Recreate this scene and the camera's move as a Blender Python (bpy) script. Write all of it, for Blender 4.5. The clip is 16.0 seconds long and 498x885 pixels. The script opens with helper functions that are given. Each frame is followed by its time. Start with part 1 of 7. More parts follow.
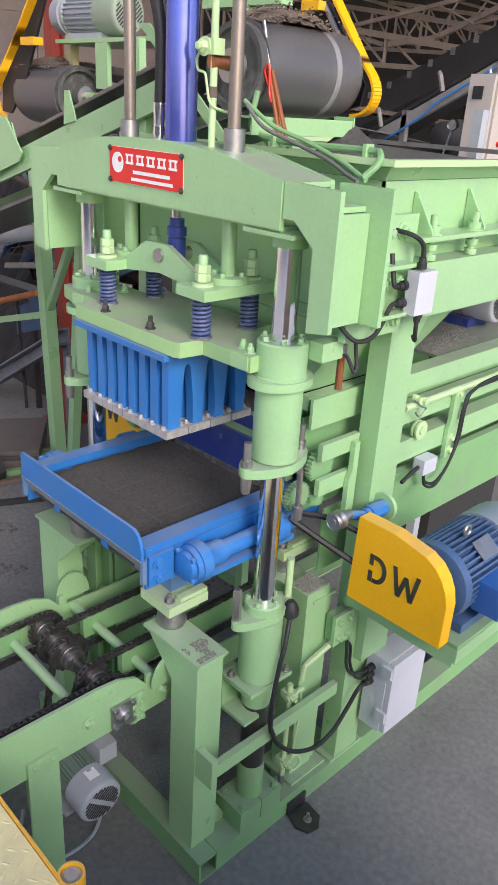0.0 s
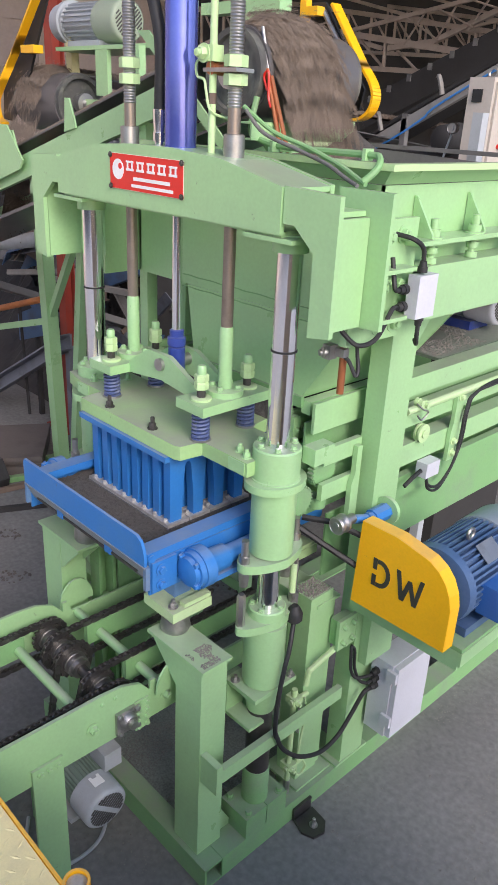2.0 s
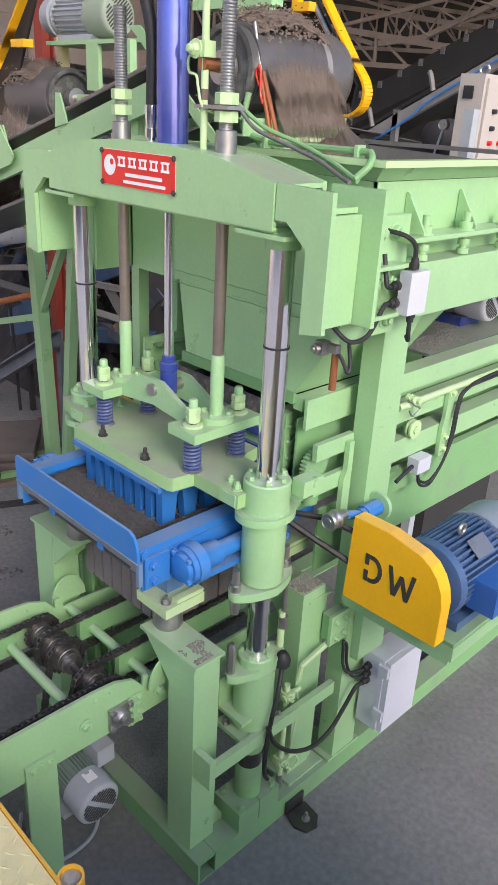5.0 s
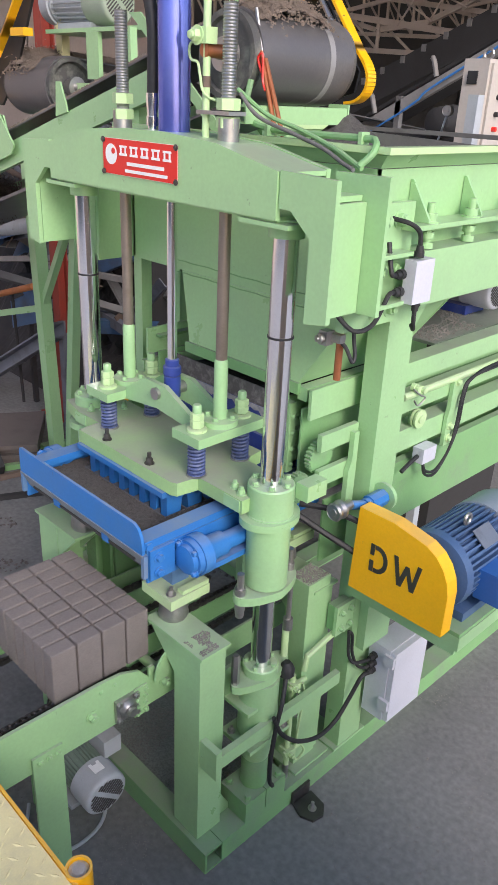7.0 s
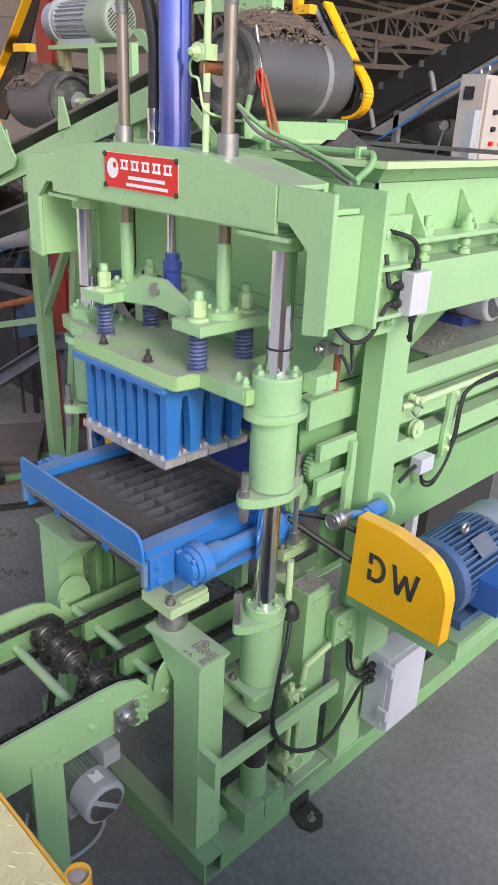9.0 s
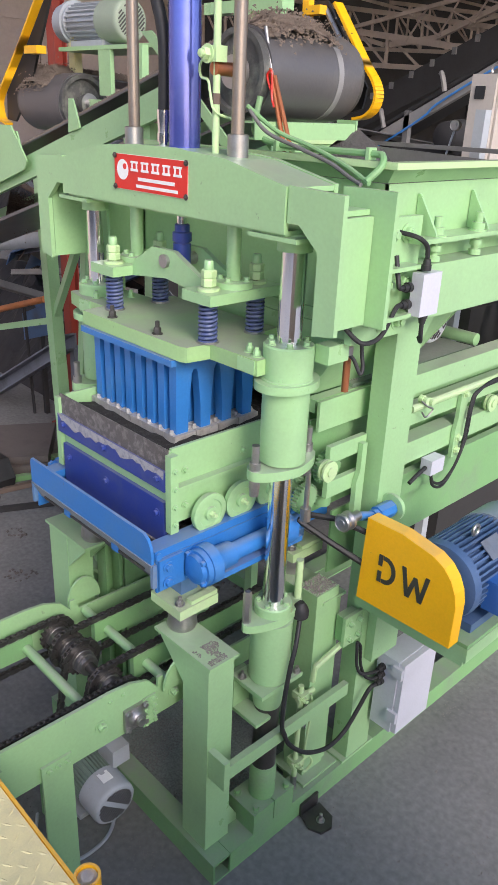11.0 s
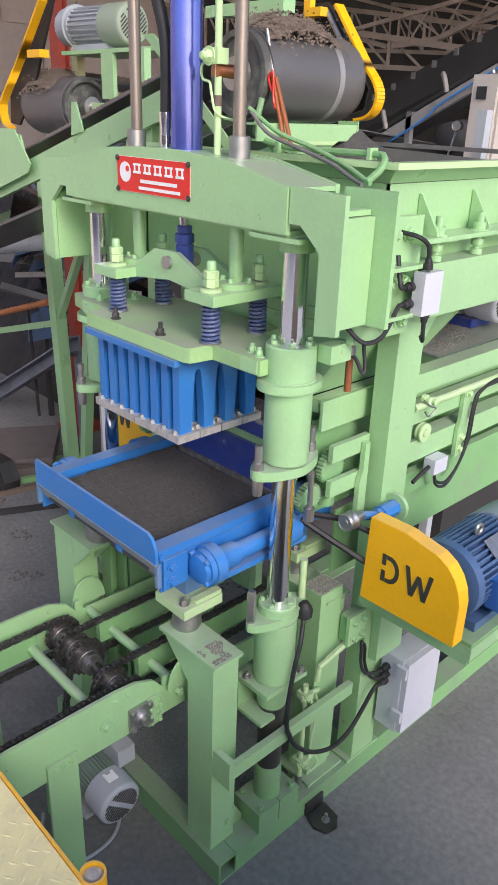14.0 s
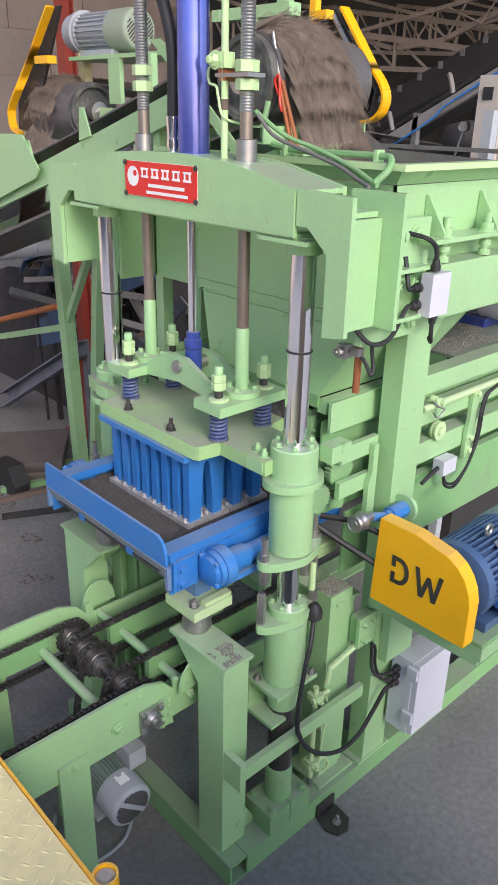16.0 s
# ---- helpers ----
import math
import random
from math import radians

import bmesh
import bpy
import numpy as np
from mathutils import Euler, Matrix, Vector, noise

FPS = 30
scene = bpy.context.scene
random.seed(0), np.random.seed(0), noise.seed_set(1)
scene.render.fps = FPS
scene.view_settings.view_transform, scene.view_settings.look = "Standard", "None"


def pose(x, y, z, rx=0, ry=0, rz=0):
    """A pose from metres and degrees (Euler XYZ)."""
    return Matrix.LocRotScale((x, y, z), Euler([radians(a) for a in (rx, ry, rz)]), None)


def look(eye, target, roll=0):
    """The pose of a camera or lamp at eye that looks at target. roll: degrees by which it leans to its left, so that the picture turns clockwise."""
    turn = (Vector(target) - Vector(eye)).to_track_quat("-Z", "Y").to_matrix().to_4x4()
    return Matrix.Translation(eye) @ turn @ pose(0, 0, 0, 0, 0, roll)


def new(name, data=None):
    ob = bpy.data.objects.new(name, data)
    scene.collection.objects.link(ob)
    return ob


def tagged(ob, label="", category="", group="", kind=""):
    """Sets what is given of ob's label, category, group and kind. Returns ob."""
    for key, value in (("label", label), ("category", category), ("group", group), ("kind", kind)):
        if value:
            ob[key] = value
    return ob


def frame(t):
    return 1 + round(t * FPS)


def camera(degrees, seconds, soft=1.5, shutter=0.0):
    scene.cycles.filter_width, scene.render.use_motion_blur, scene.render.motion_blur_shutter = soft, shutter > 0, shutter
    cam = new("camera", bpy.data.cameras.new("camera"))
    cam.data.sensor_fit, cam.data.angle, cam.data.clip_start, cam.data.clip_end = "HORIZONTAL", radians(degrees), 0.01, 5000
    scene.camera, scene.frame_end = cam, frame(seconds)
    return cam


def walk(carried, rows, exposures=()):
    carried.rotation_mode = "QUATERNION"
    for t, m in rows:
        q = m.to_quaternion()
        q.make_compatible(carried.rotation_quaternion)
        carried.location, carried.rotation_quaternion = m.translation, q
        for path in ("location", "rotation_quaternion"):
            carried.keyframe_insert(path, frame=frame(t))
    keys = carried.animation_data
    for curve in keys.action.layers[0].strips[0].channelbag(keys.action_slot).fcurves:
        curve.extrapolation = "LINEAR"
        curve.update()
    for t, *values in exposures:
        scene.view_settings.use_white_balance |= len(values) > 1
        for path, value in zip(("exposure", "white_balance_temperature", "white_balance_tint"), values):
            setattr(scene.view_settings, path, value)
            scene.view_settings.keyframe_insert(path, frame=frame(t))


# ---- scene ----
cam = camera(36.74, 16.0, 1.0, 0.5)
PATH = [
    (0.0, 1.8998, -1.5166, 2.5501, 45.103, -24.008, 3.480),
    (0.5, 1.9042, -1.5137, 2.5525, 45.135, -23.973, 2.990),
    (1.0, 1.9060, -1.5129, 2.5553, 45.010, -23.891, 2.902),
    (1.5, 1.9007, -1.5127, 2.5569, 44.983, -23.865, 3.033),
    (2.0, 1.9015, -1.5140, 2.5527, 45.395, -23.710, 2.884),
    (2.5, 1.9021, -1.5160, 2.5563, 45.658, -23.749, 2.820),
    (3.0, 1.9041, -1.5174, 2.5566, 45.175, -23.482, 2.853),
    (3.5, 1.9059, -1.5175, 2.5585, 44.701, -23.331, 2.866),
    (4.0, 1.9064, -1.5194, 2.5580, 44.631, -23.569, 3.109),
    (6.5, 1.8893, -1.5153, 2.5528, 44.708, -24.673, 2.867),
    (7.0, 1.8909, -1.5137, 2.5534, 44.883, -24.779, 2.644),
    (7.5, 1.8922, -1.5221, 2.5490, 44.839, -24.482, 2.711),
    (8.0, 1.8938, -1.5221, 2.5567, 45.001, -24.469, 2.824),
    (8.5, 1.8975, -1.5225, 2.5592, 45.062, -24.239, 2.704),
    (9.0, 1.9085, -1.5282, 2.5564, 44.910, -23.875, 2.674),
    (9.5, 1.9081, -1.5289, 2.5609, 45.191, -23.772, 2.621),
    (12.0, 1.9036, -1.5244, 2.5585, 45.811, -24.096, 2.316),
    (12.5, 1.8986, -1.5228, 2.5610, 45.803, -24.219, 2.240),
    (13.0, 1.9061, -1.5184, 2.5630, 45.972, -24.279, 2.136),
    (13.5, 1.9099, -1.5295, 2.5572, 45.848, -24.009, 2.168),
    (14.0, 1.9176, -1.5311, 2.5569, 46.087, -23.747, 1.985),
    (14.5, 1.9179, -1.5357, 2.5622, 46.211, -23.696, 1.799),
    (15.0, 1.9129, -1.5339, 2.5635, 46.259, -23.698, 1.792),
    (15.5, 1.9139, -1.5301, 2.5648, 46.455, -23.915, 1.656),
    (16.0, 1.9210, -1.5357, 2.5580, 46.801, -23.574, 1.321),
]
walk(cam, [(t, pose(x, y, z, 90 + pitch, 0, yaw) @ pose(0, 0, 0, 0, 0, roll)) for t, x, y, z, yaw, pitch, roll in PATH],
     exposures=[(0.0, 0.80, 6300, 18), (16.0, 0.80, 6300, 18)])

# ---- world and light ----
world = bpy.data.worlds.new("world")
scene.world = world
world.use_nodes = True
wn = world.node_tree.nodes
sky = wn.new("ShaderNodeTexSky")
sky.sky_type = "NISHITA"
sky.sun_disc = False
sky.sun_elevation = radians(32)
sky.sun_rotation = radians(115)
sky.air_density, sky.dust_density = 1.0, 1.5
world.node_tree.links.new(sky.outputs[0], wn["Background"].inputs[0])
wn["Background"].inputs[1].default_value = 0.15

sun_data = bpy.data.lights.new("sun", "SUN")
sun_data.energy = 1.5
sun_data.angle = radians(24)
sun_data.color = (1.0, 0.94, 0.85)
sun = new("sun", sun_data)
sun.matrix_world = look((9, -3, 6), (0, 0, 0))


# ---- materials ----
def paint(name, col, rough=0.4, dirt=(0.25, 0.24, 0.22), amount=0.25, scale=6.0, metal=0.0, bump=0.02, speck=0.0, spec=0.5, dust=0.0, chips=0.0):
    """Painted or bare surface: two scales of tone, dirt patches and fine relief."""
    m = bpy.data.materials.new(name)
    m.use_nodes = True
    n, l = m.node_tree.nodes, m.node_tree.links
    b = n["Principled BSDF"]
    b.inputs["Metallic"].default_value = metal
    b.inputs["Specular IOR Level"].default_value = spec
    co = n.new("ShaderNodeTexCoord")
    info = n.new("ShaderNodeObjectInfo")
    off = n.new("ShaderNodeVectorMath")
    off.operation = "MULTIPLY_ADD"
    l.new(info.outputs["Random"], off.inputs[0])
    off.inputs[1].default_value = (7, 5, 3)
    l.new(co.outputs["Object"], off.inputs[2])
    big = n.new("ShaderNodeTexNoise")
    big.inputs["Scale"].default_value = scale
    big.inputs["Detail"].default_value = 6
    big.inputs["Roughness"].default_value = 0.65
    fine = n.new("ShaderNodeTexNoise")
    fine.inputs["Scale"].default_value = scale * 22
    fine.inputs["Detail"].default_value = 3
    l.new(off.outputs[0], big.inputs["Vector"])
    l.new(off.outputs[0], fine.inputs["Vector"])
    ramp = n.new("ShaderNodeMapRange")
    ramp.inputs[1].default_value, ramp.inputs[2].default_value = 0.48, 0.78
    ramp.inputs[3].default_value, ramp.inputs[4].default_value = 0.0, amount
    l.new(big.outputs[0], ramp.inputs[0])
    mix = n.new("ShaderNodeMix")
    mix.data_type = "RGBA"
    mix.inputs[6].default_value = (*col, 1)
    mix.inputs[7].default_value = (*dirt, 1)
    l.new(ramp.outputs[0], mix.inputs[0])
    tone = n.new("ShaderNodeMapRange")
    tone.inputs[1].default_value, tone.inputs[2].default_value = 0.25, 0.75
    tone.inputs[3].default_value, tone.inputs[4].default_value = 1.0 - speck - 0.04, 1.0 + speck + 0.04
    l.new(fine.outputs[0], tone.inputs[0])
    mul = n.new("ShaderNodeMix")
    mul.data_type, mul.blend_type = "RGBA", "MULTIPLY"
    mul.inputs[0].default_value = 1.0
    l.new(mix.outputs[2], mul.inputs[6])
    l.new(tone.outputs[0], mul.inputs[7])
    last = mul.outputs[2]
    if chips:
        chip = n.new("ShaderNodeTexNoise")
        chip.inputs["Scale"].default_value = 26
        chip.inputs["Detail"].default_value = 9
        chip.inputs["Roughness"].default_value = 0.7
        l.new(off.outputs[0], chip.inputs["Vector"])
        cut = n.new("ShaderNodeMapRange")
        cut.inputs[1].default_value, cut.inputs[2].default_value = 0.66, 0.70
        cut.inputs[3].default_value, cut.inputs[4].default_value = 0.0, chips
        l.new(chip.outputs[0], cut.inputs[0])
        worn = n.new("ShaderNodeMix")
        worn.data_type = "RGBA"
        worn.inputs[7].default_value = (0.13, 0.12, 0.10, 1)
        l.new(cut.outputs[0], worn.inputs[0])
        l.new(last, worn.inputs[6])
        last = worn.outputs[2]
    if dust:
        # cement dust settled on level faces
        geo = n.new("ShaderNodeNewGeometry")
        sep = n.new("ShaderNodeSeparateXYZ")
        l.new(geo.outputs["Normal"], sep.inputs[0])
        level = n.new("ShaderNodeMapRange")
        level.inputs[1].default_value, level.inputs[2].default_value = 0.7, 0.97
        l.new(sep.outputs[2], level.inputs[0])
        drift = n.new("ShaderNodeMapRange")
        drift.inputs[1].default_value, drift.inputs[2].default_value = 0.3, 0.65
        drift.inputs[3].default_value, drift.inputs[4].default_value = 0.35 * dust, dust
        l.new(big.outputs[0], drift.inputs[0])
        both = n.new("ShaderNodeMath")
        both.operation = "MULTIPLY"
        l.new(level.outputs[0], both.inputs[0])
        l.new(drift.outputs[0], both.inputs[1])
        film = n.new("ShaderNodeMix")
        film.data_type = "RGBA"
        film.inputs[7].default_value = (0.33, 0.32, 0.29, 1)
        l.new(both.outputs[0], film.inputs[0])
        l.new(last, film.inputs[6])
        last = film.outputs[2]
    l.new(last, b.inputs["Base Color"])
    rr = n.new("ShaderNodeMapRange")
    rr.inputs[3].default_value, rr.inputs[4].default_value = max(0.02, rough - 0.08), min(1, rough + 0.14)
    l.new(big.outputs[0], rr.inputs[0])
    l.new(rr.outputs[0], b.inputs["Roughness"])
    bp = n.new("ShaderNodeBump")
    bp.inputs["Strength"].default_value = bump
    bp.inputs["Distance"].default_value = 0.004
    l.new(fine.outputs[0], bp.inputs["Height"])
    l.new(bp.outputs[0], b.inputs["Normal"])
    return m


GREEN = paint("green_paint", (0.325, 0.55, 0.265), 0.28, (0.28, 0.43, 0.24), 0.5, 4, spec=0.7, dust=0.6, chips=0.45)
# dusty green, its base also darkened for the dimmer light low down
GREEN_DUSTY = paint("dusty_darkened_green_paint", (0.20, 0.40, 0.165), 0.55, (0.22, 0.26, 0.20), 0.7, 5, bump=0.1, dust=0.55, chips=0.5)
GRIT_PLATE = paint("grit_covered_plate", (0.21, 0.225, 0.20), 0.85, (0.17, 0.165, 0.155), 0.9, 5, bump=0.6, speck=0.25)
GREEN_PALE = paint("pale_green_paint", (0.47, 0.66, 0.33), 0.42, (0.42, 0.46, 0.34), 0.5, 8, dust=0.5, chips=0.4)
BLUE = paint("blue_paint", (0.03, 0.18, 0.50), 0.33, (0.10, 0.23, 0.42), 0.5, 6, dust=0.45, chips=0.6)
NAVY = paint("navy_paint", (0.03, 0.055, 0.26), 0.34, (0.10, 0.12, 0.22), 0.55, 14, dust=0.3, chips=0.6)
STRIPE = paint("worn_pale_stripe", (0.27, 0.265, 0.26), 0.4, (0.2, 0.19, 0.19), 0.9, 16)
MOTOR_BLUE = paint("motor_blue_paint", (0.06, 0.115, 0.23), 0.35, (0.20, 0.24, 0.30), 0.4, 9)
MOTOR_GREY = paint("motor_grey_paint", (0.42, 0.45, 0.48), 0.42, (0.27, 0.27, 0.26), 0.45, 9, dust=0.4, chips=0.4)
YELLOW = paint("yellow_paint", (0.93, 0.48, 0.005), 0.33, (0.72, 0.38, 0.02), 0.3, 6, dust=0.35, chips=0.5)
YELLOW_WORN = paint("worn_yellow_paint", (0.76, 0.68, 0.36), 0.5, (0.48, 0.44, 0.28), 0.6, 10)
RED = paint("red_primer", (0.33, 0.045, 0.025), 0.6, (0.12, 0.06, 0.05), 0.6, 5)
SIGN_RED = paint("red_sign", (0.72, 0.025, 0.015), 0.3, (0.6, 0.05, 0.04), 0.2, 5)
WHITE = paint("white_lettering", (0.85, 0.85, 0.83), 0.4, (0.7, 0.7, 0.68), 0.2)
CHROME = paint("chrome", (0.86, 0.86, 0.86), 0.09, (0.6, 0.6, 0.6), 0.25, 5, metal=1.0, bump=0.0)
STEEL = paint("bare_steel", (0.42, 0.41, 0.40), 0.38, (0.20, 0.18, 0.16), 0.6, 14, metal=0.9)
STEEL_DARK = paint("oily_dark_steel", (0.085, 0.08, 0.075), 0.34, (0.04, 0.036, 0.033), 0.6, 12, metal=0.55)
SHOE = paint("scraped_steel_shoe", (0.52, 0.50, 0.47), 0.45, (0.26, 0.24, 0.22), 0.8, 30, metal=0.4, bump=0.3)
SPRING = paint("blue_spring_steel", (0.075, 0.105, 0.24), 0.45, (0.28, 0.30, 0.33), 0.8, 30)
RUBBER = paint("black_rubber", (0.018, 0.018, 0.019), 0.55, (0.06, 0.06, 0.06), 0.5, 10)
BELT = paint("conveyor_belt_rubber", (0.10, 0.096, 0.098), 0.30, (0.17, 0.16, 0.15), 0.7, 5, bump=0.1)
SAND = paint("damp_aggregate", (0.115, 0.108, 0.102), 0.95, (0.05, 0.047, 0.044), 0.8, 70, bump=1.0, speck=0.45)
BRICK = paint("fresh_cement_brick", (0.205, 0.18, 0.165), 0.95, (0.155, 0.135, 0.125), 0.5, 12, bump=0.7, speck=0.16)
CONCRETE = paint("dusty_concrete_floor", (0.20, 0.197, 0.188), 0.8, (0.115, 0.115, 0.11), 0.75, 1.7, bump=0.8, speck=0.15)
BOX_GREY = paint("light_grey_enclosure", (0.55, 0.56, 0.62), 0.4, (0.46, 0.46, 0.49), 0.4, 5, dust=0.3, chips=0.25)
CABINET = paint("beige_cabinet_paint", (0.50, 0.45, 0.40), 0.45, (0.42, 0.38, 0.33), 0.3, 3)
COPPER = paint("copper_pipe", (0.45, 0.16, 0.07), 0.35, (0.22, 0.10, 0.06), 0.5, 12, metal=0.6)
TRUSS = paint("dusty_brown_truss", (0.34, 0.27, 0.22), 0.8, (0.16, 0.12, 0.10), 0.8, 3)
RUST = paint("rusty_steel", (0.16, 0.115, 0.09), 0.8, (0.07, 0.055, 0.05), 0.8, 3)
# grimy steel, taken near-black so its colour carries the shed's deep shade
DARK_STEEL = paint("grimy_shade_dark_structure", (0.032, 0.030, 0.030), 0.8, (0.022, 0.020, 0.019), 0.8, 2)
WALL = paint("stained_block_wall", (0.47, 0.385, 0.34), 0.9, (0.36, 0.29, 0.27), 0.8, 1.2, bump=0.4)
ROOF = paint("corrugated_roof", (0.10, 0.095, 0.095), 0.8, (0.05, 0.045, 0.045), 0.7, 1.5)
CABLE_BLUE = paint("blue_cable", (0.04, 0.22, 0.60), 0.4)


# ---- building tools ----
def thing(name, base, label, category, group="", kind=""):
    ob = new(name)
    ob.location = base
    return tagged(ob, label, category, group, kind)


def part(name, bm, mat, parent, label="", bevel=0.0, smooth=True, at=None):
    """Link a bmesh, built in world metres, as one mesh under a thing or part. at: the point that becomes its origin."""
    if bevel > 0:
        es = [e for e in bm.edges if len(e.link_faces) == 2 and e.calc_face_angle(0) > 0.6]
        bmesh.ops.bevel(bm, geom=es, offset=bevel, segments=1, profile=0.5, affect="EDGES", clamp_overlap=True)
    bmesh.ops.recalc_face_normals(bm, faces=bm.faces)
    me = bpy.data.meshes.new(name)
    origin = Vector(at) if at else Vector((0, 0, 0))
    bmesh.ops.translate(bm, verts=bm.verts, vec=-origin)
    bm.to_mesh(me)
    bm.free()
    me.materials.append(mat)
    if smooth:
        for p in me.polygons:
            p.use_smooth = True
        me.set_sharp_from_angle(angle=radians(35))
    ob = new(name, me)
    if parent:
        ob.parent = parent
        up, p = Vector((0, 0, 0)), parent
        while p:
            up += p.location
            p = p.parent
        ob.location = origin - up
    if label:
        ob["label"] = label
    return ob


def box(x0, x1, y0, y1, z0, z1, bm=None):
    bm = bm or bmesh.new()
    vs = [bm.verts.new((x, y, z)) for x in (x0, x1) for y in (y0, y1) for z in (z0, z1)]
    for a in ((0, 1, 3, 2), (4, 6, 7, 5), (0, 4, 5, 1), (2, 3, 7, 6), (0, 2, 6, 4), (1, 5, 7, 3)):
        bm.faces.new([vs[i] for i in a])
    return bm


def prism(pts, axis, a, b, bm=None):
    """Outline pts in the two other axes, drawn out along axis from a to b."""
    bm = bm or bmesh.new()

    def at(p, w):
        return {"x": (w, p[0], p[1]), "y": (p[0], w, p[1]), "z": (p[0], p[1], w)}[axis]
    lo = [bm.verts.new(at(p, a)) for p in pts]
    hi = [bm.verts.new(at(p, b)) for p in pts]
    n = len(pts)
    bm.faces.new(lo)
    bm.faces.new(hi[::-1])
    for i in range(n):
        bm.faces.new((lo[i], hi[i], hi[(i + 1) % n], lo[(i + 1) % n]))
    return bm


def lathe(p0, p1, profile, seg=24, bm=None):
    """profile: (distance along p0-p1, radius) pairs, turned round that axis and capped."""
    bm = bm or bmesh.new()
    p0, p1 = Vector(p0), Vector(p1)
    d = (p1 - p0).normalized()
    u = d.orthogonal().normalized()
    v = d.cross(u)
    rings = []
    for s, r in profile:
        rings.append([bm.verts.new(p0 + d * s + (u * math.cos(2 * math.pi * k / seg) + v * math.sin(2 * math.pi * k / seg)) * r) for k in range(seg)])
    for a, b in zip(rings, rings[1:]):
        for k in range(seg):
            bm.faces.new((a[k], a[(k + 1) % seg], b[(k + 1) % seg], b[k]))
    bm.faces.new(rings[0][::-1])
    bm.faces.new(rings[-1])
    return bm


def cyl(p0, p1, r, seg=24, bm=None, r2=None):
    length = (Vector(p1) - Vector(p0)).length
    return lathe(p0, p1, [(0, r), (length, r if r2 is None else r2)], seg, bm)


def smooth_line(pts, step=6):
    """A curve through the points."""
    pts = [Vector(p) for p in pts]
    ext = [2 * pts[0] - pts[1]] + pts + [2 * pts[-1] - pts[-2]]
    out = []
    for i in range(1, len(ext) - 2):
        a, b, c, d = ext[i - 1:i + 3]
        for k in range(step):
            t = k / step
            out.append(0.5 * ((2 * b) + (c - a) * t + (2 * a - 5 * b + 4 * c - d) * t * t + (3 * b - a - 3 * c + d) * t ** 3))
    return out + [pts[-1]]


def tube(pts, r, seg=8, bm=None, curve=True, step=6):
    bm = bm or bmesh.new()
    pts = smooth_line(pts, step) if curve else [Vector(p) for p in pts]
    u = None
    rings = []
    for i, p in enumerate(pts):
        d = (pts[min(i + 1, len(pts) - 1)] - pts[max(i - 1, 0)]).normalized()
        u = d.orthogonal().normalized() if u is None else (u - d * u.dot(d)).normalized()
        v = d.cross(u)
        rings.append([bm.verts.new(p + (u * math.cos(2 * math.pi * k / seg) + v * math.sin(2 * math.pi * k / seg)) * r) for k in range(seg)])
    for a, b in zip(rings, rings[1:]):
        for k in range(seg):
            bm.faces.new((a[k], a[(k + 1) % seg], b[(k + 1) % seg], b[k]))
    bm.faces.new(rings[0][::-1])
    bm.faces.new(rings[-1])
    return bm


def bolt(bm, p, d, r=0.011, h=0.012, stud=0.0):
    """A washer, a hex nut and a stud that stands out of it."""
    p, d = Vector(p), Vector(d).normalized()
    lathe(p, p + d, [(0, r * 1.45), (0.003, r * 1.45)], 14, bm)
    lathe(p + d * 0.003, p + d, [(0, r), (h * 0.8, r), (h, r * 0.86)], 6, bm)
    if stud:
        lathe(p + d * (0.003 + h), p + d, [(0, r * 0.6), (stud * 0.9, r * 0.6), (stud, r * 0.45)], 10, bm)
    return bm


def bolts(parent, mat, places, d, r=0.011, h=0.012, stud=0.0, name="bolt", label=""):
    """Alike bolts on one mesh, an object each."""
    first = None
    for p in places:
        if first is None:
            first = part(name, bolt(bmesh.new(), p, d, r, h, stud), mat, parent, label, at=p)
            p0, loc0 = Vector(p), first.location.copy()
        else:
            o = new(name, first.data)
            o.parent = parent
            o.location = loc0 + Vector(p) - p0
            if label:
                o["label"] = label


def channel(axis, a, b, u0, u1, w0, w1, t=0.008, open_to=1):
    """U-channel along axis; u and w are the two other axes, open towards +u (1) or -u (-1)."""
    if open_to > 0:
        pts = [(u0, w0), (u1, w0), (u1, w0 + t), (u0 + t, w0 + t), (u0 + t, w1 - t), (u1, w1 - t), (u1, w1), (u0, w1)]
    else:
        pts = [(u0, w0), (u1, w0), (u1, w1), (u0, w1), (u0, w1 - t), (u1 - t, w1 - t), (u1 - t, w0 + t), (u0, w0 + t)]
    return prism(pts, axis, a, b)


CRUMPLED = paint("crumpled_foil", (0.6, 0.6, 0.6), 0.35, (0.35, 0.35, 0.35), 0.5, 60, metal=0.8, bump=1.0)
YARD = paint("pale_yard_concrete", (0.42, 0.41, 0.40), 0.8, (0.33, 0.32, 0.31), 0.6, 0.7)


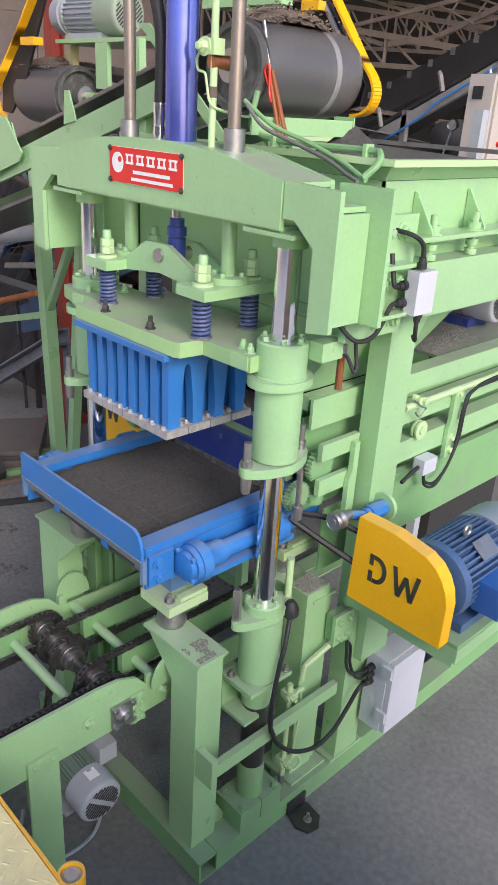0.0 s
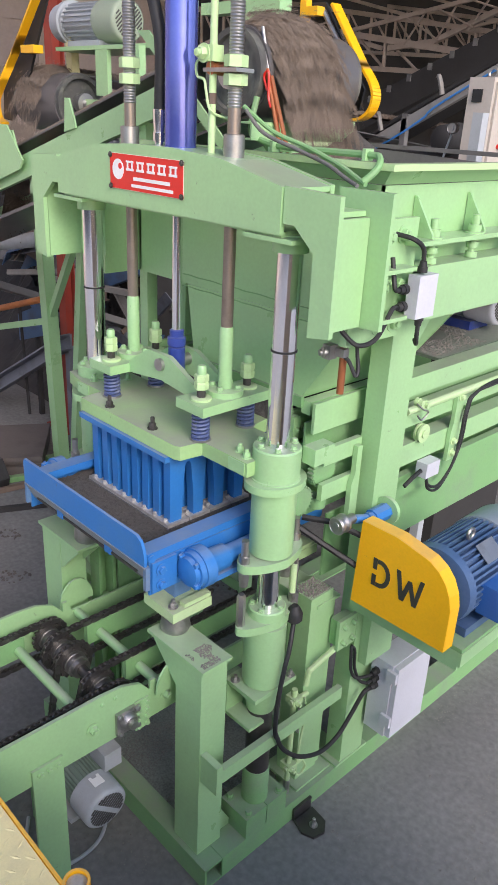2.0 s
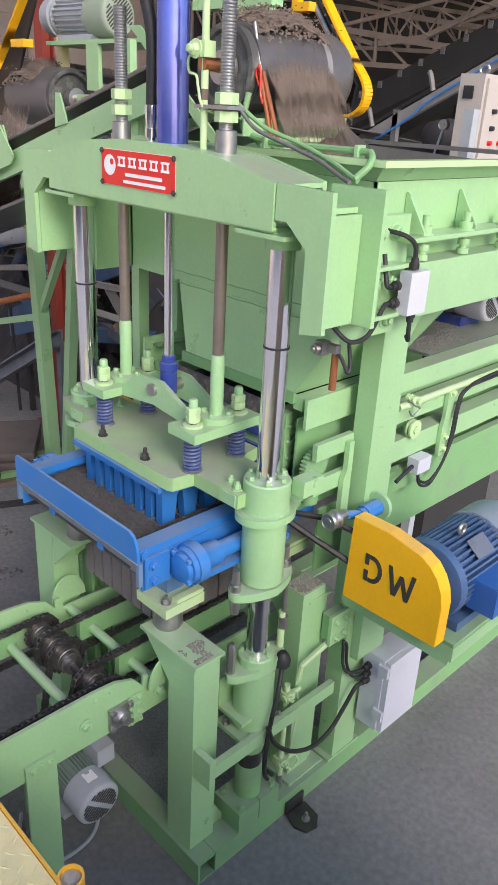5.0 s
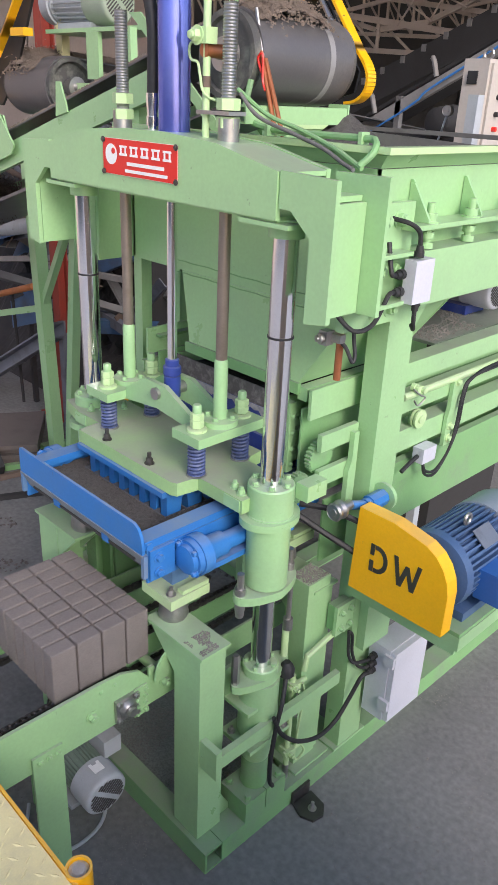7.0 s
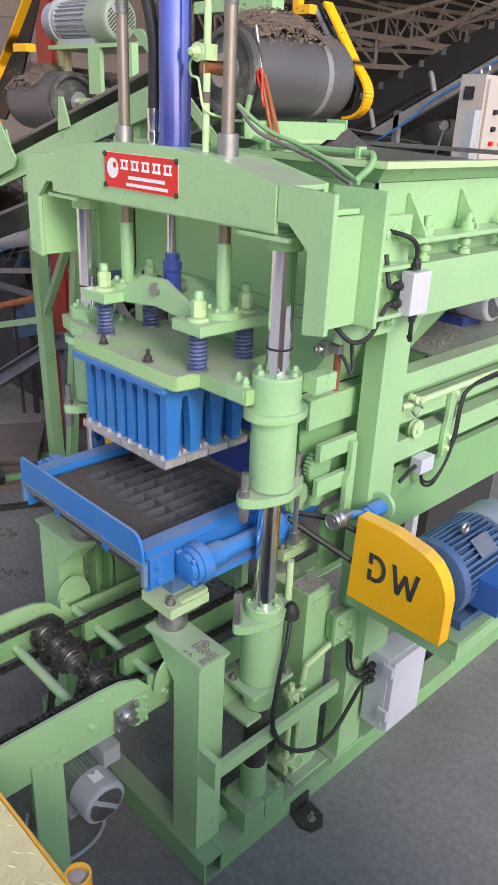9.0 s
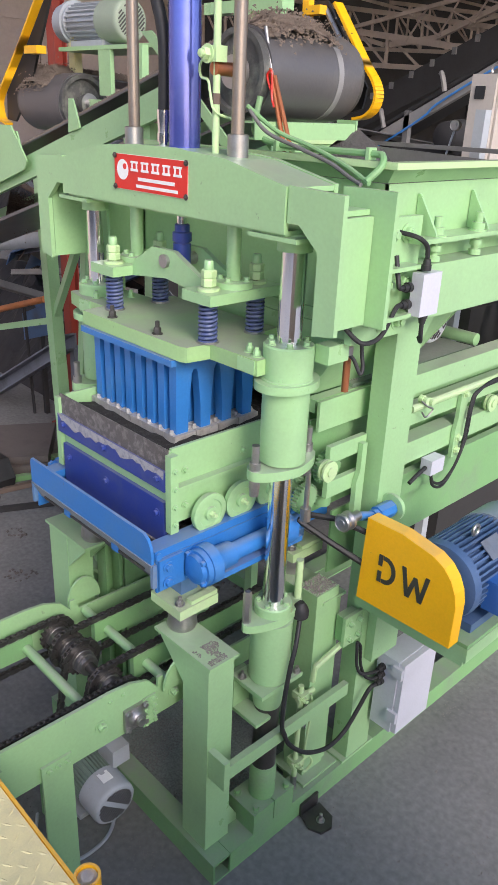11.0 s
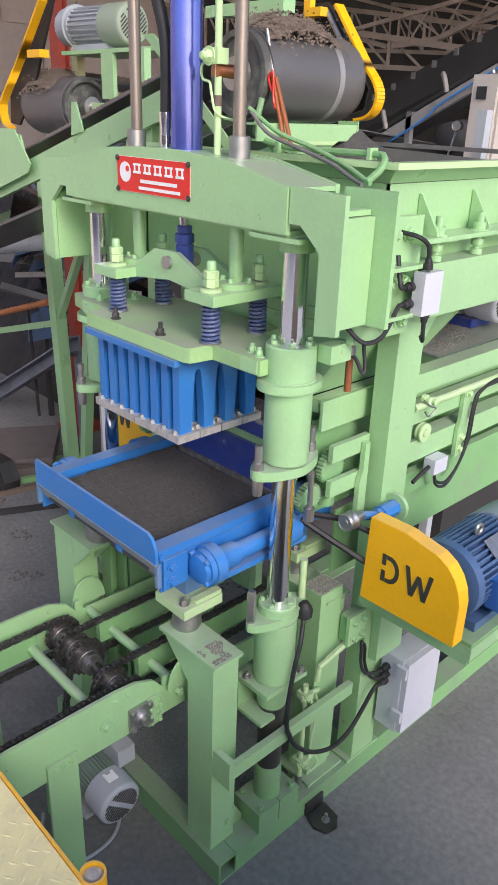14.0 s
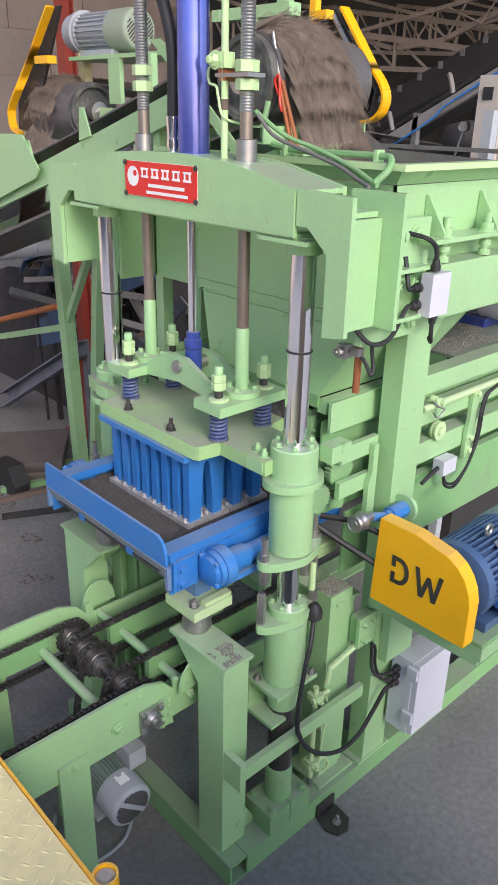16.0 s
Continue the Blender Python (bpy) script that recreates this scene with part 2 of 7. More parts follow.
# ---- setting ----
def hall():
    n = 60
    bm = bmesh.new()
    xs = [-60 + i * 2 for i in range(n + 1)]
    grid = [[bm.verts.new((x, y, 0.0)) for y in xs] for x in xs]
    for i in range(n):
        for j in range(n):
            bm.faces.new((grid[i][j], grid[i + 1][j], grid[i + 1][j + 1], grid[i][j + 1]))
    tagged(part("ground", bm, CONCRETE, None), "dusty grey concrete floor scattered with grit", "floor", kind="structure")
    # block wall far behind, laid in courses
    wall = thing("wall_west", (-9.0, 4, 0), "stained pinkish block wall of the shed", "wall", kind="structure")
    part("core", box(-9.3, -9.05, -14, 7.0, 0, 9.0), WALL, wall)
    # far end of the wall, its shade put into a near-black colour
    tagged(part("wall_northwest", box(-9.3, -9.0, 7.002, 16, 0, 9.0), DARK_STEEL, None), "grimy shed wall, near-black with the deep shade in its colour", "wall", kind="structure")
    k, first = 0, None
    for row in range(5, 13):
        for col in range(7):
            y = -2 + col * 1.2 + (0.6 if row % 2 else 0)
            if first is None:
                first = part("block", box(-9.05, -9.02, y + 0.01, y + 1.19, row * 0.6, row * 0.6 + 0.59), WALL, wall, bevel=0.008)
                y0, z0, loc0 = y, row * 0.6, first.location.copy()
            else:
                o = new("block", first.data)
                o.parent = wall
                o.location = loc0 + Vector((0, y - y0, row * 0.6 - z0))
    tagged(part("wall_north", box(-9.3, 6, 16, 16.3, 0, 9.0), DARK_STEEL, None), "grimy shed end wall, coloured near-black for the shade", "wall", kind="structure")
    # corrugated roof; the gap is an added opening that brightens the west wall
    roof = bmesh.new()
    for x0, x1, y0, y1 in ((-9.3, -7.9, -1.5, 16.3), (-6.1, 2.2, -1.5, 16.3), (-7.88, -6.12, 2.5, 16.3)):
        pts = []
        n = int((x1 - x0) / 0.08)
        for i in range(n + 1):
            x = x0 + i * 0.08
            pts.append((x, 7.0 + 0.03 * (i % 2) - 0.06 * (x + 9.3)))
        prism(pts + [(x, z + 0.04) for x, z in reversed(pts)], "y", y0, y1, roof)
    tagged(part("ceiling", roof, ROOF, None, smooth=False), "dark corrugated metal roof with a gap added to brighten the wall", "roof", kind="structure")
    # unseen walls behind the viewer, added to hold light off the low parts
    tagged(part("wall_east", box(2.6, 2.75, -3.1, -0.2, 0, 2.12), WALL, None), "unseen low wall added to shade the lower front of the press", "wall", kind="structure")
    tagged(part("wall_south", box(-9.3, 14.0, -14.2, -14.0, 0, 3.0), CONCRETE, None), "unseen low wall added to cut the light from the south", "wall", kind="structure")
    # pale ground out of view, added for bounce light and bright reflections
    tagged(part("pavement_east", box(3.4, 14.0, -2.348, 30.0, 0.0, 0.012), YARD, None), "unseen pale ground added east of the shed to bounce light", "pavement", kind="structure")
    tagged(part("pavement", box(-9.0, 14.0, -14.0, -2.35, 0.0, 0.012), YARD, None), "unseen pale yard added south of the shed to reflect in the chrome", "pavement", kind="structure")
    # trusses
    for y, up in ((6.8, 0.0), (9.6, 0.32), (12.6, 0.6)):
        tr = thing("roof_truss", (-4, y, 3.4 + up), "dusty brown steel lattice roof truss", "truss", "roof trusses", "structure")

        def top(x):
            return 3.53 - 0.14 * (x + 5.1) + up

        def low(x):
            return 3.14 - 0.05 * (x + 4.85) + up
        part("chord", tube([(-9.0, y, top(-9)), (-3.3, y, top(-3.3))], 0.05, 4, curve=False), TRUSS, tr)
        part("chord", tube([(-9.0, y, low(-9)), (-3.9, y, low(-3.9))], 0.04, 4, curve=False), TRUSS, tr)
        x = -9.0
        while x < -4.1:
            part("web", tube([(x, y, low(x)), (x, y, top(x))], 0.026, 5, curve=False), TRUSS, tr)
            part("web", tube([(x, y + 0.03, top(x)), (x + 0.5, y + 0.03, low(x + 0.5))], 0.018, 5, curve=False), TRUSS, tr)
            x += 0.5
        part("rafter", tube([(-5.2, y - 0.05, 3.53 + up), (2.0, y - 0.05, 4.6 + up)], 0.03, 4, curve=False), TRUSS, tr)
        part("rafter", tube([(-9.0, y + 0.06, 4.4 + up), (-4.6, y + 0.06, 3.36 + up)], 0.035, 4, curve=False), TRUSS, tr)
        hip = [(-4.45, 3.35), (-3.8, 3.41), (-1.0, 4.42)]
        part("hip_chord", tube([(hx, y, hz + up) for hx, hz in hip], 0.04, 4, curve=False), TRUSS, tr)
        for k in range(5):
            xa = -4.2 + k * 0.42
            part("tie", tube([(xa, y - 0.03, 3.38 + 0.28 * max(0, xa + 3.8) + up), (xa + 0.25, y - 0.03, 3.53 + 0.149 * (xa + 5.45) + up)], 0.013, 5, curve=False), TRUSS, tr)
            part("tie", tube([(xa, y - 0.06, 3.53 + 0.149 * (xa + 5.2) + up), (xa + 0.5, y - 0.06, 3.38 + 0.3 * max(0, xa + 4.3) + up)], 0.011, 5, curve=False), TRUSS, tr)


def red_pillar():
    p = thing("red_pillar", (-3.44, 1.6, 0), "red primed steel pillar of the shed, scuffed", "pillar", kind="structure")
    part("web", box(-3.43, -3.42, 1.562, 1.638, 0.02, 6.5), RED, p)
    for y in (1.551, 1.639):
        part("flange", box(-3.475, -3.375, y, y + 0.01, 0.02, 6.5), RED, p)
    part("base_plate", box(-3.6, -3.28, 1.44, 1.76, 0, 0.02), RED, p)


# ---- press frame ----
lower_guides = []


def press_frame():
    f = thing("brick_press", (0, 0.5, 0), "light green painted steel frame of a brick press", "press frame")
    for s in (-1, 1):
        x0, x1 = sorted((s * 0.56, s * 0.46))
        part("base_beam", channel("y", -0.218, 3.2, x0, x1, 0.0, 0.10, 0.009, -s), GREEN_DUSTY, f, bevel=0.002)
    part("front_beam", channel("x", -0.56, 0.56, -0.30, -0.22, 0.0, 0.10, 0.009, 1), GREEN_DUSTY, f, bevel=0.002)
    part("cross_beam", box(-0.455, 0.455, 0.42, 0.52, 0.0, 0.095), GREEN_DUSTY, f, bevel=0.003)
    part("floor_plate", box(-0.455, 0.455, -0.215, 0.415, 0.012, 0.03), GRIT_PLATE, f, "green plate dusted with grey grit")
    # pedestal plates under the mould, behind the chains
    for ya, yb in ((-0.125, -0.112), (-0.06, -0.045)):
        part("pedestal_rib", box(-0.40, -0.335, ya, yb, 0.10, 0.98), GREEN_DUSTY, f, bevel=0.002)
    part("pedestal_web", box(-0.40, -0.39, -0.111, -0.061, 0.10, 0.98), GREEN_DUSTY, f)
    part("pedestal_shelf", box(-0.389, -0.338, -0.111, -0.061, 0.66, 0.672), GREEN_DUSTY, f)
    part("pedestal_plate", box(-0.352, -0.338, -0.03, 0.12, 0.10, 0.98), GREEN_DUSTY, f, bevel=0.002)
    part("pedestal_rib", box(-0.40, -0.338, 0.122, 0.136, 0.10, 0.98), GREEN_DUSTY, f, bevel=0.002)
    # rear posts
    for s in (-1, 1):
        x0, x1 = sorted((s * 0.56, s * 0.48))
        part("post", box(x0, x1, 0.427, 0.567, 0.10, 2.0), GREEN, f, bevel=0.012)
        part("post_foot", box(x0 - 0.004, x1 + 0.004, 0.40, 0.60, 0.1, 0.112), GREEN, f, bevel=0.002)
        part("top_plate", box(s * 0.606 - 0.012, s * 0.606 + 0.012, 0.118, 0.40, 1.955, 2.30), GREEN, f, bevel=0.003)
        for z in (2.02, 2.16):
            xa, xb = sorted((s * 0.62, s * 0.672))
            part("rib", box(xa, xb, 0.12, 0.34, z, z + 0.012), GREEN, f, bevel=0.002)
        bolts(f, GREEN, [(s * 0.618, y, z) for z in (1.998, 2.115, 2.255) for y in (0.255, 0.328)], (s, 0, 0), 0.019, 0.016, 0.008)
    for s in (-1, 1):
        part("rod_bushing", lathe((s * 0.248, 0, 2.42), (s * 0.248, 0, 2.497), [(0, 0.03), (0.075, 0.03), (0.077, 0.024)], 24), STEEL, f, "steel rod bushing")
    # crossbeam: front and back plates with the peaked outline, top and bottom plates between
    top = [(-0.54, 2.386), (-0.31, 2.44), (-0.1, 2.452), (0.1, 2.452), (0.31, 2.437), (0.54, 2.388)]
    low = [(0.54, 2.27), (-0.54, 2.27)]
    for y in (-0.10, 0.085):
        part("beam_plate", prism(top + low, "y", y, y + 0.016), GREEN, f, bevel=0.003)
    part("beam_bottom", box(-0.53, 0.53, -0.083, 0.084, 2.262, 2.276), GREEN, f, bevel=0.002)
    for (xa, za), (xb, zb) in zip(top, top[1:]):
        part("beam_top", prism([(xa, za - 0.016), (xb, zb - 0.016), (xb, zb - 0.003), (xa, za - 0.003)], "y", -0.083, 0.084), GREEN, f)
    for s in (-1, 1):
        w = [(0.545, 2.392), (0.728, 2.384), (0.728, 2.04), (0.655, 2.028), (0.655, 2.24), (0.585, 2.30), (0.545, 2.30)]
        part("wing", prism([(s * x, z) for x, z in w], "y", -0.096, -0.08), GREEN, f, bevel=0.003)
        xa, xb = sorted((s * 0.655, s * 0.671))
        part("wing_web", box(xa, xb, -0.078, 0.098, 2.032, 2.32), GREEN, f, bevel=0.002)
        xa, xb = sorted((s * 0.56, s * 0.735))
        part("wing_flange", box(xa, xb, 0.1, 0.116, 2.03, 2.385), GREEN, f, bevel=0.003)
        xa, xb = sorted((s * 0.56, s * 0.655))
        part("wing_cap", box(xa, xb, -0.078, 0.098, 2.322, 2.336), GREEN, f, bevel=0.002)
        part("column_collar", lathe((s * 0.49, 0, 2.215), (s * 0.49, 0, 2.3), [(0, 0.05), (0.04, 0.05), (0.04, 0.07), (0.05, 0.07)], 28), GREEN, f, bevel=0.002)
        part("collar_plate", box(s * 0.49 - 0.09, s * 0.49 + 0.09, -0.095, 0.09, 2.25, 2.262), GREEN, f, bevel=0.002)
        col = part("column", cyl((s * 0.49, 0, 0.15), (s * 0.49, 0, 2.26), 0.0365, 40), CHROME, f, "chromed guide column")
        part("rubber_ring", lathe((s * 0.49, 0, 1.935), (s * 0.49, 0, 1.945), [(0, 0.0385), (0.006, 0.0385)], 30), RUBBER, f)
        # fixed lower guide
        g = thing("guide_sleeve", (s * 0.49, 0, 1.0), "green lower guide sleeve riding on the chromed column", "guide sleeve", "lower guide sleeves")
        lower_guides.append(g)
        part("lower_flange", prism([(s * 0.49 + 0.062 * math.cos(a) + (0.0), (0.135 if math.sin(a) > 0 else -0.135) * abs(math.sin(a)) ** 1.6 + 0.0) for a in [2 * math.pi * k / 28 for k in range(28)]], "z", 1.0, 1.03), GREEN, g, bevel=0.003)
        part("lower_collar", lathe((s * 0.49, 0, 1.03), (s * 0.49, 0, 1.1), [(0, 0.064), (0.03, 0.064), (0.034, 0.06)], 32), GREEN, g)
        part("lower_sleeve", lathe((s * 0.49, 0, 0.63), (s * 0.49, 0, 1.0), [(0, 0.05), (0.05, 0.058), (0.10, 0.066), (0.125, 0.066), (0.13, 0.072), (0.37, 0.072)], 32), GREEN, g)
        part("sleeve_shelf", box(s * 0.49 - 0.085, s * 0.49 + 0.07, -0.1, 0.1, 0.735, 0.752), GREEN, g, bevel=0.003)
        part("shelf_web", box(s * 0.49 - 0.085, s * 0.49 - 0.07, -0.1, -0.02, 0.6, 0.735), GREEN, f, bevel=0.003)
        part("shelf_foot", box(s * 0.49 - 0.07, s * 0.49 + 0.05, -0.1, -0.03, 0.6, 0.614), GREEN, f, bevel=0.003)
        part("lower_rod", cyl((s * 0.49, 0, 0.34), (s * 0.49, 0, 0.63), 0.046, 28), STEEL_DARK, f, "greasy black lower rod")
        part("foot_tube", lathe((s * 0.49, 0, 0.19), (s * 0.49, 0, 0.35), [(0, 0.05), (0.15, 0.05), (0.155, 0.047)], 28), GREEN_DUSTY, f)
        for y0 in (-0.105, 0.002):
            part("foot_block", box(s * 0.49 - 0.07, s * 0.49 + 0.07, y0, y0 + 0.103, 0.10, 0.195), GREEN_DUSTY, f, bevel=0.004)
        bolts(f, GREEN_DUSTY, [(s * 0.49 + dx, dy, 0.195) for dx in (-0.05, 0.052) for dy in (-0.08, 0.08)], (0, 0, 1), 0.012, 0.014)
        bolts(g, GREEN, [(s * 0.49 + 0.05 * math.cos(a), 0.05 * math.sin(a), 1.064) for a in (0.3, 1.5, 2.7, 3.9, 5.1)], (0, 0, 1), 0.008, 0.008)
        bolts(g, STEEL, [(s * 0.49 - 0.05, -0.08, 0.752), (s * 0.49 + 0.055, 0.085, 0.752)], (0, 0, 1), 0.011, 0.012, 0.01)
        # stop studs on the lower flange
        part("stop_stud", lathe((s * 0.49 - 0.006, -0.115, 1.03), (s * 0.49 - 0.006, -0.115, 1.16), [(0, 0.015), (0.11, 0.015), (0.12, 0.011)], 6), STEEL, g, "bare hexagonal stop stud")
        part("stop_stud", lathe((s * 0.49 + 0.006, 0.115, 1.03), (s * 0.49 + 0.006, 0.115, 1.18), [(0, 0.013), (0.15, 0.013)], 14), GREEN_PALE, g)
        part("rubber_stop", lathe((s * 0.54, 0.085, 0.985), (s * 0.54, 0.085, 1.06), [(0, 0.024), (0.006, 0.029), (0.03, 0.029), (0.046, 0.022), (0.06, 0.012)], 22), RUBBER, g, "black rubber stop")
    # table posts at the four corners with brackets and rubber mounts
    for s in (-1, 1):
        for y, dy in ((-0.28, 0.11), (0.26, 0.11)):
            x0, x1 = sorted((s * 0.36, s * 0.49))
            top = 0.94 if s > 0 else 1.04
            part("table_post", box(x0, x1, y, y + dy, 0.1, top - 0.012), GREEN, f, bevel=0.01)
            ca, cb = sorted((s * 0.214, s * 0.505))
            part("post_cap", box(ca, cb, y - 0.008, y + dy + 0.008, top - 0.012, top), GREEN, f, bevel=0.003)
            for gy in (y + 0.002, y + dy - 0.012):
                part("gusset", prism([(s * 0.222, top - 0.014), (s * 0.358, top - 0.014), (s * 0.358, top - 0.15)], "y", gy, gy + 0.01), GREEN, f)
            part("rubber_mount", lathe((s * 0.268, y + 0.07, top), (s * 0.268, y + 0.07, top + 0.1), [(0, 0.046), (0.012, 0.052), (0.03, 0.05), (0.06, 0.046), (0.0925, 0.046)], 26), STEEL, f, "steel cupped rubber mount")
        part("foot_gusset", prism([(-0.165, 0.1), (-0.09, 0.1), (-0.165, 0.24)], "x", s * 0.455, s * 0.455 + 0.01), GREEN, f)
        # tie bar along the side, on two lugs
        xa, xb = sorted((s * 0.546, s * 0.57))
        part("tie_bar", box(xa, xb, -0.265, 0.37, 0.495, 0.55), GREEN, f, bevel=0.004)
        la, lb = sorted((s * 0.491, s * 0.574))
        part("tie_lug", box(la, lb, -0.275, -0.25, 0.46, 0.58), GREEN, f, bevel=0.003)
        # square guide posts behind the columns
        xa, xb = sorted((s * 0.40, s * 0.50))
        part("inner_post", box(xa, xb, 0.22, 0.34, 0.03, 0.98), GREEN, f, bevel=0.01)
        part("inner_post_plate", box(xa - 0.04, xb + 0.04, 0.19, 0.39, 0.101, 0.113), GREEN, f, bevel=0.002)
        part("lug_plate", box(s * 0.552 - 0.007, s * 0.552 + 0.007, 0.325, 0.426, 0.735, 0.865), GREEN, f, bevel=0.003)
        part("lug_spacer", box(s * 0.525 - 0.019, s * 0.525 + 0.019, 0.335, 0.42, 0.745, 0.855), GREEN_DUSTY, f)
        bolts(f, GREEN, [(s * 0.56, yy, z) for yy in (0.35, 0.402) for z in (0.765, 0.835)], (s, 0, 0), 0.011, 0.012, 0.006)
        part("side_panel", box(s * 0.43 - 0.004, s * 0.43 + 0.004, 0.34, 3.0, 1.0, 1.26), GREEN_DUSTY, f)
    return f


def sign_plate():
    s = thing("sign_plate", (-0.03, -0.1, 2.37), "red maker's plate with white lettering on the crossbeam", "sign")
    part("plate", box(-0.21, 0.153, -0.104, -0.1005, 2.318, 2.42), SIGN_RED, s)
    part("white_border", prism([(-0.21, 2.317), (0.154, 2.317), (0.154, 2.421), (-0.21, 2.421)], "y", -0.1025, -0.1015), WHITE, s)

    part("emblem", lathe((-0.165, -0.1045, 2.375), (-0.165, -0.1056, 2.375), [(0, 0.03), (0.001, 0.03)], 28), WHITE, s, "plain white oval emblem")
    part("emblem_dot", lathe((-0.152, -0.106, 2.385), (-0.152, -0.107, 2.385), [(0, 0.009), (0.001, 0.009)], 16), SIGN_RED, s)
    # name and contact lines as plain bars
    for i in range(5):
        x = -0.122 + i * 0.053
        bm = box(x, x + 0.038, -0.1058, -0.1045, 2.374, 2.381)
        box(x, x + 0.038, -0.1058, -0.1045, 2.397, 2.403, bm)
        box(x + 0.004, x + 0.011, -0.1056, -0.1044, 2.3812, 2.3968, bm)
        box(x + 0.027, x + 0.034, -0.1056, -0.1044, 2.3812, 2.3968, bm)
        part("name_bar", bm, WHITE, s)
    part("contact_bar", box(-0.085, 0.095, -0.1056, -0.1045, 2.348, 2.358), WHITE, s)
    part("contact_bar", box(-0.095, 0.11, -0.1056, -0.1045, 2.328, 2.337), WHITE, s)
    bolts(s, STEEL_DARK, [(x, -0.1045, z) for x in (-0.205, 0.149) for z in (2.323, 2.415)], (0, -1, 0), 0.006, 0.004, name="rivet")


def hydraulic_cylinder():
    c = thing("hydraulic_cylinder", (0, 0, 2.45), "blue hydraulic cylinder standing on the crossbeam", "cylinder")
    part("barrel", lathe((0.011, 0, 2.44), (0.011, 0, 3.4), [(0, 0.0475), (0.96, 0.0475)], 40), GLOSS_NAVY, c)
    part("base_ring", lathe((0.011, 0, 2.436), (0.011, 0, 2.46), [(0, 0.05), (0.012, 0.05), (0.014, 0.0485)], 36), NAVY, c)
    part("hose", tube([(-0.078, -0.01, 2.5), (-0.074, -0.01, 2.6), (-0.072, -0.01, 2.70), (-0.082, -0.01, 2.77), (-0.112, -0.01, 2.85), (-0.16, 0.0, 2.92), (-0.22, 0.02, 3.1)], 0.0185, 14), RUBBER, c, "black hydraulic hose")
    part("hose_end", lathe((-0.078, -0.01, 2.44), (-0.076, -0.01, 2.56), [(0, 0.016), (0.02, 0.016), (0.02, 0.021), (0.045, 0.021), (0.045, 0.018), (0.09, 0.022), (0.11, 0.022)], 14), CHROME, c, "chrome hose fitting")


# ---- moving press head ----
HEAD_BASE = (0, 0, 1.915)
YOKE_BASE = (0, 0, 2.06)


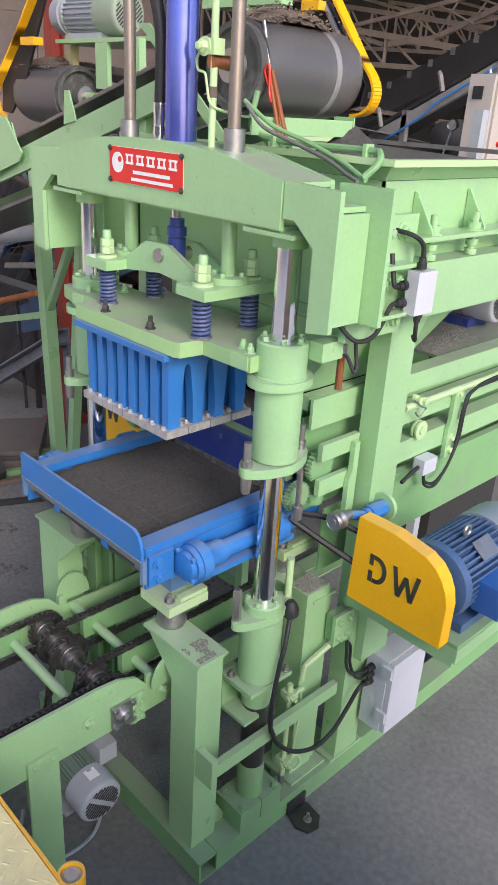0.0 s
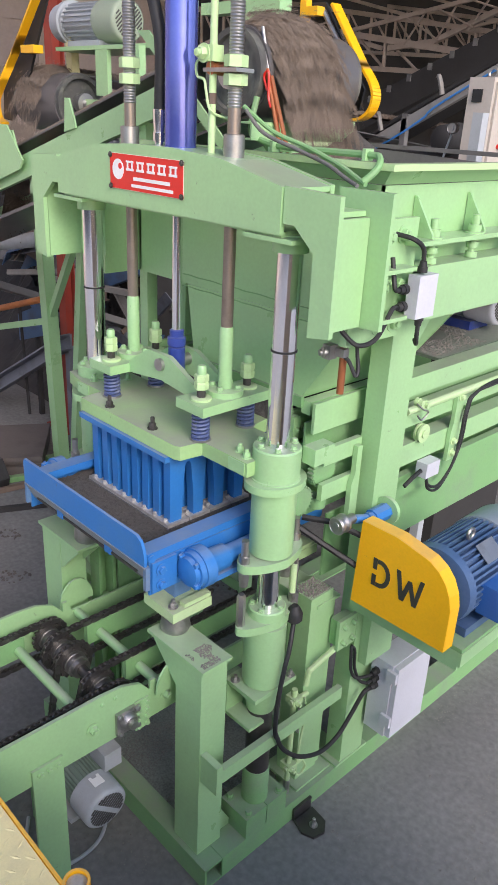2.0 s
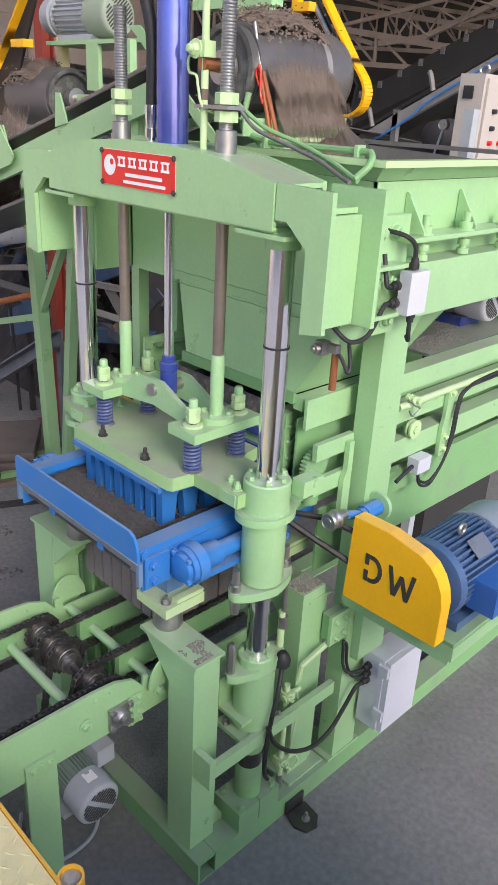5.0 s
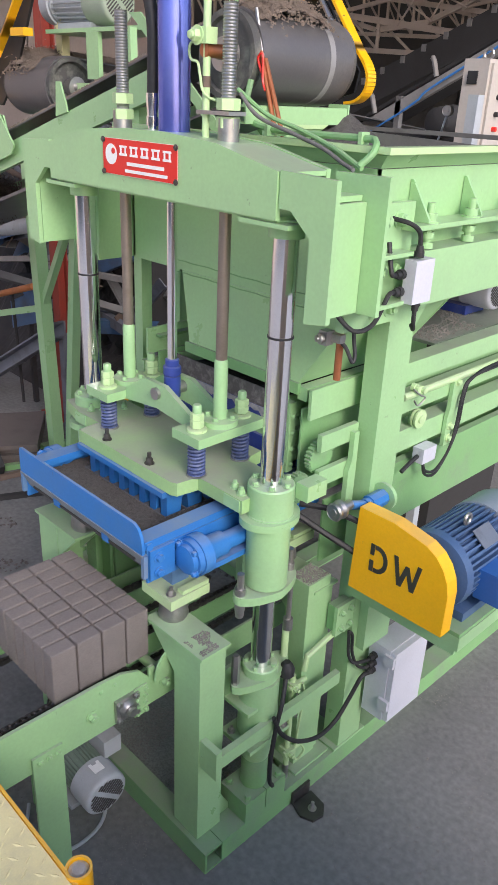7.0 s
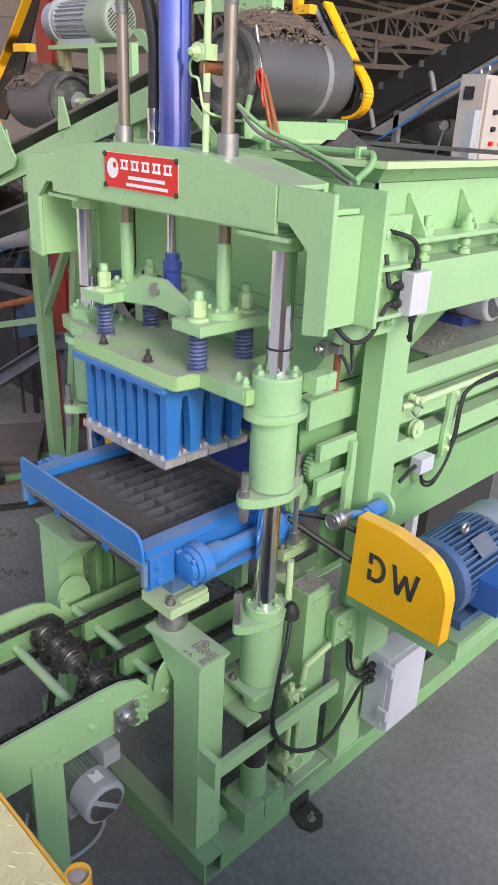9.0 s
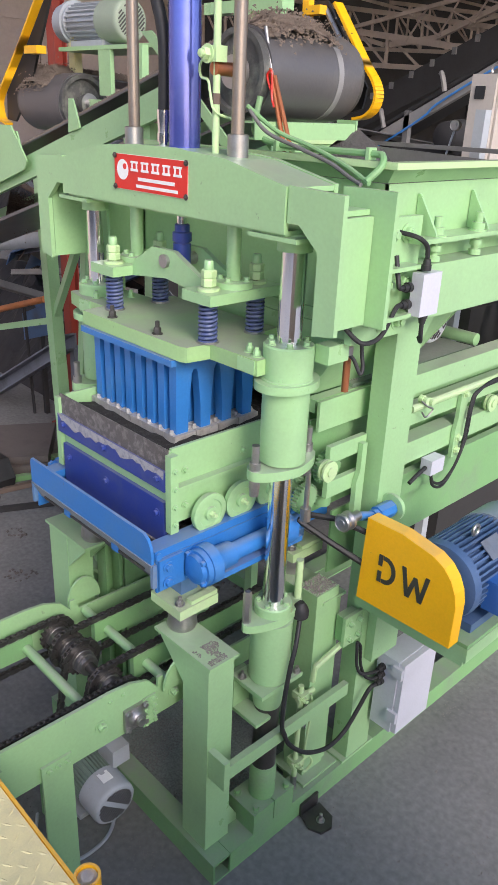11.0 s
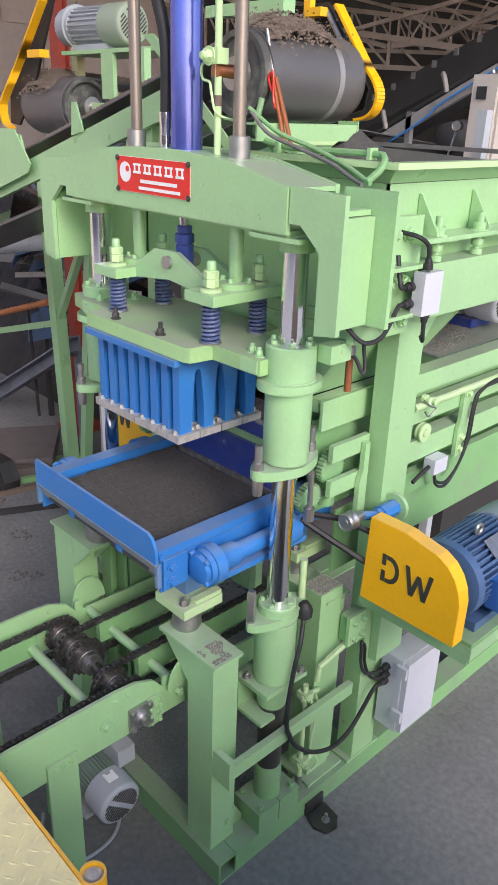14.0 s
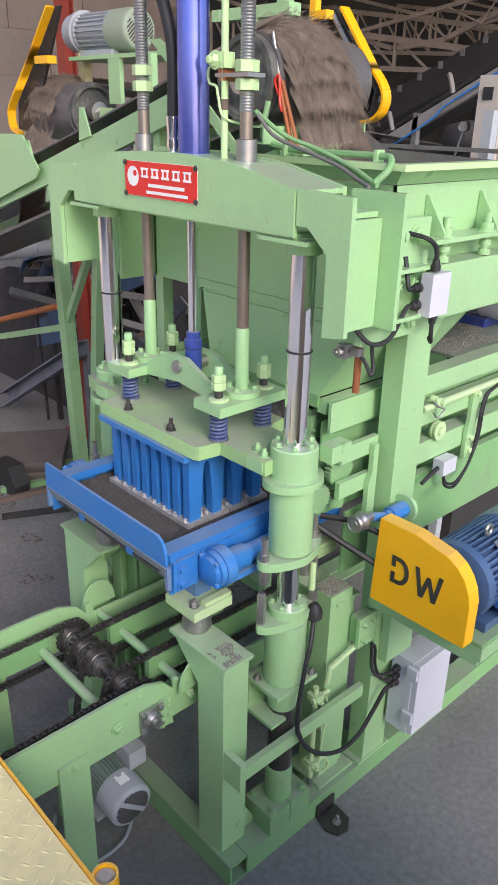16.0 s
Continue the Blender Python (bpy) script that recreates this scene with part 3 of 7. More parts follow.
def press_head():
    h = thing("brick_stamp", HEAD_BASE, "green platen carrying blue stamping punches on guide sleeves", "press head")
    out = [(-0.275, -0.195), (0.255, -0.195), (0.275, -0.185), (0.285, -0.105), (0.47, -0.105), (0.47, 0.105), (0.285, 0.105), (0.27, 0.195), (-0.27, 0.195), (-0.285, 0.105), (-0.57, 0.105), (-0.57, -0.075), (-0.44, -0.105), (-0.285, -0.105)]
    part("platen", prism([(x - 0.02, y) if abs(x) < 0.3 else (x, y) for x, y in out], "z", 1.868, 1.915), GREEN_PLATEN, h, bevel=0.004)
    part("punch_plate", box(-0.292, 0.207, -0.207, 0.205, 1.846, 1.866), BLUE, h, bevel=0.006)
    for s in (-1, 1):
        x = s * 0.49
        part("sleeve", lathe((x, 0, 1.59), (x, 0, 1.83), [(0, 0.071), (0.24, 0.071)], 36), GREEN, h)
        part("sleeve_collar", lathe((x, 0, 1.835), (x, 0, 1.96), [(0, 0.078), (0.018, 0.078), (0.02, 0.075), (0.115, 0.075), (0.12, 0.071)], 36), GREEN, h)
        el = [(x + 0.088 * math.cos(a), 0.105 * math.sin(a)) for a in [2 * math.pi * k / 32 for k in range(32)]]
        part("sleeve_flange", prism(el, "z", 1.825, 1.85), GREEN, h, bevel=0.003)
        part("end_block", box(x - 0.10, x - 0.03, -0.1085, 0.056, 1.8715, 1.9115) if s > 0 else box(x + 0.03, x + 0.10, -0.1085, 0.056, 1.8715, 1.9115), GREEN, h, bevel=0.003)
        xe = sorted((x + s * 0.05, x + s * 0.1))
        part("back_lug", box(xe[0], xe[1], 0.06, 0.15, 1.9, 1.955), GREEN, h, bevel=0.003)
        ear = [(x + 0.075 * math.cos(a), (0.135 if math.sin(a) > 0 else -0.135) * abs(math.sin(a)) ** 1.5) for a in [2 * math.pi * k / 32 for k in range(32)]]
        part("ear_flange", prism(ear, "z", 1.555, 1.585), GREEN, h, bevel=0.003)
        bolts(h, GREEN, [(x + 0.058 * math.cos(a), 0.058 * math.sin(a), 1.956) for a in (0.2, 1.25, 2.3, 3.4, 4.45, 5.5)], (0, 0, 1), 0.009, 0.01)
        for y in (-0.115, 0.115):
            part("guide_bolt", lathe((x, y, 1.50), (x, y, 1.67), [(0, 0.014), (0.03, 0.017), (0.055, 0.017), (0.055, 0.009), (0.085, 0.009), (0.085, 0.017), (0.11, 0.017), (0.11, 0.012), (0.165, 0.012)], 12), STEEL, h, "bare steel adjusting bolt")
        if s > 0:
            part("long_stud", lathe((x + 0.01, 0.118, 1.33), (x + 0.01, 0.118, 1.51), [(0, 0.012), (0.004, 0.018), (0.05, 0.018), (0.05, 0.009), (0.18, 0.009)], 10), STEEL, h)
    bolts(h, STEEL_DARK, [(-0.16, -0.165, 1.915), (0.085, -0.165, 1.915)], (0, 0, 1), 0.012, 0.018, 0.02, label="dark steel stud")
    bolts(h, GREEN, [(0.39, -0.06, 1.915), (0.435, -0.075, 1.915), (-0.42, -0.06, 1.915), (-0.4, -0.02, 1.915), (-0.5, 0.05, 1.915), (-0.36, 0.05, 1.915)], (0, 0, 1), 0.011, 0.015, 0.01)
    for x in (-0.245, 0.245):
        for yy in (-0.097, 0.097):
            part("spring_washer", lathe((x, yy, 1.9155), (x, yy, 1.922), [(0, 0.034), (0.006, 0.034)], 24), STEEL, h)
            part("spring", coil(x, yy, 1.922, 2.036), SPRING, h, "dark blue coil spring")
            part("bolt_stud", lathe((x, yy, 2.03), (x, yy, 2.19), [(0, 0.0135), (0.115, 0.0135), (0.12, 0.011)], 14), STEEL_DARK, h, "bare threaded stud")
            part("lock_nut", lathe((x, yy, 2.083), (x, yy, 2.2), [(0, 0.02), (0.003, 0.023), (0.022, 0.023), (0.025, 0.02), (0.028, 0.023), (0.047, 0.023), (0.05, 0.019)], 6), GREEN_PALE, h)
            part("stud_cap", lathe((x, yy, 2.133), (x, yy, 2.19), [(0, 0.0145), (0.022, 0.0145), (0.027, 0.011)], 14), GREEN, h)
    # eight combs of four legs, with scraped steel shoes
    legs = CY
    pts = [(legs[0] - 0.03, 1.846), (legs[0] - 0.028, 1.607)]
    for j in range(4):
        yc = legs[j]
        pts.append((yc + 0.020, 1.607))
        if j < 3:
            pts += [(yc + 0.022, 1.69), (yc + 0.034, 1.80), (yc + 0.040, 1.813), (yc + 0.0525, 1.813), (yc + 0.0585, 1.80), (legs[j + 1] - 0.022, 1.69), (legs[j + 1] - 0.020, 1.607)]
    pts += [(legs[3] + 0.03, 1.846)]
    shoe_mesh = None
    for i in range(8):
        xc = CX[i]
        c = part("punch_comb", prism(pts, "x", xc - 0.0168, xc + 0.0168), BLUE, h, bevel=0.002)
        for j in range(4):
            if shoe_mesh is None:
                bm = box(xc - 0.0285, xc + 0.0285, legs[j] - 0.044, legs[j] + 0.044, 1.582, 1.607)
                for e in (-0.034, 0.034):
                    bolt(bm, (xc, legs[j] + e, 1.607), (0, 0, 1), 0.007, 0.008)
                o = part("shoe", bm, SHOE, c, "scraped bare steel shoe", bevel=0.002)
                shoe_mesh, x0, y0, l0 = o.data, xc, legs[j], o.location.copy()
            else:
                o = new("shoe", shoe_mesh)
                o.parent = c
                o.location = l0 + Vector((xc - x0, legs[j] - y0, 0))
                o["label"] = "scraped bare steel shoe"
    return h


def coil(x, y, z0, z1, r=0.0255, wire=0.0048, turns=9):
    pts = [(x + r * math.cos(2 * math.pi * k / 14), y + r * math.sin(2 * math.pi * k / 14), z0 + (z1 - z0) * k / (14 * turns)) for k in range(14 * turns + 1)]
    bm = tube(pts, wire, 6, curve=False)
    cyl((x, y, z0), (x, y, z1), 0.013, 12, bm)
    lathe((x, y, z0 - 0.003), (x, y, z0 + 0.01), [(0, 0.03), (0.006, 0.03)], 20, bm)
    return bm


def press_yoke():
    y = thing("press_yoke", YOKE_BASE, "green lifting yoke with guide rods above the platen", "yoke")
    for s in (-1, 1):
        x = s * 0.245
        part("end_plate", box(x - 0.065, x + 0.065, -0.145, 0.145, 2.04, 2.072), GREEN, y, bevel=0.003)
        part("rod_flange", lathe((x, 0, 2.072), (x, 0, 2.1), [(0, 0.06), (0.018, 0.06), (0.02, 0.056)], 28), GREEN, y)
        bolts(y, GREEN, [(x + 0.043 * math.cos(a), 0.043 * math.sin(a), 2.091) for a in (0.5, 2.0, 3.6, 5.2)], (0, 0, 1), 0.009, 0.01)
        part("rod_sleeve", lathe((x, 0, 2.09), (x, 0, 2.29), [(0, 0.022), (0.19, 0.022), (0.2, 0.018)], 20), GREEN, y, "green painted rod sleeve")
        part("guide_rod", cyl((x, 0, 2.28), (x, 0, 2.95), 0.0185, 22), ROD, y, "worn bare steel guide rod")
        part("rod_thread", lathe((x, 0, 2.90), (x, 0, 3.25), [(0.004 * k, 0.0185 + 0.0022 * (k % 2)) for k in range(90)], 16), STEEL, y, "threaded rod end")
        for z in (2.955, 3.0):
            part("lock_nut", lathe((x, 0, z), (x, 0, z + 0.03), [(0, 0.033), (0.028, 0.033), (0.03, 0.029)], 6), GREEN_PALE, y)
        for yy in (-0.097, 0.097):
            part("bolt_washer", lathe((x, yy, 2.072), (x, yy, 2.085), [(0, 0.033), (0.007, 0.033), (0.009, 0.03)], 22), GREEN_PALE, y)
    arm = [(-0.182, 2.04), (-0.18, 2.085), (-0.07, 2.15), (0.04, 2.15), (0.18, 2.085), (0.182, 2.04), (0.0, 2.06)]
    for yy in (-0.066, 0.05):
        part("arm", prism(arm, "y", yy, yy + 0.018), GREEN, y, bevel=0.003)
    part("pin", cyl((0, -0.078, 2.115), (0, 0.078, 2.115), 0.021, 22), STEEL, y, "bare steel pivot pin")
    part("coupling", lathe((0, 0, 2.09), (0, 0, 2.25), [(0, 0.029), (0.075, 0.029), (0.077, 0.024), (0.082, 0.024), (0.082, 0.031), (0.108, 0.031), (0.112, 0.024), (0.132, 0.024), (0.136, 0.018)], 14), NAVY, y, "blue hydraulic ram coupling")
    part("ram", cyl((0, 0, 2.22), (0, 0, 3.0), 0.0165, 24), CHROME, y, "chromed piston rod")
    part("trip_plate", box(0.15, 0.285, -0.035, 0.03, 2.987, 2.997), STEEL, y, "steel trip plate")
    return y


GREEN_PLATEN = paint("dusty_platen_paint", (0.32, 0.52, 0.22), 0.45, (0.27, 0.36, 0.22), 0.5, 4, dust=0.85, chips=0.4)
GLOSS_NAVY = paint("glossy_blue_enamel", (0.11, 0.14, 0.52), 0.10, (0.24, 0.28, 0.60), 0.5, 5, metal=0.6, bump=0.0, spec=0.9)
ROD = paint("worn_guide_rod", (0.30, 0.25, 0.21), 0.35, (0.16, 0.12, 0.1), 0.6, 9, metal=0.7)


# ---- mould table ----
def grains(x0, x1, y0, y1, z, n, seed, keep=None, size=0.004):
    """Loose grit lying on a level, as small uneven tetrahedra."""
    rnd = random.Random(seed)
    verts, faces = [], []
    for _ in range(n):
        x, y = rnd.uniform(x0, x1), rnd.uniform(y0, y1)
        if keep and not keep(x, y):
            continue
        r, a = size * rnd.uniform(0.5, 1.3), rnd.uniform(0, 6.3)
        k = len(verts)
        for q in range(3):
            verts.append((x + r * math.cos(a + q * 2.1), y + r * math.sin(a + q * 2.1), z - 0.0005))
        verts.append((x, y, z + r * rnd.uniform(0.5, 1.1)))
        faces += [(k, k + 1, k + 3), (k + 1, k + 2, k + 3), (k + 2, k, k + 3)]
    return verts, faces


def from_lists(name, verts, faces, mat, parent, label="", smooth=False):
    me = bpy.data.meshes.new(name)
    me.from_pydata(verts, [], faces)
    me.materials.append(mat)
    o = new(name, me)
    if parent:
        o.parent = parent
        o.location = -Vector(parent.location)
    if label:
        o["label"] = label
    return o


CX = [-0.255 + i * 0.06 for i in range(8)]
CY = [-0.139 + j * 0.0925 for j in range(4)]


def mould_table():
    t = thing("mould_table", (0, -0.05, 1.2), "blue vibrating mould table heaped with damp grey aggregate", "mould table")
    lip = [(-0.36, 1.305), (-0.36, 1.385), (-0.353, 1.398), (0.318, 1.398), (0.34, 1.386), (0.354, 1.362), (0.36, 1.335), (0.36, 1.305)]
    part("front_lip", prism(lip, "y", -0.402, -0.392), BLUE, t, bevel=0.002)
    part("front_apron", prism([(-0.405, 1.304), (-0.36, 1.302), (-0.345, 1.235), (-0.375, 1.24)], "x", -0.36, 0.36), GREY_DUST, t, "grey dusty apron plate")
    for x in (-0.16, 0.13):
        part("apron_tab", box(x, x + 0.035, -0.392, -0.37, 1.25, 1.304), BLUE, t, bevel=0.003)
    for s in (-1, 1):
        x0, x1 = sorted((s * 0.30, s * 0.36))
        part("side_rail", box(x0, x1, -0.39, 0.40, 1.318, 1.345), BLUE, t, bevel=0.003)
        xa, xb = sorted((s * 0.352, s * 0.362))
        part("side_plate", box(xa, xb, -0.385, 0.40, 1.20, 1.316), BLUE, t, bevel=0.002)
        part("bracket_plate", box(s * 0.369 - 0.005, s * 0.369 + 0.005, -0.382, -0.29, 1.212, 1.316), BLUE, t, bevel=0.002)
        part("corner_strip", box(s * 0.359 - 0.007, s * 0.359 + 0.007, -0.401, -0.386, 1.222, 1.303), DUSTY_BLUE, t, "dusty blue corner strip", bevel=0.002)
        bolts(t, BLUE, [(s * 0.375, -0.352, z) for z in (1.234, 1.287)], (s, 0, 0), 0.013, 0.011)
        part("end_cap", lathe((s * 0.362, -0.378, 1.328), (s * 0.375, -0.378, 1.328), [(0, 0.012), (0.006, 0.012)], 16), BLUE, t)
    part("back_rail", box(-0.36, 0.36, 0.385, 0.40, 1.25, 1.345), BLUE, t, bevel=0.003)
    for y0, y1 in ((-0.33, -0.2), (0.2, 0.383)):
        part("bed", box(-0.35, 0.35, y0, y1, 1.205, 1.225), DUSTY_BLUE, t)
    part("tray_floor", prism([(-0.3, -0.39), (0.3, -0.39), (0.3, -0.195), (-0.3, -0.195)], "z", 1.255, 1.262), STEEL_DARK, t)
    for s in (-1, 1):
        low = 1.025 if s > 0 else 1.125
        for y in (-0.2, 0.33):
            part("mount_pad", box(s * 0.268 - 0.078, s * 0.268 + 0.078, y - 0.082, y + 0.082, low + 0.008, low + 0.044), GREEN_PALE, t, bevel=0.003)
            part("pad_bar", box(s * 0.328 - 0.014, s * 0.328 + 0.014, y - 0.03, y + 0.081, low + 0.045, low + 0.06), GREEN_PALE, t, bevel=0.002)
            part("pad_leg", box(s * 0.24 - 0.035, s * 0.24 + 0.035, y - 0.02, y + 0.05, low + 0.045, 1.204), DUSTY_BLUE, t, "dusty blue spacer block", bevel=0.003)
            bolts(t, STEEL, [(s * 0.312, y - 0.055, low + 0.044)], (0, 0, 1), 0.012, 0.014, 0.014)
    for s in (-1, 1):
        part("mould_side", box(s * 0.25 - 0.05, s * 0.25 - 0.04, -0.197, 0.197, 1.03, 1.27), MOULD, t)
    for y in (-0.194, 0.194):
        part("mould_end", box(-0.289, 0.199, y - 0.004, y + 0.004, 1.03, 1.27), MOULD, t)
    # mould cells: thin walls
    for i in range(9):
        x = -0.285 + i * 0.06
        part("cell_wall", box(x - 0.0026, x + 0.0026, -0.187, 0.187, 1.04, 1.2815), MOULD, t)
    for j in range(5):
        y = -0.1855 + j * 0.0925
        for i in range(8):
            part("cell_rib", box(CX[i] - 0.0278, CX[i] + 0.0278, y - 0.0024, y + 0.0024, 1.04, 1.281), MOULD, t)
    # grit bed round the cells
    verts, faces = [], []
    rnd = random.Random(3)

    def hgt(x, y):
        edge = min(1.0, max(0.0, (max(abs(x + 0.045) - 0.245, abs(y) - 0.19)) / 0.04))
        return 1.277 + edge * (0.006 * noise.noise((x * 14, y * 14, 1)) + 0.005 * noise.noise((x * 60, y * 60, 2))) + 0.004 * edge
    step = 0.0075
    nx, ny = int(0.7 / step), int(0.77 / step)
    idx = {}
    for a in range(nx + 1):
        for b in range(ny + 1):
            x, y = -0.35 + a * step, -0.392 + b * step
            if abs(x + 0.045) < 0.2335 and abs(y) < 0.179:
                continue
            idx[a, b] = len(verts)
            verts.append((x, y, hgt(x, y)))
    for a in range(nx):
        for b in range(ny):
            q = [(a, b), (a + 1, b), (a + 1, b + 1), (a, b + 1)]
            if all(k in idx for k in q):
                faces.append([idx[k] for k in q])
    bed = from_lists("grit_bed", verts, faces, SAND, t, "damp grey aggregate")
    v, f = grains(-0.345, 0.345, -0.385, 0.37, 1.279, 17000, 5, lambda x, y: abs(x + 0.045) > 0.243 or abs(y) > 0.188, 0.0062)
    o = from_lists("loose_grit", v, f, SAND, t)
    o["kind"] = "stuff"
    # vibrators along both sides, on one shaft line
    for s in (-1, 1):
        x = s * 0.412
        part("vibrator", lathe((x, -0.29, 1.266), (x, 0.2, 1.266), [(0, 0.012), (0, 0.020), (0.004, 0.036), (0.006, 0.046), (0.022, 0.048), (0.022, 0.058), (0.04, 0.060), (0.04, 0.066), (0.078, 0.066), (0.08, 0.056), (0.10, 0.042), (0.16, 0.040), (0.16, 0.030), (0.36, 0.030), (0.36, 0.058), (0.42, 0.058), (0.425, 0.03), (0.475, 0.03)], 36), BLUE, t, "blue vibrator housing and shaft tube")
        bolts(t, BLUE, [(x + 0.052 * math.cos(a), -0.268, 1.266 + 0.052 * math.sin(a)) for a in (0.8, 2.4, 3.9, 5.5)], (0, -1, 0), 0.009, 0.012)
        part("vibrator_foot", box(x - 0.06, x + 0.03, -0.25, 0.18, 1.206, 1.226), BLUE, t, bevel=0.003)
    return t


GREY_DUST = paint("grey_cement_dust", (0.24, 0.27, 0.30), 0.7, (0.34, 0.33, 0.31), 0.8, 7)
DUSTY_BLUE = paint("dusty_blue_paint", (0.10, 0.20, 0.36), 0.6, (0.24, 0.24, 0.23), 0.9, 6)
MOULD = paint("worn_mould_steel", (0.13, 0.135, 0.15), 0.5, (0.08, 0.078, 0.08), 0.7, 10, metal=0.3)

FILL_BASE = (0, 0, 1.20)


def mould_fill():
    t = thing("mould_fill", FILL_BASE, "damp grey aggregate filling the mould cells", "aggregate", kind="stuff")
    verts, faces = [], []
    rnd = random.Random(9)
    for x in CX:
        for y in CY:
            k = len(verts)
            n = 6
            for a in range(n + 1):
                for b in range(n + 1):
                    px, py = x - 0.0275 + 0.055 * a / n, y - 0.044 + 0.088 * b / n
                    verts.append((px, py, 1.279 + 0.004 * noise.noise((px * 50, py * 50, 4)) + 0.003 * noise.noise((px * 14, py * 14, 7))))
            for a in range(n):
                for b in range(n):
                    q = k + a * (n + 1) + b
                    faces.append((q, q + n + 1, q + n + 2, q + 1))
    v, f = grains(-0.285, 0.195, -0.186, 0.186, 1.281, 8000, 8, None, 0.0050)
    k = len(verts)
    verts += v
    faces += [tuple(i + k for i in q) for q in f]
    o = from_lists("cell_fill", verts, faces, SAND, t)
    o["kind"] = "stuff"
    return t


# ---- hopper and feed drawer ----
def hopper():
    h = thing("hopper", (0, 0.9, 1.7), "light green steel hopper with a flared rim, dusty inside", "hopper")
    t = 0.008
    y0, y1 = 0.27, 1.62
    X = 0.575

    def sheet(quad, n, name, mat=GREEN, label=""):
        bm = bmesh.new()
        a = [bm.verts.new(q) for q in quad]
        b = [bm.verts.new(Vector(q) + Vector(n) * t) for q in quad]
        bm.faces.new(a)
        bm.faces.new(b[::-1])
        for i in range(4):
            bm.faces.new((a[i], b[i], b[(i + 1) % 4], a[(i + 1) % 4]))
        return part(name, bm, mat, h, label)
    for s in (-1, 1):
        sheet([(s * X, y0, 1.96), (s * X, y1, 1.96), (s * X, y1, 2.385), (s * X, y0, 2.385)], (-s, 0, 0), "side_wall")
        sheet([(s * X, y0, 2.387), (s * X, y1, 2.387), (s * 0.615, y1, 2.425), (s * 0.615, y0 - 0.03, 2.425)], (-s * 0.6, 0, 0.8), "flare")
        xa, xb = sorted((s * 0.59, s * 0.635))
        part("rim", box(xa, xb, 0.225, 1.66, 2.427, 2.445), GREEN_PALE, h, bevel=0.002)
        xa, xb = sorted((s * 0.578, s * 0.668))
        part("ledge", box(xa, xb, 0.34, y1, 2.225, 2.239), GREEN, h, bevel=0.002)
        for y in (0.42, 0.71, 1.0, 1.29):
            part("gusset", prism([(s * 0.578, 2.24), (s * 0.655, 2.24), (s * 0.655, 2.25), (s * 0.585, 2.355), (s * 0.578, 2.355)], "y", y, y + 0.009), GREEN, h)
        for y in (0.455, 0.685, 0.93, 1.17):
            part("levelling_bolt", lathe((s * 0.635, y, 2.165), (s * 0.635, y, 2.31), [(0, 0.02), (0.018, 0.02), (0.018, 0.012), (0.03, 0.012), (0.03, 0.02), (0.048, 0.02), (0.048, 0.012), (0.0735, 0.012), (0.0735, 0.03), (0.079, 0.03), (0.079, 0.021), (0.10, 0.021), (0.10, 0.012), (0.13, 0.012)], 12), GREEN, h)
        xa, xb = sorted((s * 0.545, s * 0.66))
        part("support_beam", channel("y", 0.40, 2.2, xa, xb, 2.0, 2.163, 0.012, -s), GREEN, h, bevel=0.002)
        part("beam_brace", prism([(0.568, 1.80), (0.568, 1.998), (0.72, 1.998)], "x", s * 0.52 - 0.008, s * 0.52 + 0.008), GREEN, h, bevel=0.002)
        # tapered lower part
        lo, hi = (0.36, 0.52) if s > 0 else (0.185, 0.275)
        sheet([(s * lo, 0.235, 1.70), (s * lo, 0.78, 1.70), (s * hi, 0.86, 1.956), (s * hi, 0.2685, 1.956)], (-s, 0, 0), "chute_side")
    sheet([(-X, y0, 1.957), (X, y0, 1.957), (X, y0, 2.385), (-X, y0, 2.385)], (0, 1, 0), "front_wall")
    sheet([(-X, y0, 2.387), (X, y0, 2.387), (0.615, y0 - 0.03, 2.425), (-0.615, y0 - 0.03, 2.425)], (0, 0.6, 0.8), "flare")
    part("rim", box(-0.589, 0.589, 0.225, 0.262, 2.427, 2.445), GREEN_PALE, h, bevel=0.002)
    part("rim", box(-0.589, 0.589, 1.63, 1.66, 2.427, 2.445), GREY_STEEL, h, bevel=0.002)
    sheet([(-X, y1, 2.0), (X, y1, 2.0), (X, y1, 2.385), (-X, y1, 2.425)], (0, -1, 0), "back_wall", GREY_STEEL)
    sheet([(-0.185, 0.232, 1.70), (0.36, 0.232, 1.70), (0.52, 0.2685, 1.9565), (-0.275, 0.2685, 1.9565)], (0, 1, 0), "chute_front", GREEN)
    sheet([(-0.275, 0.862, 1.95), (0.52, 0.862, 1.95), (0.36, 0.782, 1.70), (-0.185, 0.782, 1.70)], (0, -1, 0), "chute_back")
    for z in (1.948, 1.99):
        part("weld_seam", tube([(-0.30 + 0.0415 * k, 0.266 if z < 1.95 else 0.2695, z + 0.0012 * math.sin(k * 2.1)) for k in range(21)], 0.0022, 6), GREEN_DUSTY, h)
    part("chute_collar", box(0.365, 0.405, 0.236, 0.80, 1.652, 1.698), GREEN, h, bevel=0.012)
    part("chute_lip", box(-0.2, 0.375, 0.222, 0.236, 1.672, 1.71), GREEN_DUSTY, h, bevel=0.002)
    # heap of aggregate inside
    verts, faces = [], []
    n = 40
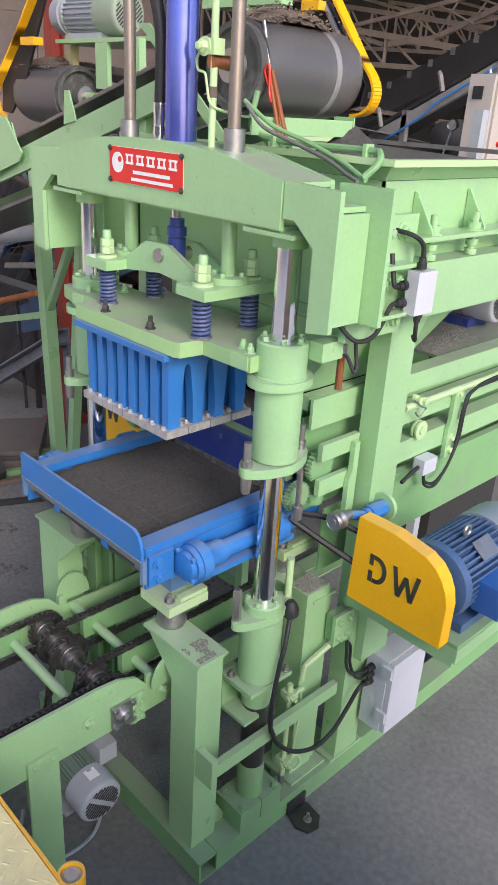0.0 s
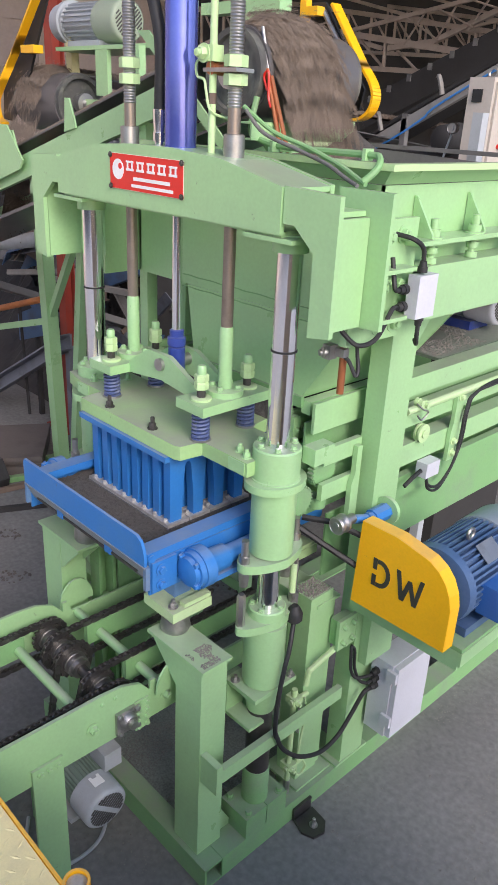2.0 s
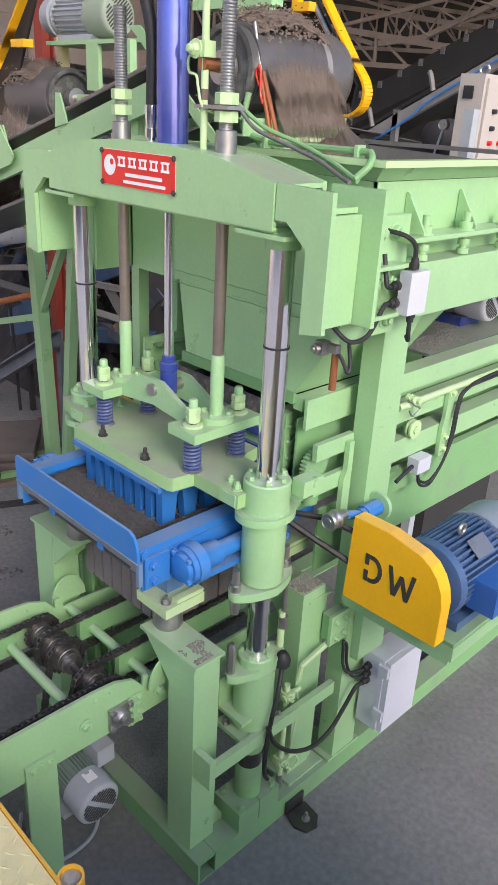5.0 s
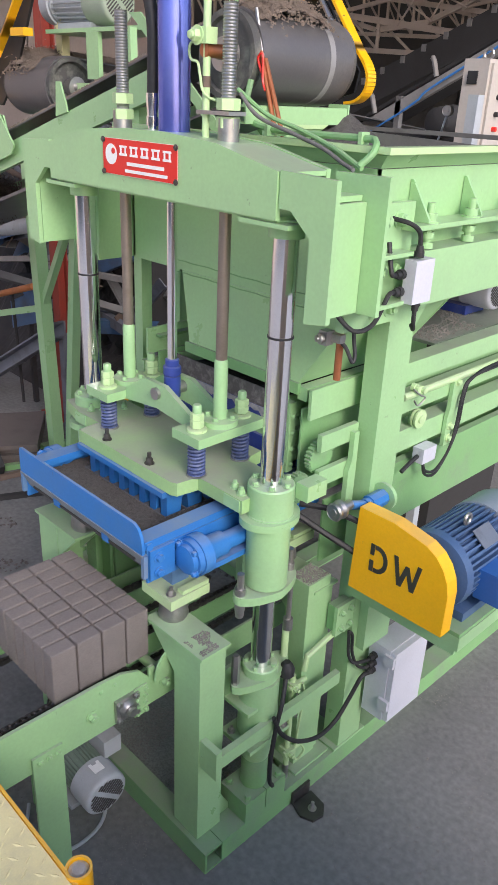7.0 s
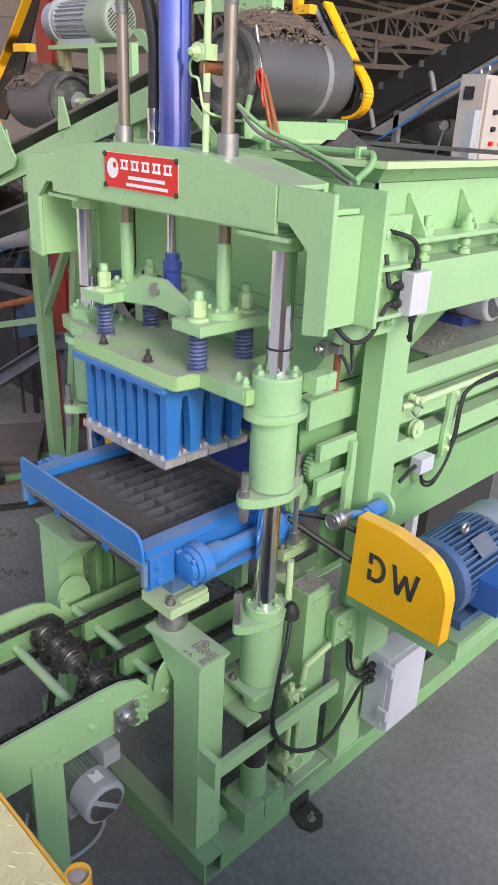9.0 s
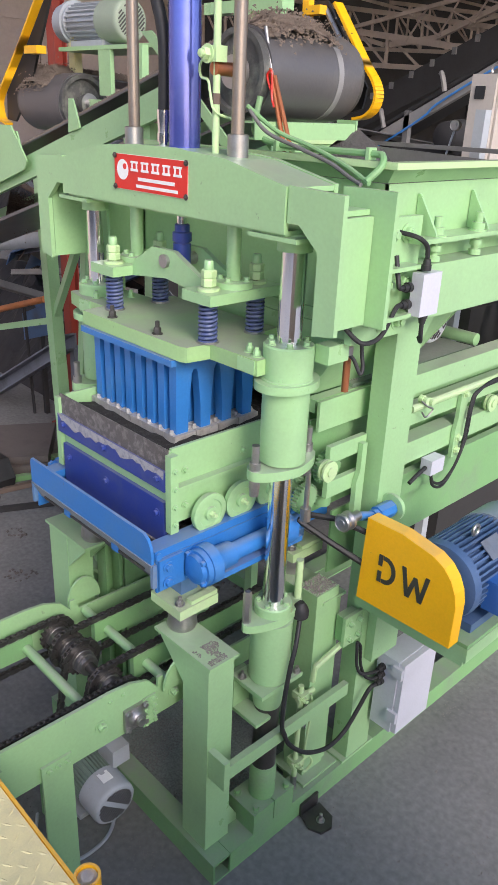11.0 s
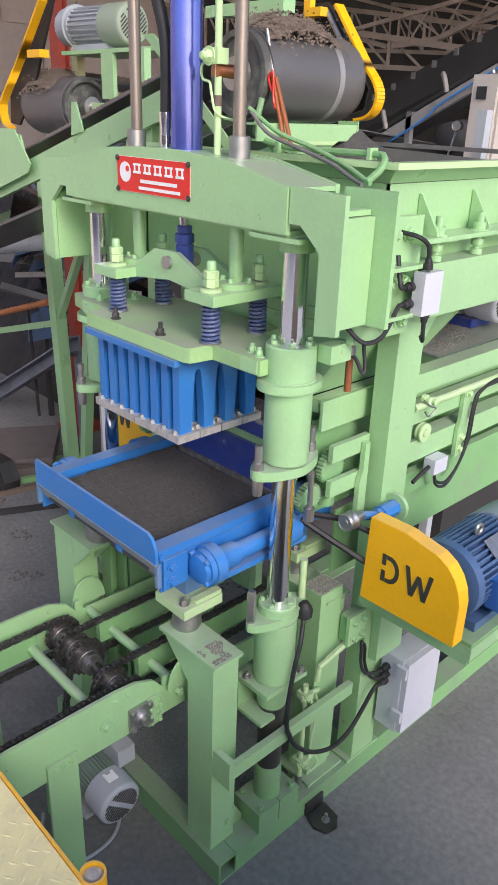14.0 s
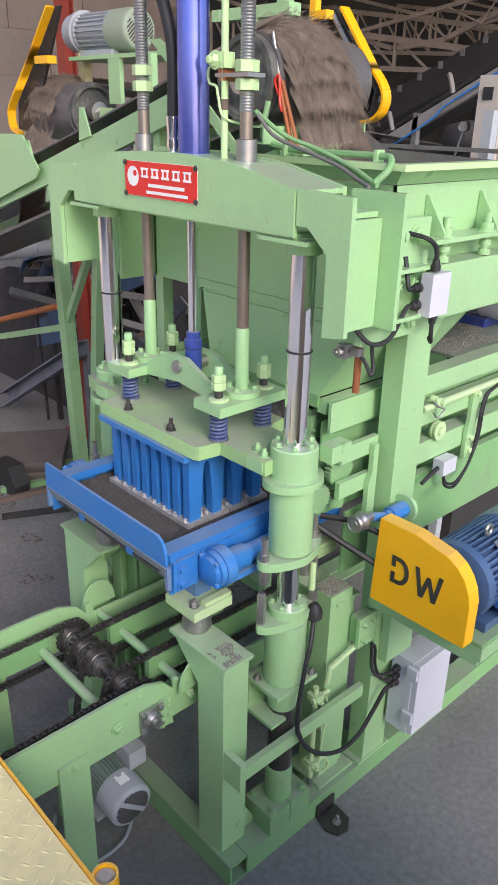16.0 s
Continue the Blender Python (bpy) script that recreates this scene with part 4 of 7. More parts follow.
    for a in range(n + 1):
        for b in range(n + 1):
            x, y = -0.56 + 1.12 * a / n, 0.29 + 1.32 * b / n
            d = math.hypot((x - 0.08) / 0.34, (y - 0.72) / 0.36)
            z = 2.2 + 0.34 * max(0, 1 - d) + 0.02 * noise.noise((x * 9, y * 9, 0)) + 0.008 * noise.noise((x * 40, y * 40, 3))
            verts.append((x, y, z))
    for a in range(n):
        for b in range(n):
            k = a * (n + 1) + b
            faces.append((k, k + n + 1, k + n + 2, k + 1))
    o = from_lists("aggregate_heap", verts, faces, SAND, None)
    tagged(o, "heap of damp grey aggregate in the hopper", "aggregate", kind="stuff")


DRAWER_BASE = (0, 0.0, 1.345)


def feed_drawer():
    d = thing("feed_cart", DRAWER_BASE, "green feed drawer on wheels with navy wiper plates", "feed drawer")
    for s in (-1, 1):
        xa, xb = sorted((s * 0.292, s * 0.302))
        part("side_plate", box(xa, xb, -0.29, 0.42, 1.375, 1.632), GREEN, d, bevel=0.002)
        xa, xb = sorted((s * 0.304, s * 0.33))
        part("corner_post", box(xa, xb, -0.315, -0.285, 1.36, 1.62), GREEN, d, bevel=0.002)
        part("side_rail", box(xa, xb, -0.283, 0.42, 1.50, 1.512), GREEN, d, bevel=0.002)
        bolts(d, GREEN, [(s * 0.331, -0.3, z) for z in (1.39, 1.45, 1.51, 1.57)], (s, 0, 0), 0.007, 0.008)
        bolts(d, GREEN, [(s * 0.303, y, z) for y in (-0.24, 0.0, 0.2) for z in (1.43, 1.55)], (s, 0, 0), 0.009, 0.01)
    part("front_plate", box(-0.302, 0.302, -0.30, -0.291, 1.375, 1.625), GREEN, d, bevel=0.002)
    part("back_plate", box(-0.302, 0.302, 0.41, 0.42, 1.375, 1.63), GREEN, d, bevel=0.002)
    part("upper_wiper", box(-0.312, 0.3, -0.318, -0.304, 1.495, 1.56), NAVY, d, "scraped navy wiper plate", bevel=0.002)
    rnd = random.Random(17)
    edge = []
    x = 0.298
    while x > -0.308:
        edge.append((x, 1.542 + rnd.uniform(-0.014, 0.010) - 0.012 * noise.noise((x * 9, 3, 1))))
        x -= rnd.uniform(0.014, 0.034)
    part("scrape", prism([(-0.31, 1.566), (0.299, 1.566)] + edge, "y", -0.3195, -0.3183), SCRAPE, d, "pale scraped cement smear")
    part("rubber_strip", box(-0.314, 0.302, -0.304, -0.3005, 1.49, 1.632), GRIT_RUBBER, d, "grit-caked rubber strip", bevel=0.001)
    part("lower_wiper", box(-0.29, 0.292, -0.314, -0.3005, 1.295, 1.455), NAVY, d, "navy wiper plate", bevel=0.002)
    part("drag_strip", box(-0.29, 0.29, -0.322, -0.315, 1.288, 1.31), GRIT_RUBBER, d)
    bolts(d, NAVY, [(x, -0.318, 1.532) for x in (-0.27, -0.02, 0.27)] + [(x, -0.314, 1.41) for x in (-0.25, -0.02, 0.26)], (0, -1, 0), 0.009, 0.009)
    # load of aggregate in the box
    verts, faces = [], []
    n = 24
    for a in range(n + 1):
        for b in range(n + 1):
            x, y = -0.29 + 0.58 * a / n, -0.288 + 0.69 * b / n
            verts.append((x, y, 1.585 + 0.015 * noise.noise((x * 11, y * 11, 5)) + 0.01 * noise.noise((x * 40, y * 40, 6))))
    for a in range(n):
        for b in range(n):
            k = a * (n + 1) + b
            faces.append((k, k + n + 1, k + n + 2, k + 1))
    from_lists("load", verts, faces, DARK_LOAD, d, "near-black aggregate load")
    wheels = []
    for s in (-1, 1):
        for y in (-0.17, -0.035, 0.10, 0.235):
            x = s * 0.338
            w = part("wheel", lathe((x - 0.011, y, 1.393), (x + 0.011, y, 1.393), [(0, 0.02), (0, 0.058), (0.003, 0.066), (0.019, 0.066), (0.022, 0.058), (0.022, 0.047), (0.017, 0.044), (0.017, 0.024), (0.026, 0.022), (0.026, 0.012)], 40), GREEN, d, at=(x, y, 1.393))
            wheels.append(w)
            bm = bmesh.new()
            bolt(bm, (x + s * 0.008, y, 1.393), (s, 0, 0), 0.012, 0.014, 0.012)
            part("axle_nut", bm, GREEN_PALE, d)
    for s in (-1, 1):
        for y in (0.17, 1.178):
            part("guide_roller", lathe((s * 0.515, y, 1.505), (s * 0.545, y, 1.505), [(0, 0.036), (0.008, 0.036), (0.008, 0.026), (0.016, 0.026), (0.016, 0.036), (0.024, 0.036), (0.024, 0.016), (0.03, 0.016)], 26), GREEN_PALE, d)
            part("roller_arm", box(s * 0.505 - 0.008, s * 0.505 + 0.008, y - 0.02, y + 0.02, 1.478, 1.532), GREEN_DUSTY, d)
    return d, wheels


SCRAPE = paint("dried_cement_smear", (0.36, 0.36, 0.38), 0.8, (0.10, 0.11, 0.18), 0.95, 45, bump=0.4, speck=0.2)
GRIT_RUBBER = paint("grit_caked_rubber", (0.12, 0.11, 0.105), 0.85, (0.33, 0.31, 0.29), 0.9, 45, bump=0.6, speck=0.2)
# drawer load, much darker than SAND
DARK_LOAD = paint("near_black_aggregate", (0.022, 0.021, 0.020), 0.95, (0.04, 0.038, 0.035), 0.6, 25, bump=1.0, speck=0.3)


def drawer_track():
    t = thing("drawer_track", (0, 1.2, 1.3), "green guide rails and drive gear of the feed drawer", "guide rail")
    for s in (-1, 1):
        xa, xb = sorted((s * 0.37, s * 0.44))
        part("upper_rail", box(s * 0.434 - 0.006, s * 0.434 + 0.006, 0.22, 3.0, 1.60, 1.705), GREEN, t, bevel=0.002)
        part("rail_cap", box(s * 0.41 - 0.017, s * 0.41 + 0.017, 0.26, 3.0, 1.667, 1.677), GREEN_DUSTY, t)
        part("side_skirt", box(s * 0.385 - 0.004, s * 0.385 + 0.004, 0.24, 3.0, 1.26, 1.62), GREEN_DUSTY, t)
        xa, xb = sorted((s * 0.47, s * 0.49))
        for z0, z1 in ((1.50, 1.56), (1.37, 1.43)):
            part("gear_plate", box(xa, xb, 0.23, 0.42, z0, z1), GREEN, t, bevel=0.003)
        part("gear_upright", prism([(0.36, 1.25), (0.40, 1.25), (0.40, 1.54), (0.375, 1.54), (0.375, 1.44), (0.36, 1.40)], "x", xa + 0.022, xb + 0.022), GREEN, t, bevel=0.002)
        for y, z, r in ((0.17, 1.375, 0.055), (0.275, 1.46, 0.062)):
            teeth = []
            n = 26
            for k in range(n):
                a = 2 * math.pi * k / n
                for da, rr in ((-0.08, r - 0.008), (-0.04, r), (0.04, r), (0.08, r - 0.008)):
                    teeth.append((y + rr * math.cos(a + da), z + rr * math.sin(a + da)))
            part("gear", prism(teeth, "x", s * 0.445 - 0.012, s * 0.445 + 0.012), GREEN_DUSTY, t)
        part("pinion_foot", lathe((s * 0.44, 0.27, 1.32), (s * 0.44, 0.27, 1.37), [(0, 0.03), (0.04, 0.03)], 18), GREEN_DUSTY, t)
        # rear rails past the post
        xa, xb = sorted((s * 0.45, s * 0.52))
        part("top_rail", channel("y", 0.6, 3.0, xa, xb, 1.665, 1.735, 0.008, -s), GREEN, t, bevel=0.002)
        part("rail_pipe", tube([(s * 0.535, 0.60, 1.62), (s * 0.535, 3.0, 1.62)], 0.014, 10, curve=False), GREEN_PALE, t)
        part("pipe_rail", box(xa, xb, 0.6, 3.0, 1.545, 1.60), GREEN, t, bevel=0.003)
        part("lower_rail", box(xa, xb, 0.6, 3.0, 1.39, 1.475), GREEN, t, bevel=0.003)
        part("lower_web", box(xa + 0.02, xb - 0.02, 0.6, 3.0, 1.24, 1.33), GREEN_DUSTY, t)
        for y in (0.92, 1.55):
            part("rail_upright", prism([(y, 1.34), (y + 0.05, 1.34), (y + 0.05, 1.46), (y + 0.06, 1.50), (y + 0.06, 1.63), (y + 0.01, 1.63), (y + 0.01, 1.5), (y, 1.46)], "x", s * 0.531 - 0.008, s * 0.531 + 0.008), GREEN, t, bevel=0.003)
            bolts(t, GREEN_PALE, [(s * 0.539, y + 0.025, z) for z in (1.37, 1.42)] + [(s * 0.539, y + 0.035, 1.6)], (s, 0, 0), 0.012, 0.012)
    part("grease_line", tube([(0.548, 0.64, 1.645), (0.56, 0.67, 1.62), (0.555, 0.71, 1.6), (0.55, 0.68, 1.575), (0.55, 0.65, 1.6)], 0.0035, 6), STEEL, t)
    for z, y in ((1.645, 0.66), (1.628, 0.70)):
        part("fitting", lathe((0.53, y, z), (0.57, y, z), [(0, 0.016), (0.015, 0.016), (0.015, 0.011), (0.03, 0.011)], 10), GREEN_PALE, t)


PLATE_BASE = (0, 1.5, 1.70)


def feed_plate():
    t = thing("cover_plate", PLATE_BASE, "dusty green cover plate behind the feed drawer, strewn with grit", "plate")
    part("plate", box(-0.36, 0.40, 0.98, 1.75, 1.70, 1.712), COVER, t, bevel=0.003)
    part("tail_roller", cyl((-0.36, 1.77, 1.735), (0.40, 1.77, 1.735), 0.026, 20), GREEN, t)
    v, f = grains(-0.34, 0.38, 1.0, 1.73, 1.7125, 5200, 61, lambda x, y: noise.noise((x * 4, y * 4, 2)) > 0.0, 0.0045)
    o = from_lists("loose_grit", v, f, SAND_DRY, t)
    o["kind"] = "stuff"
    m = thing("feed_motor", PLATE_BASE, "grey electric motor with a slotted fan cover", "motor")
    motor(m, (-0.08, 1.548, 1.835), (0.34, 1.548, 1.835), 0.09, MOTOR_GREY, BOX_GREY, 32)
    part("foot", box(-0.02, 0.24, 1.458, 1.618, 1.7125, 1.752), NAVY, m, "blue motor foot", bevel=0.003)
    g = thing("rear_guide", (0, 2.4, 1.7), "green sheet guides behind the hopper", "guide plate")
    part("sheet", prism([(-0.2, 1.62), (0.36, 1.62), (0.36, 1.80), (0.1, 1.93), (-0.2, 1.93)], "y", 2.45, 2.46), GREEN, g)
    part("sheet", prism([(2.35 + 0.16 * math.cos(a), 1.86 + 0.13 * math.sin(a)) for a in [2 * math.pi * k / 24 for k in range(24)]], "x", -0.1, -0.09), GREEN_PALE, g)
    part("strut", tube([(0.05, 2.2, 1.3), (-0.2, 2.5, 1.95)], 0.022, 4, curve=False), GREEN, g)
    part("cross_member", box(-0.44, 0.44, 2.6, 2.66, 1.2, 1.62), GREEN_DUSTY, g)
    return t, m


def motor(parent, p0, p1, r, body, cap, fins=28):
    """Finned body from p0 towards p1 with a slotted fan cover at p1."""
    p0, p1 = Vector(p0), Vector(p1)
    d = (p1 - p0).normalized()
    L = (p1 - p0).length
    u = d.orthogonal().normalized()
    v = d.cross(u)
    a, b = p0 + d * L * 0.1, p0 + d * L * 0.68
    part("stator", cyl(a, b, r * 0.86, 28), body, parent)
    fin = None
    for k in range(fins):
        ang = 2 * math.pi * k / fins
        w = u * math.cos(ang) + v * math.sin(ang)
        s = d.cross(w)
        m = Matrix((d, w, s)).transposed().to_4x4()
        m.translation = a - Vector(parent.location)
        if fin is None:
            fin = part("fin", box(0, L * 0.58, r * 0.85, r, -r * 0.028, r * 0.028), body, None, smooth=False)
        else:
            fin = new("fin", fin.data)
        fin.parent = parent
        fin.matrix_basis = m
    part("end_shield", lathe(p0, p1, [(0, r * 0.5), (L * 0.04, r * 0.98), (L * 0.1, r * 1.02), (L * 0.105, r * 0.9)], 30), body, parent)
    part("fan_cover", lathe(b - d * L * 0.04, p1, [(0, r * 0.8), (0.001, r * 1.04), (L * 0.30, r * 1.04), (L * 0.335, r * 1.01), (L * 0.35, r * 0.95), (L * 0.355, r * 0.88)], 36), cap, parent)
    # dark slots in the cover's face
    bm = bmesh.new()
    face = b - d * L * 0.04 + d * (L * 0.356)
    for k in range(-5, 6):
        off = k * r * 0.145
        half = math.sqrt(max(0, (r * 0.82) ** 2 - off * off))
        for sg in (-1, 1):
            c = face + v * off
            p = [c + u * sg * r * 0.12, c + u * sg * half]
            if half < r * 0.2:
                continue
            q = []
            for e in p:
                for z in (0, 0.0025):
                    for w in (-1, 1):
                        q.append(bm.verts.new(e + d * z + v * w * r * 0.035))
            for f in ((0, 1, 3, 2), (4, 6, 7, 5), (2, 3, 7, 6), (0, 2, 6, 4), (1, 5, 7, 3)):
                bm.faces.new([q[i] for i in f])
    part("vent_grille", bm, STEEL_DARK, parent, "dark vent slots", smooth=False)


COVER = paint("dusty_cover_plate", (0.16, 0.22, 0.16), 0.6, (0.19, 0.18, 0.17), 0.95, 3, speck=0.1, dust=0.6)


# ---- main drive ----
def belt_guard():
    g = thing("belt_guard", (0.8, 0.32, 1.0), "bright yellow steel belt guard with cut-out letters", "belt guard")
    out = [(0.608, 1.008), (0.985, 1.01), (0.985, 1.165), (0.975, 1.21), (0.955, 1.25), (0.925, 1.283), (0.885, 1.305), (0.76, 1.33), (0.62, 1.33)]
    bm = prism(out, "y", 0.30, 0.304)
    part("face_plate", bm, YELLOW, g, bevel=0.001)
    rim = []
    n = len(out)
    bm = bmesh.new()
    cx, cz = 0.8, 1.17
    inner = [(x + (cx - x) * 0.014, z + (cz - z) * 0.014) for x, z in out]
    for k in range(n):
        j = (k + 1) % n
        a = [out[k], out[j], inner[j], inner[k]]
        lo = [bm.verts.new((x, 0.3045, z)) for x, z in a]
        hi = [bm.verts.new((x, 0.355, z)) for x, z in a]
        bm.faces.new(lo)
        bm.faces.new(hi[::-1])
        for i in range(4):
            bm.faces.new((lo[i], hi[i], hi[(i + 1) % 4], lo[(i + 1) % 4]))
    part("rim", bm, YELLOW, g)

    # stencil letters, dark openings with the steel behind them
    def bar(pts, name="letter_opening"):
        part(name, prism(pts, "y", 0.2978, 0.2995), STEEL_DARK, g, "dark stencil-cut letter opening")
    x, z, w, h = 0.684, 1.115, 0.016, 0.105
    bar([(x, z), (x + w, z), (x + w, z + 0.042), (x, z + 0.042)])
    bar([(x, z + 0.063), (x + w, z + 0.063), (x + w, z + h), (x, z + h)])
    arc = [(x + 0.018, z + h)]
    for k in range(9):
        a = radians(80 - k * 20)
        arc.append((x + 0.03 + 0.042 * math.cos(a), z + h / 2 + 0.0525 * math.sin(a)))
    arc.append((x + 0.018, z))
    arc.append((x + 0.018, z + w))
    for k in range(9):
        a = radians(-80 + k * 20)
        arc.append((x + 0.028 + 0.028 * math.cos(a), z + h / 2 + 0.0365 * math.sin(a)))
    arc.append((x + 0.018, z + h - w))
    bar(arc)
    x = 0.777
    ww = [(0, 0.105), (0.016, 0.105), (0.031, 0.032), (0.048, 0.085), (0.062, 0.085), (0.079, 0.032), (0.092, 0.105), (0.108, 0.105), (0.088, 0), (0.072, 0), (0.055, 0.055), (0.039, 0), (0.022, 0)]
    bar([(x + a, z + b) for a, b in ww])
    # second guard, on the far side of the press
    g2 = thing("belt_guard", (-0.7, 0.32, 1.0), "yellow belt guard on the far side of the press", "belt guard")
    part("face_plate", prism([(-x, z) for x, z in out], "y", 0.30, 0.35), YELLOW, g2, bevel=0.002)
    part("letter_opening", prism([(-0.88 + a, 1.19 + b) for a, b in ww], "y", 0.2975, 0.2995), STEEL_DARK, g2)


def main_motor():
    m = thing("main_motor", (0.87, 0.6, 1.0), "large blue finned electric motor on a green bracket", "motor")
    c = (0.865, 1.165)
    motor(m, (c[0], 0.375, c[1]), (c[0], 0.86, c[1]), 0.135, MOTOR_BLUE, MOTOR_COWL, 40)
    part("terminal_box", box(0.985, 1.08, 0.47, 0.62, 1.09, 1.2), MOTOR_BLUE2, m, "blue terminal box", bevel=0.01)
    part("foot", box(0.76, 0.99, 0.42, 0.70, 1.012, 1.045), MOTOR_BLUE, m, bevel=0.004)
    part("lifting_eye", tube([(c[0] + 0.03, 0.52 + 0.018 * math.cos(a), 1.325 + 0.018 * math.sin(a)) for a in [2 * math.pi * k / 16 for k in range(17)]], 0.006, 8, curve=False), STEEL, m)
    nx = Vector((0.62, 0, 0.78))
    bm = bmesh.new()
    up = Vector((-0.78, 0, 0.62))
    base = Vector((c[0], 0.56, c[1])) + nx * 0.137
    q = [bm.verts.new(base + up * a + Vector((0, b, 0)) + nx * e) for e in (0, 0.003) for a, b in ((-0.035, -0.05), (0.035, -0.05), (0.035, 0.05), (-0.035, 0.05))]
    for f in ((0, 3, 2, 1), (4, 5, 6, 7), (0, 1, 5, 4), (1, 2, 6, 5), (2, 3, 7, 6), (3, 0, 4, 7)):
        bm.faces.new([q[i] for i in f])
    part("rating_plate", bm, STEEL, m, "worn aluminium rating plate")
    b = thing("motor_bracket", (0.8, 0.6, 0.9), "green steel motor bracket on the frame side", "bracket")
    part("bed", box(0.60, 1.02, 0.36, 1.05, 0.995, 1.01), GREEN_DUSTY, b, bevel=0.003)
    part("edge_angle", box(1.01, 1.022, 0.36, 1.05, 0.94, 0.994), GREEN, b, bevel=0.002)
    part("front_web", box(0.562, 1.01, 0.362, 0.372, 0.92, 0.994), GREEN, b, bevel=0.002)
    part("mast", box(0.562, 0.60, 0.46, 0.62, 0.62, 0.994), GREEN, b, bevel=0.004)
    p = thing("drive_shaft", (0.58, 0.36, 1.33), "blue shaft housing with a steel belt pulley", "pulley")
    part("housing", lathe((0.60, 0.355, 1.305), (0.60, 0.455, 1.305), [(0, 0.024), (0.02, 0.024), (0.02, 0.03), (0.10, 0.03)], 8), BLUE, p)
    part("flange", lathe((0.60, 0.457, 1.305), (0.60, 0.475, 1.305), [(0, 0.05), (0.015, 0.05)], 22), GREEN, p)
    part("pulley", lathe((0.575, 0.215, 1.318), (0.575, 0.315, 1.318), [(0, 0.012), (0.002, 0.014), (0.002, 0.026), (0.0, 0.028), (0.006, 0.033), (0.014, 0.025), (0.026, 0.025), (0.034, 0.033), (0.042, 0.033), (0.042, 0.018), (0.09, 0.018)], 30), STEEL, p, "greasy steel pulley")
    part("shaft", cyl((0.575, 0.3, 1.316), (0.598, 0.36, 1.306), 0.016, 14), BLUE, p)
    part("drive_belt", tube([(0.43, 0.16, 1.29), (0.51, 0.235, 1.215), (0.625, 0.335, 1.12)], 0.011, 6, curve=False), RUBBER, p, "black rubber drive belt")
    part("drive_belt", tube([(0.44, 0.2, 1.30), (0.52, 0.26, 1.295), (0.64, 0.335, 1.25)], 0.011, 6, curve=False), RUBBER, p, "black rubber drive belt")


MOTOR_COWL = paint("motor_cowl_paint", (0.22, 0.27, 0.34), 0.4, (0.33, 0.34, 0.34), 0.6, 6)
MOTOR_BLUE2 = paint("terminal_box_blue", (0.03, 0.12, 0.38), 0.35, (0.12, 0.2, 0.36), 0.3, 6)


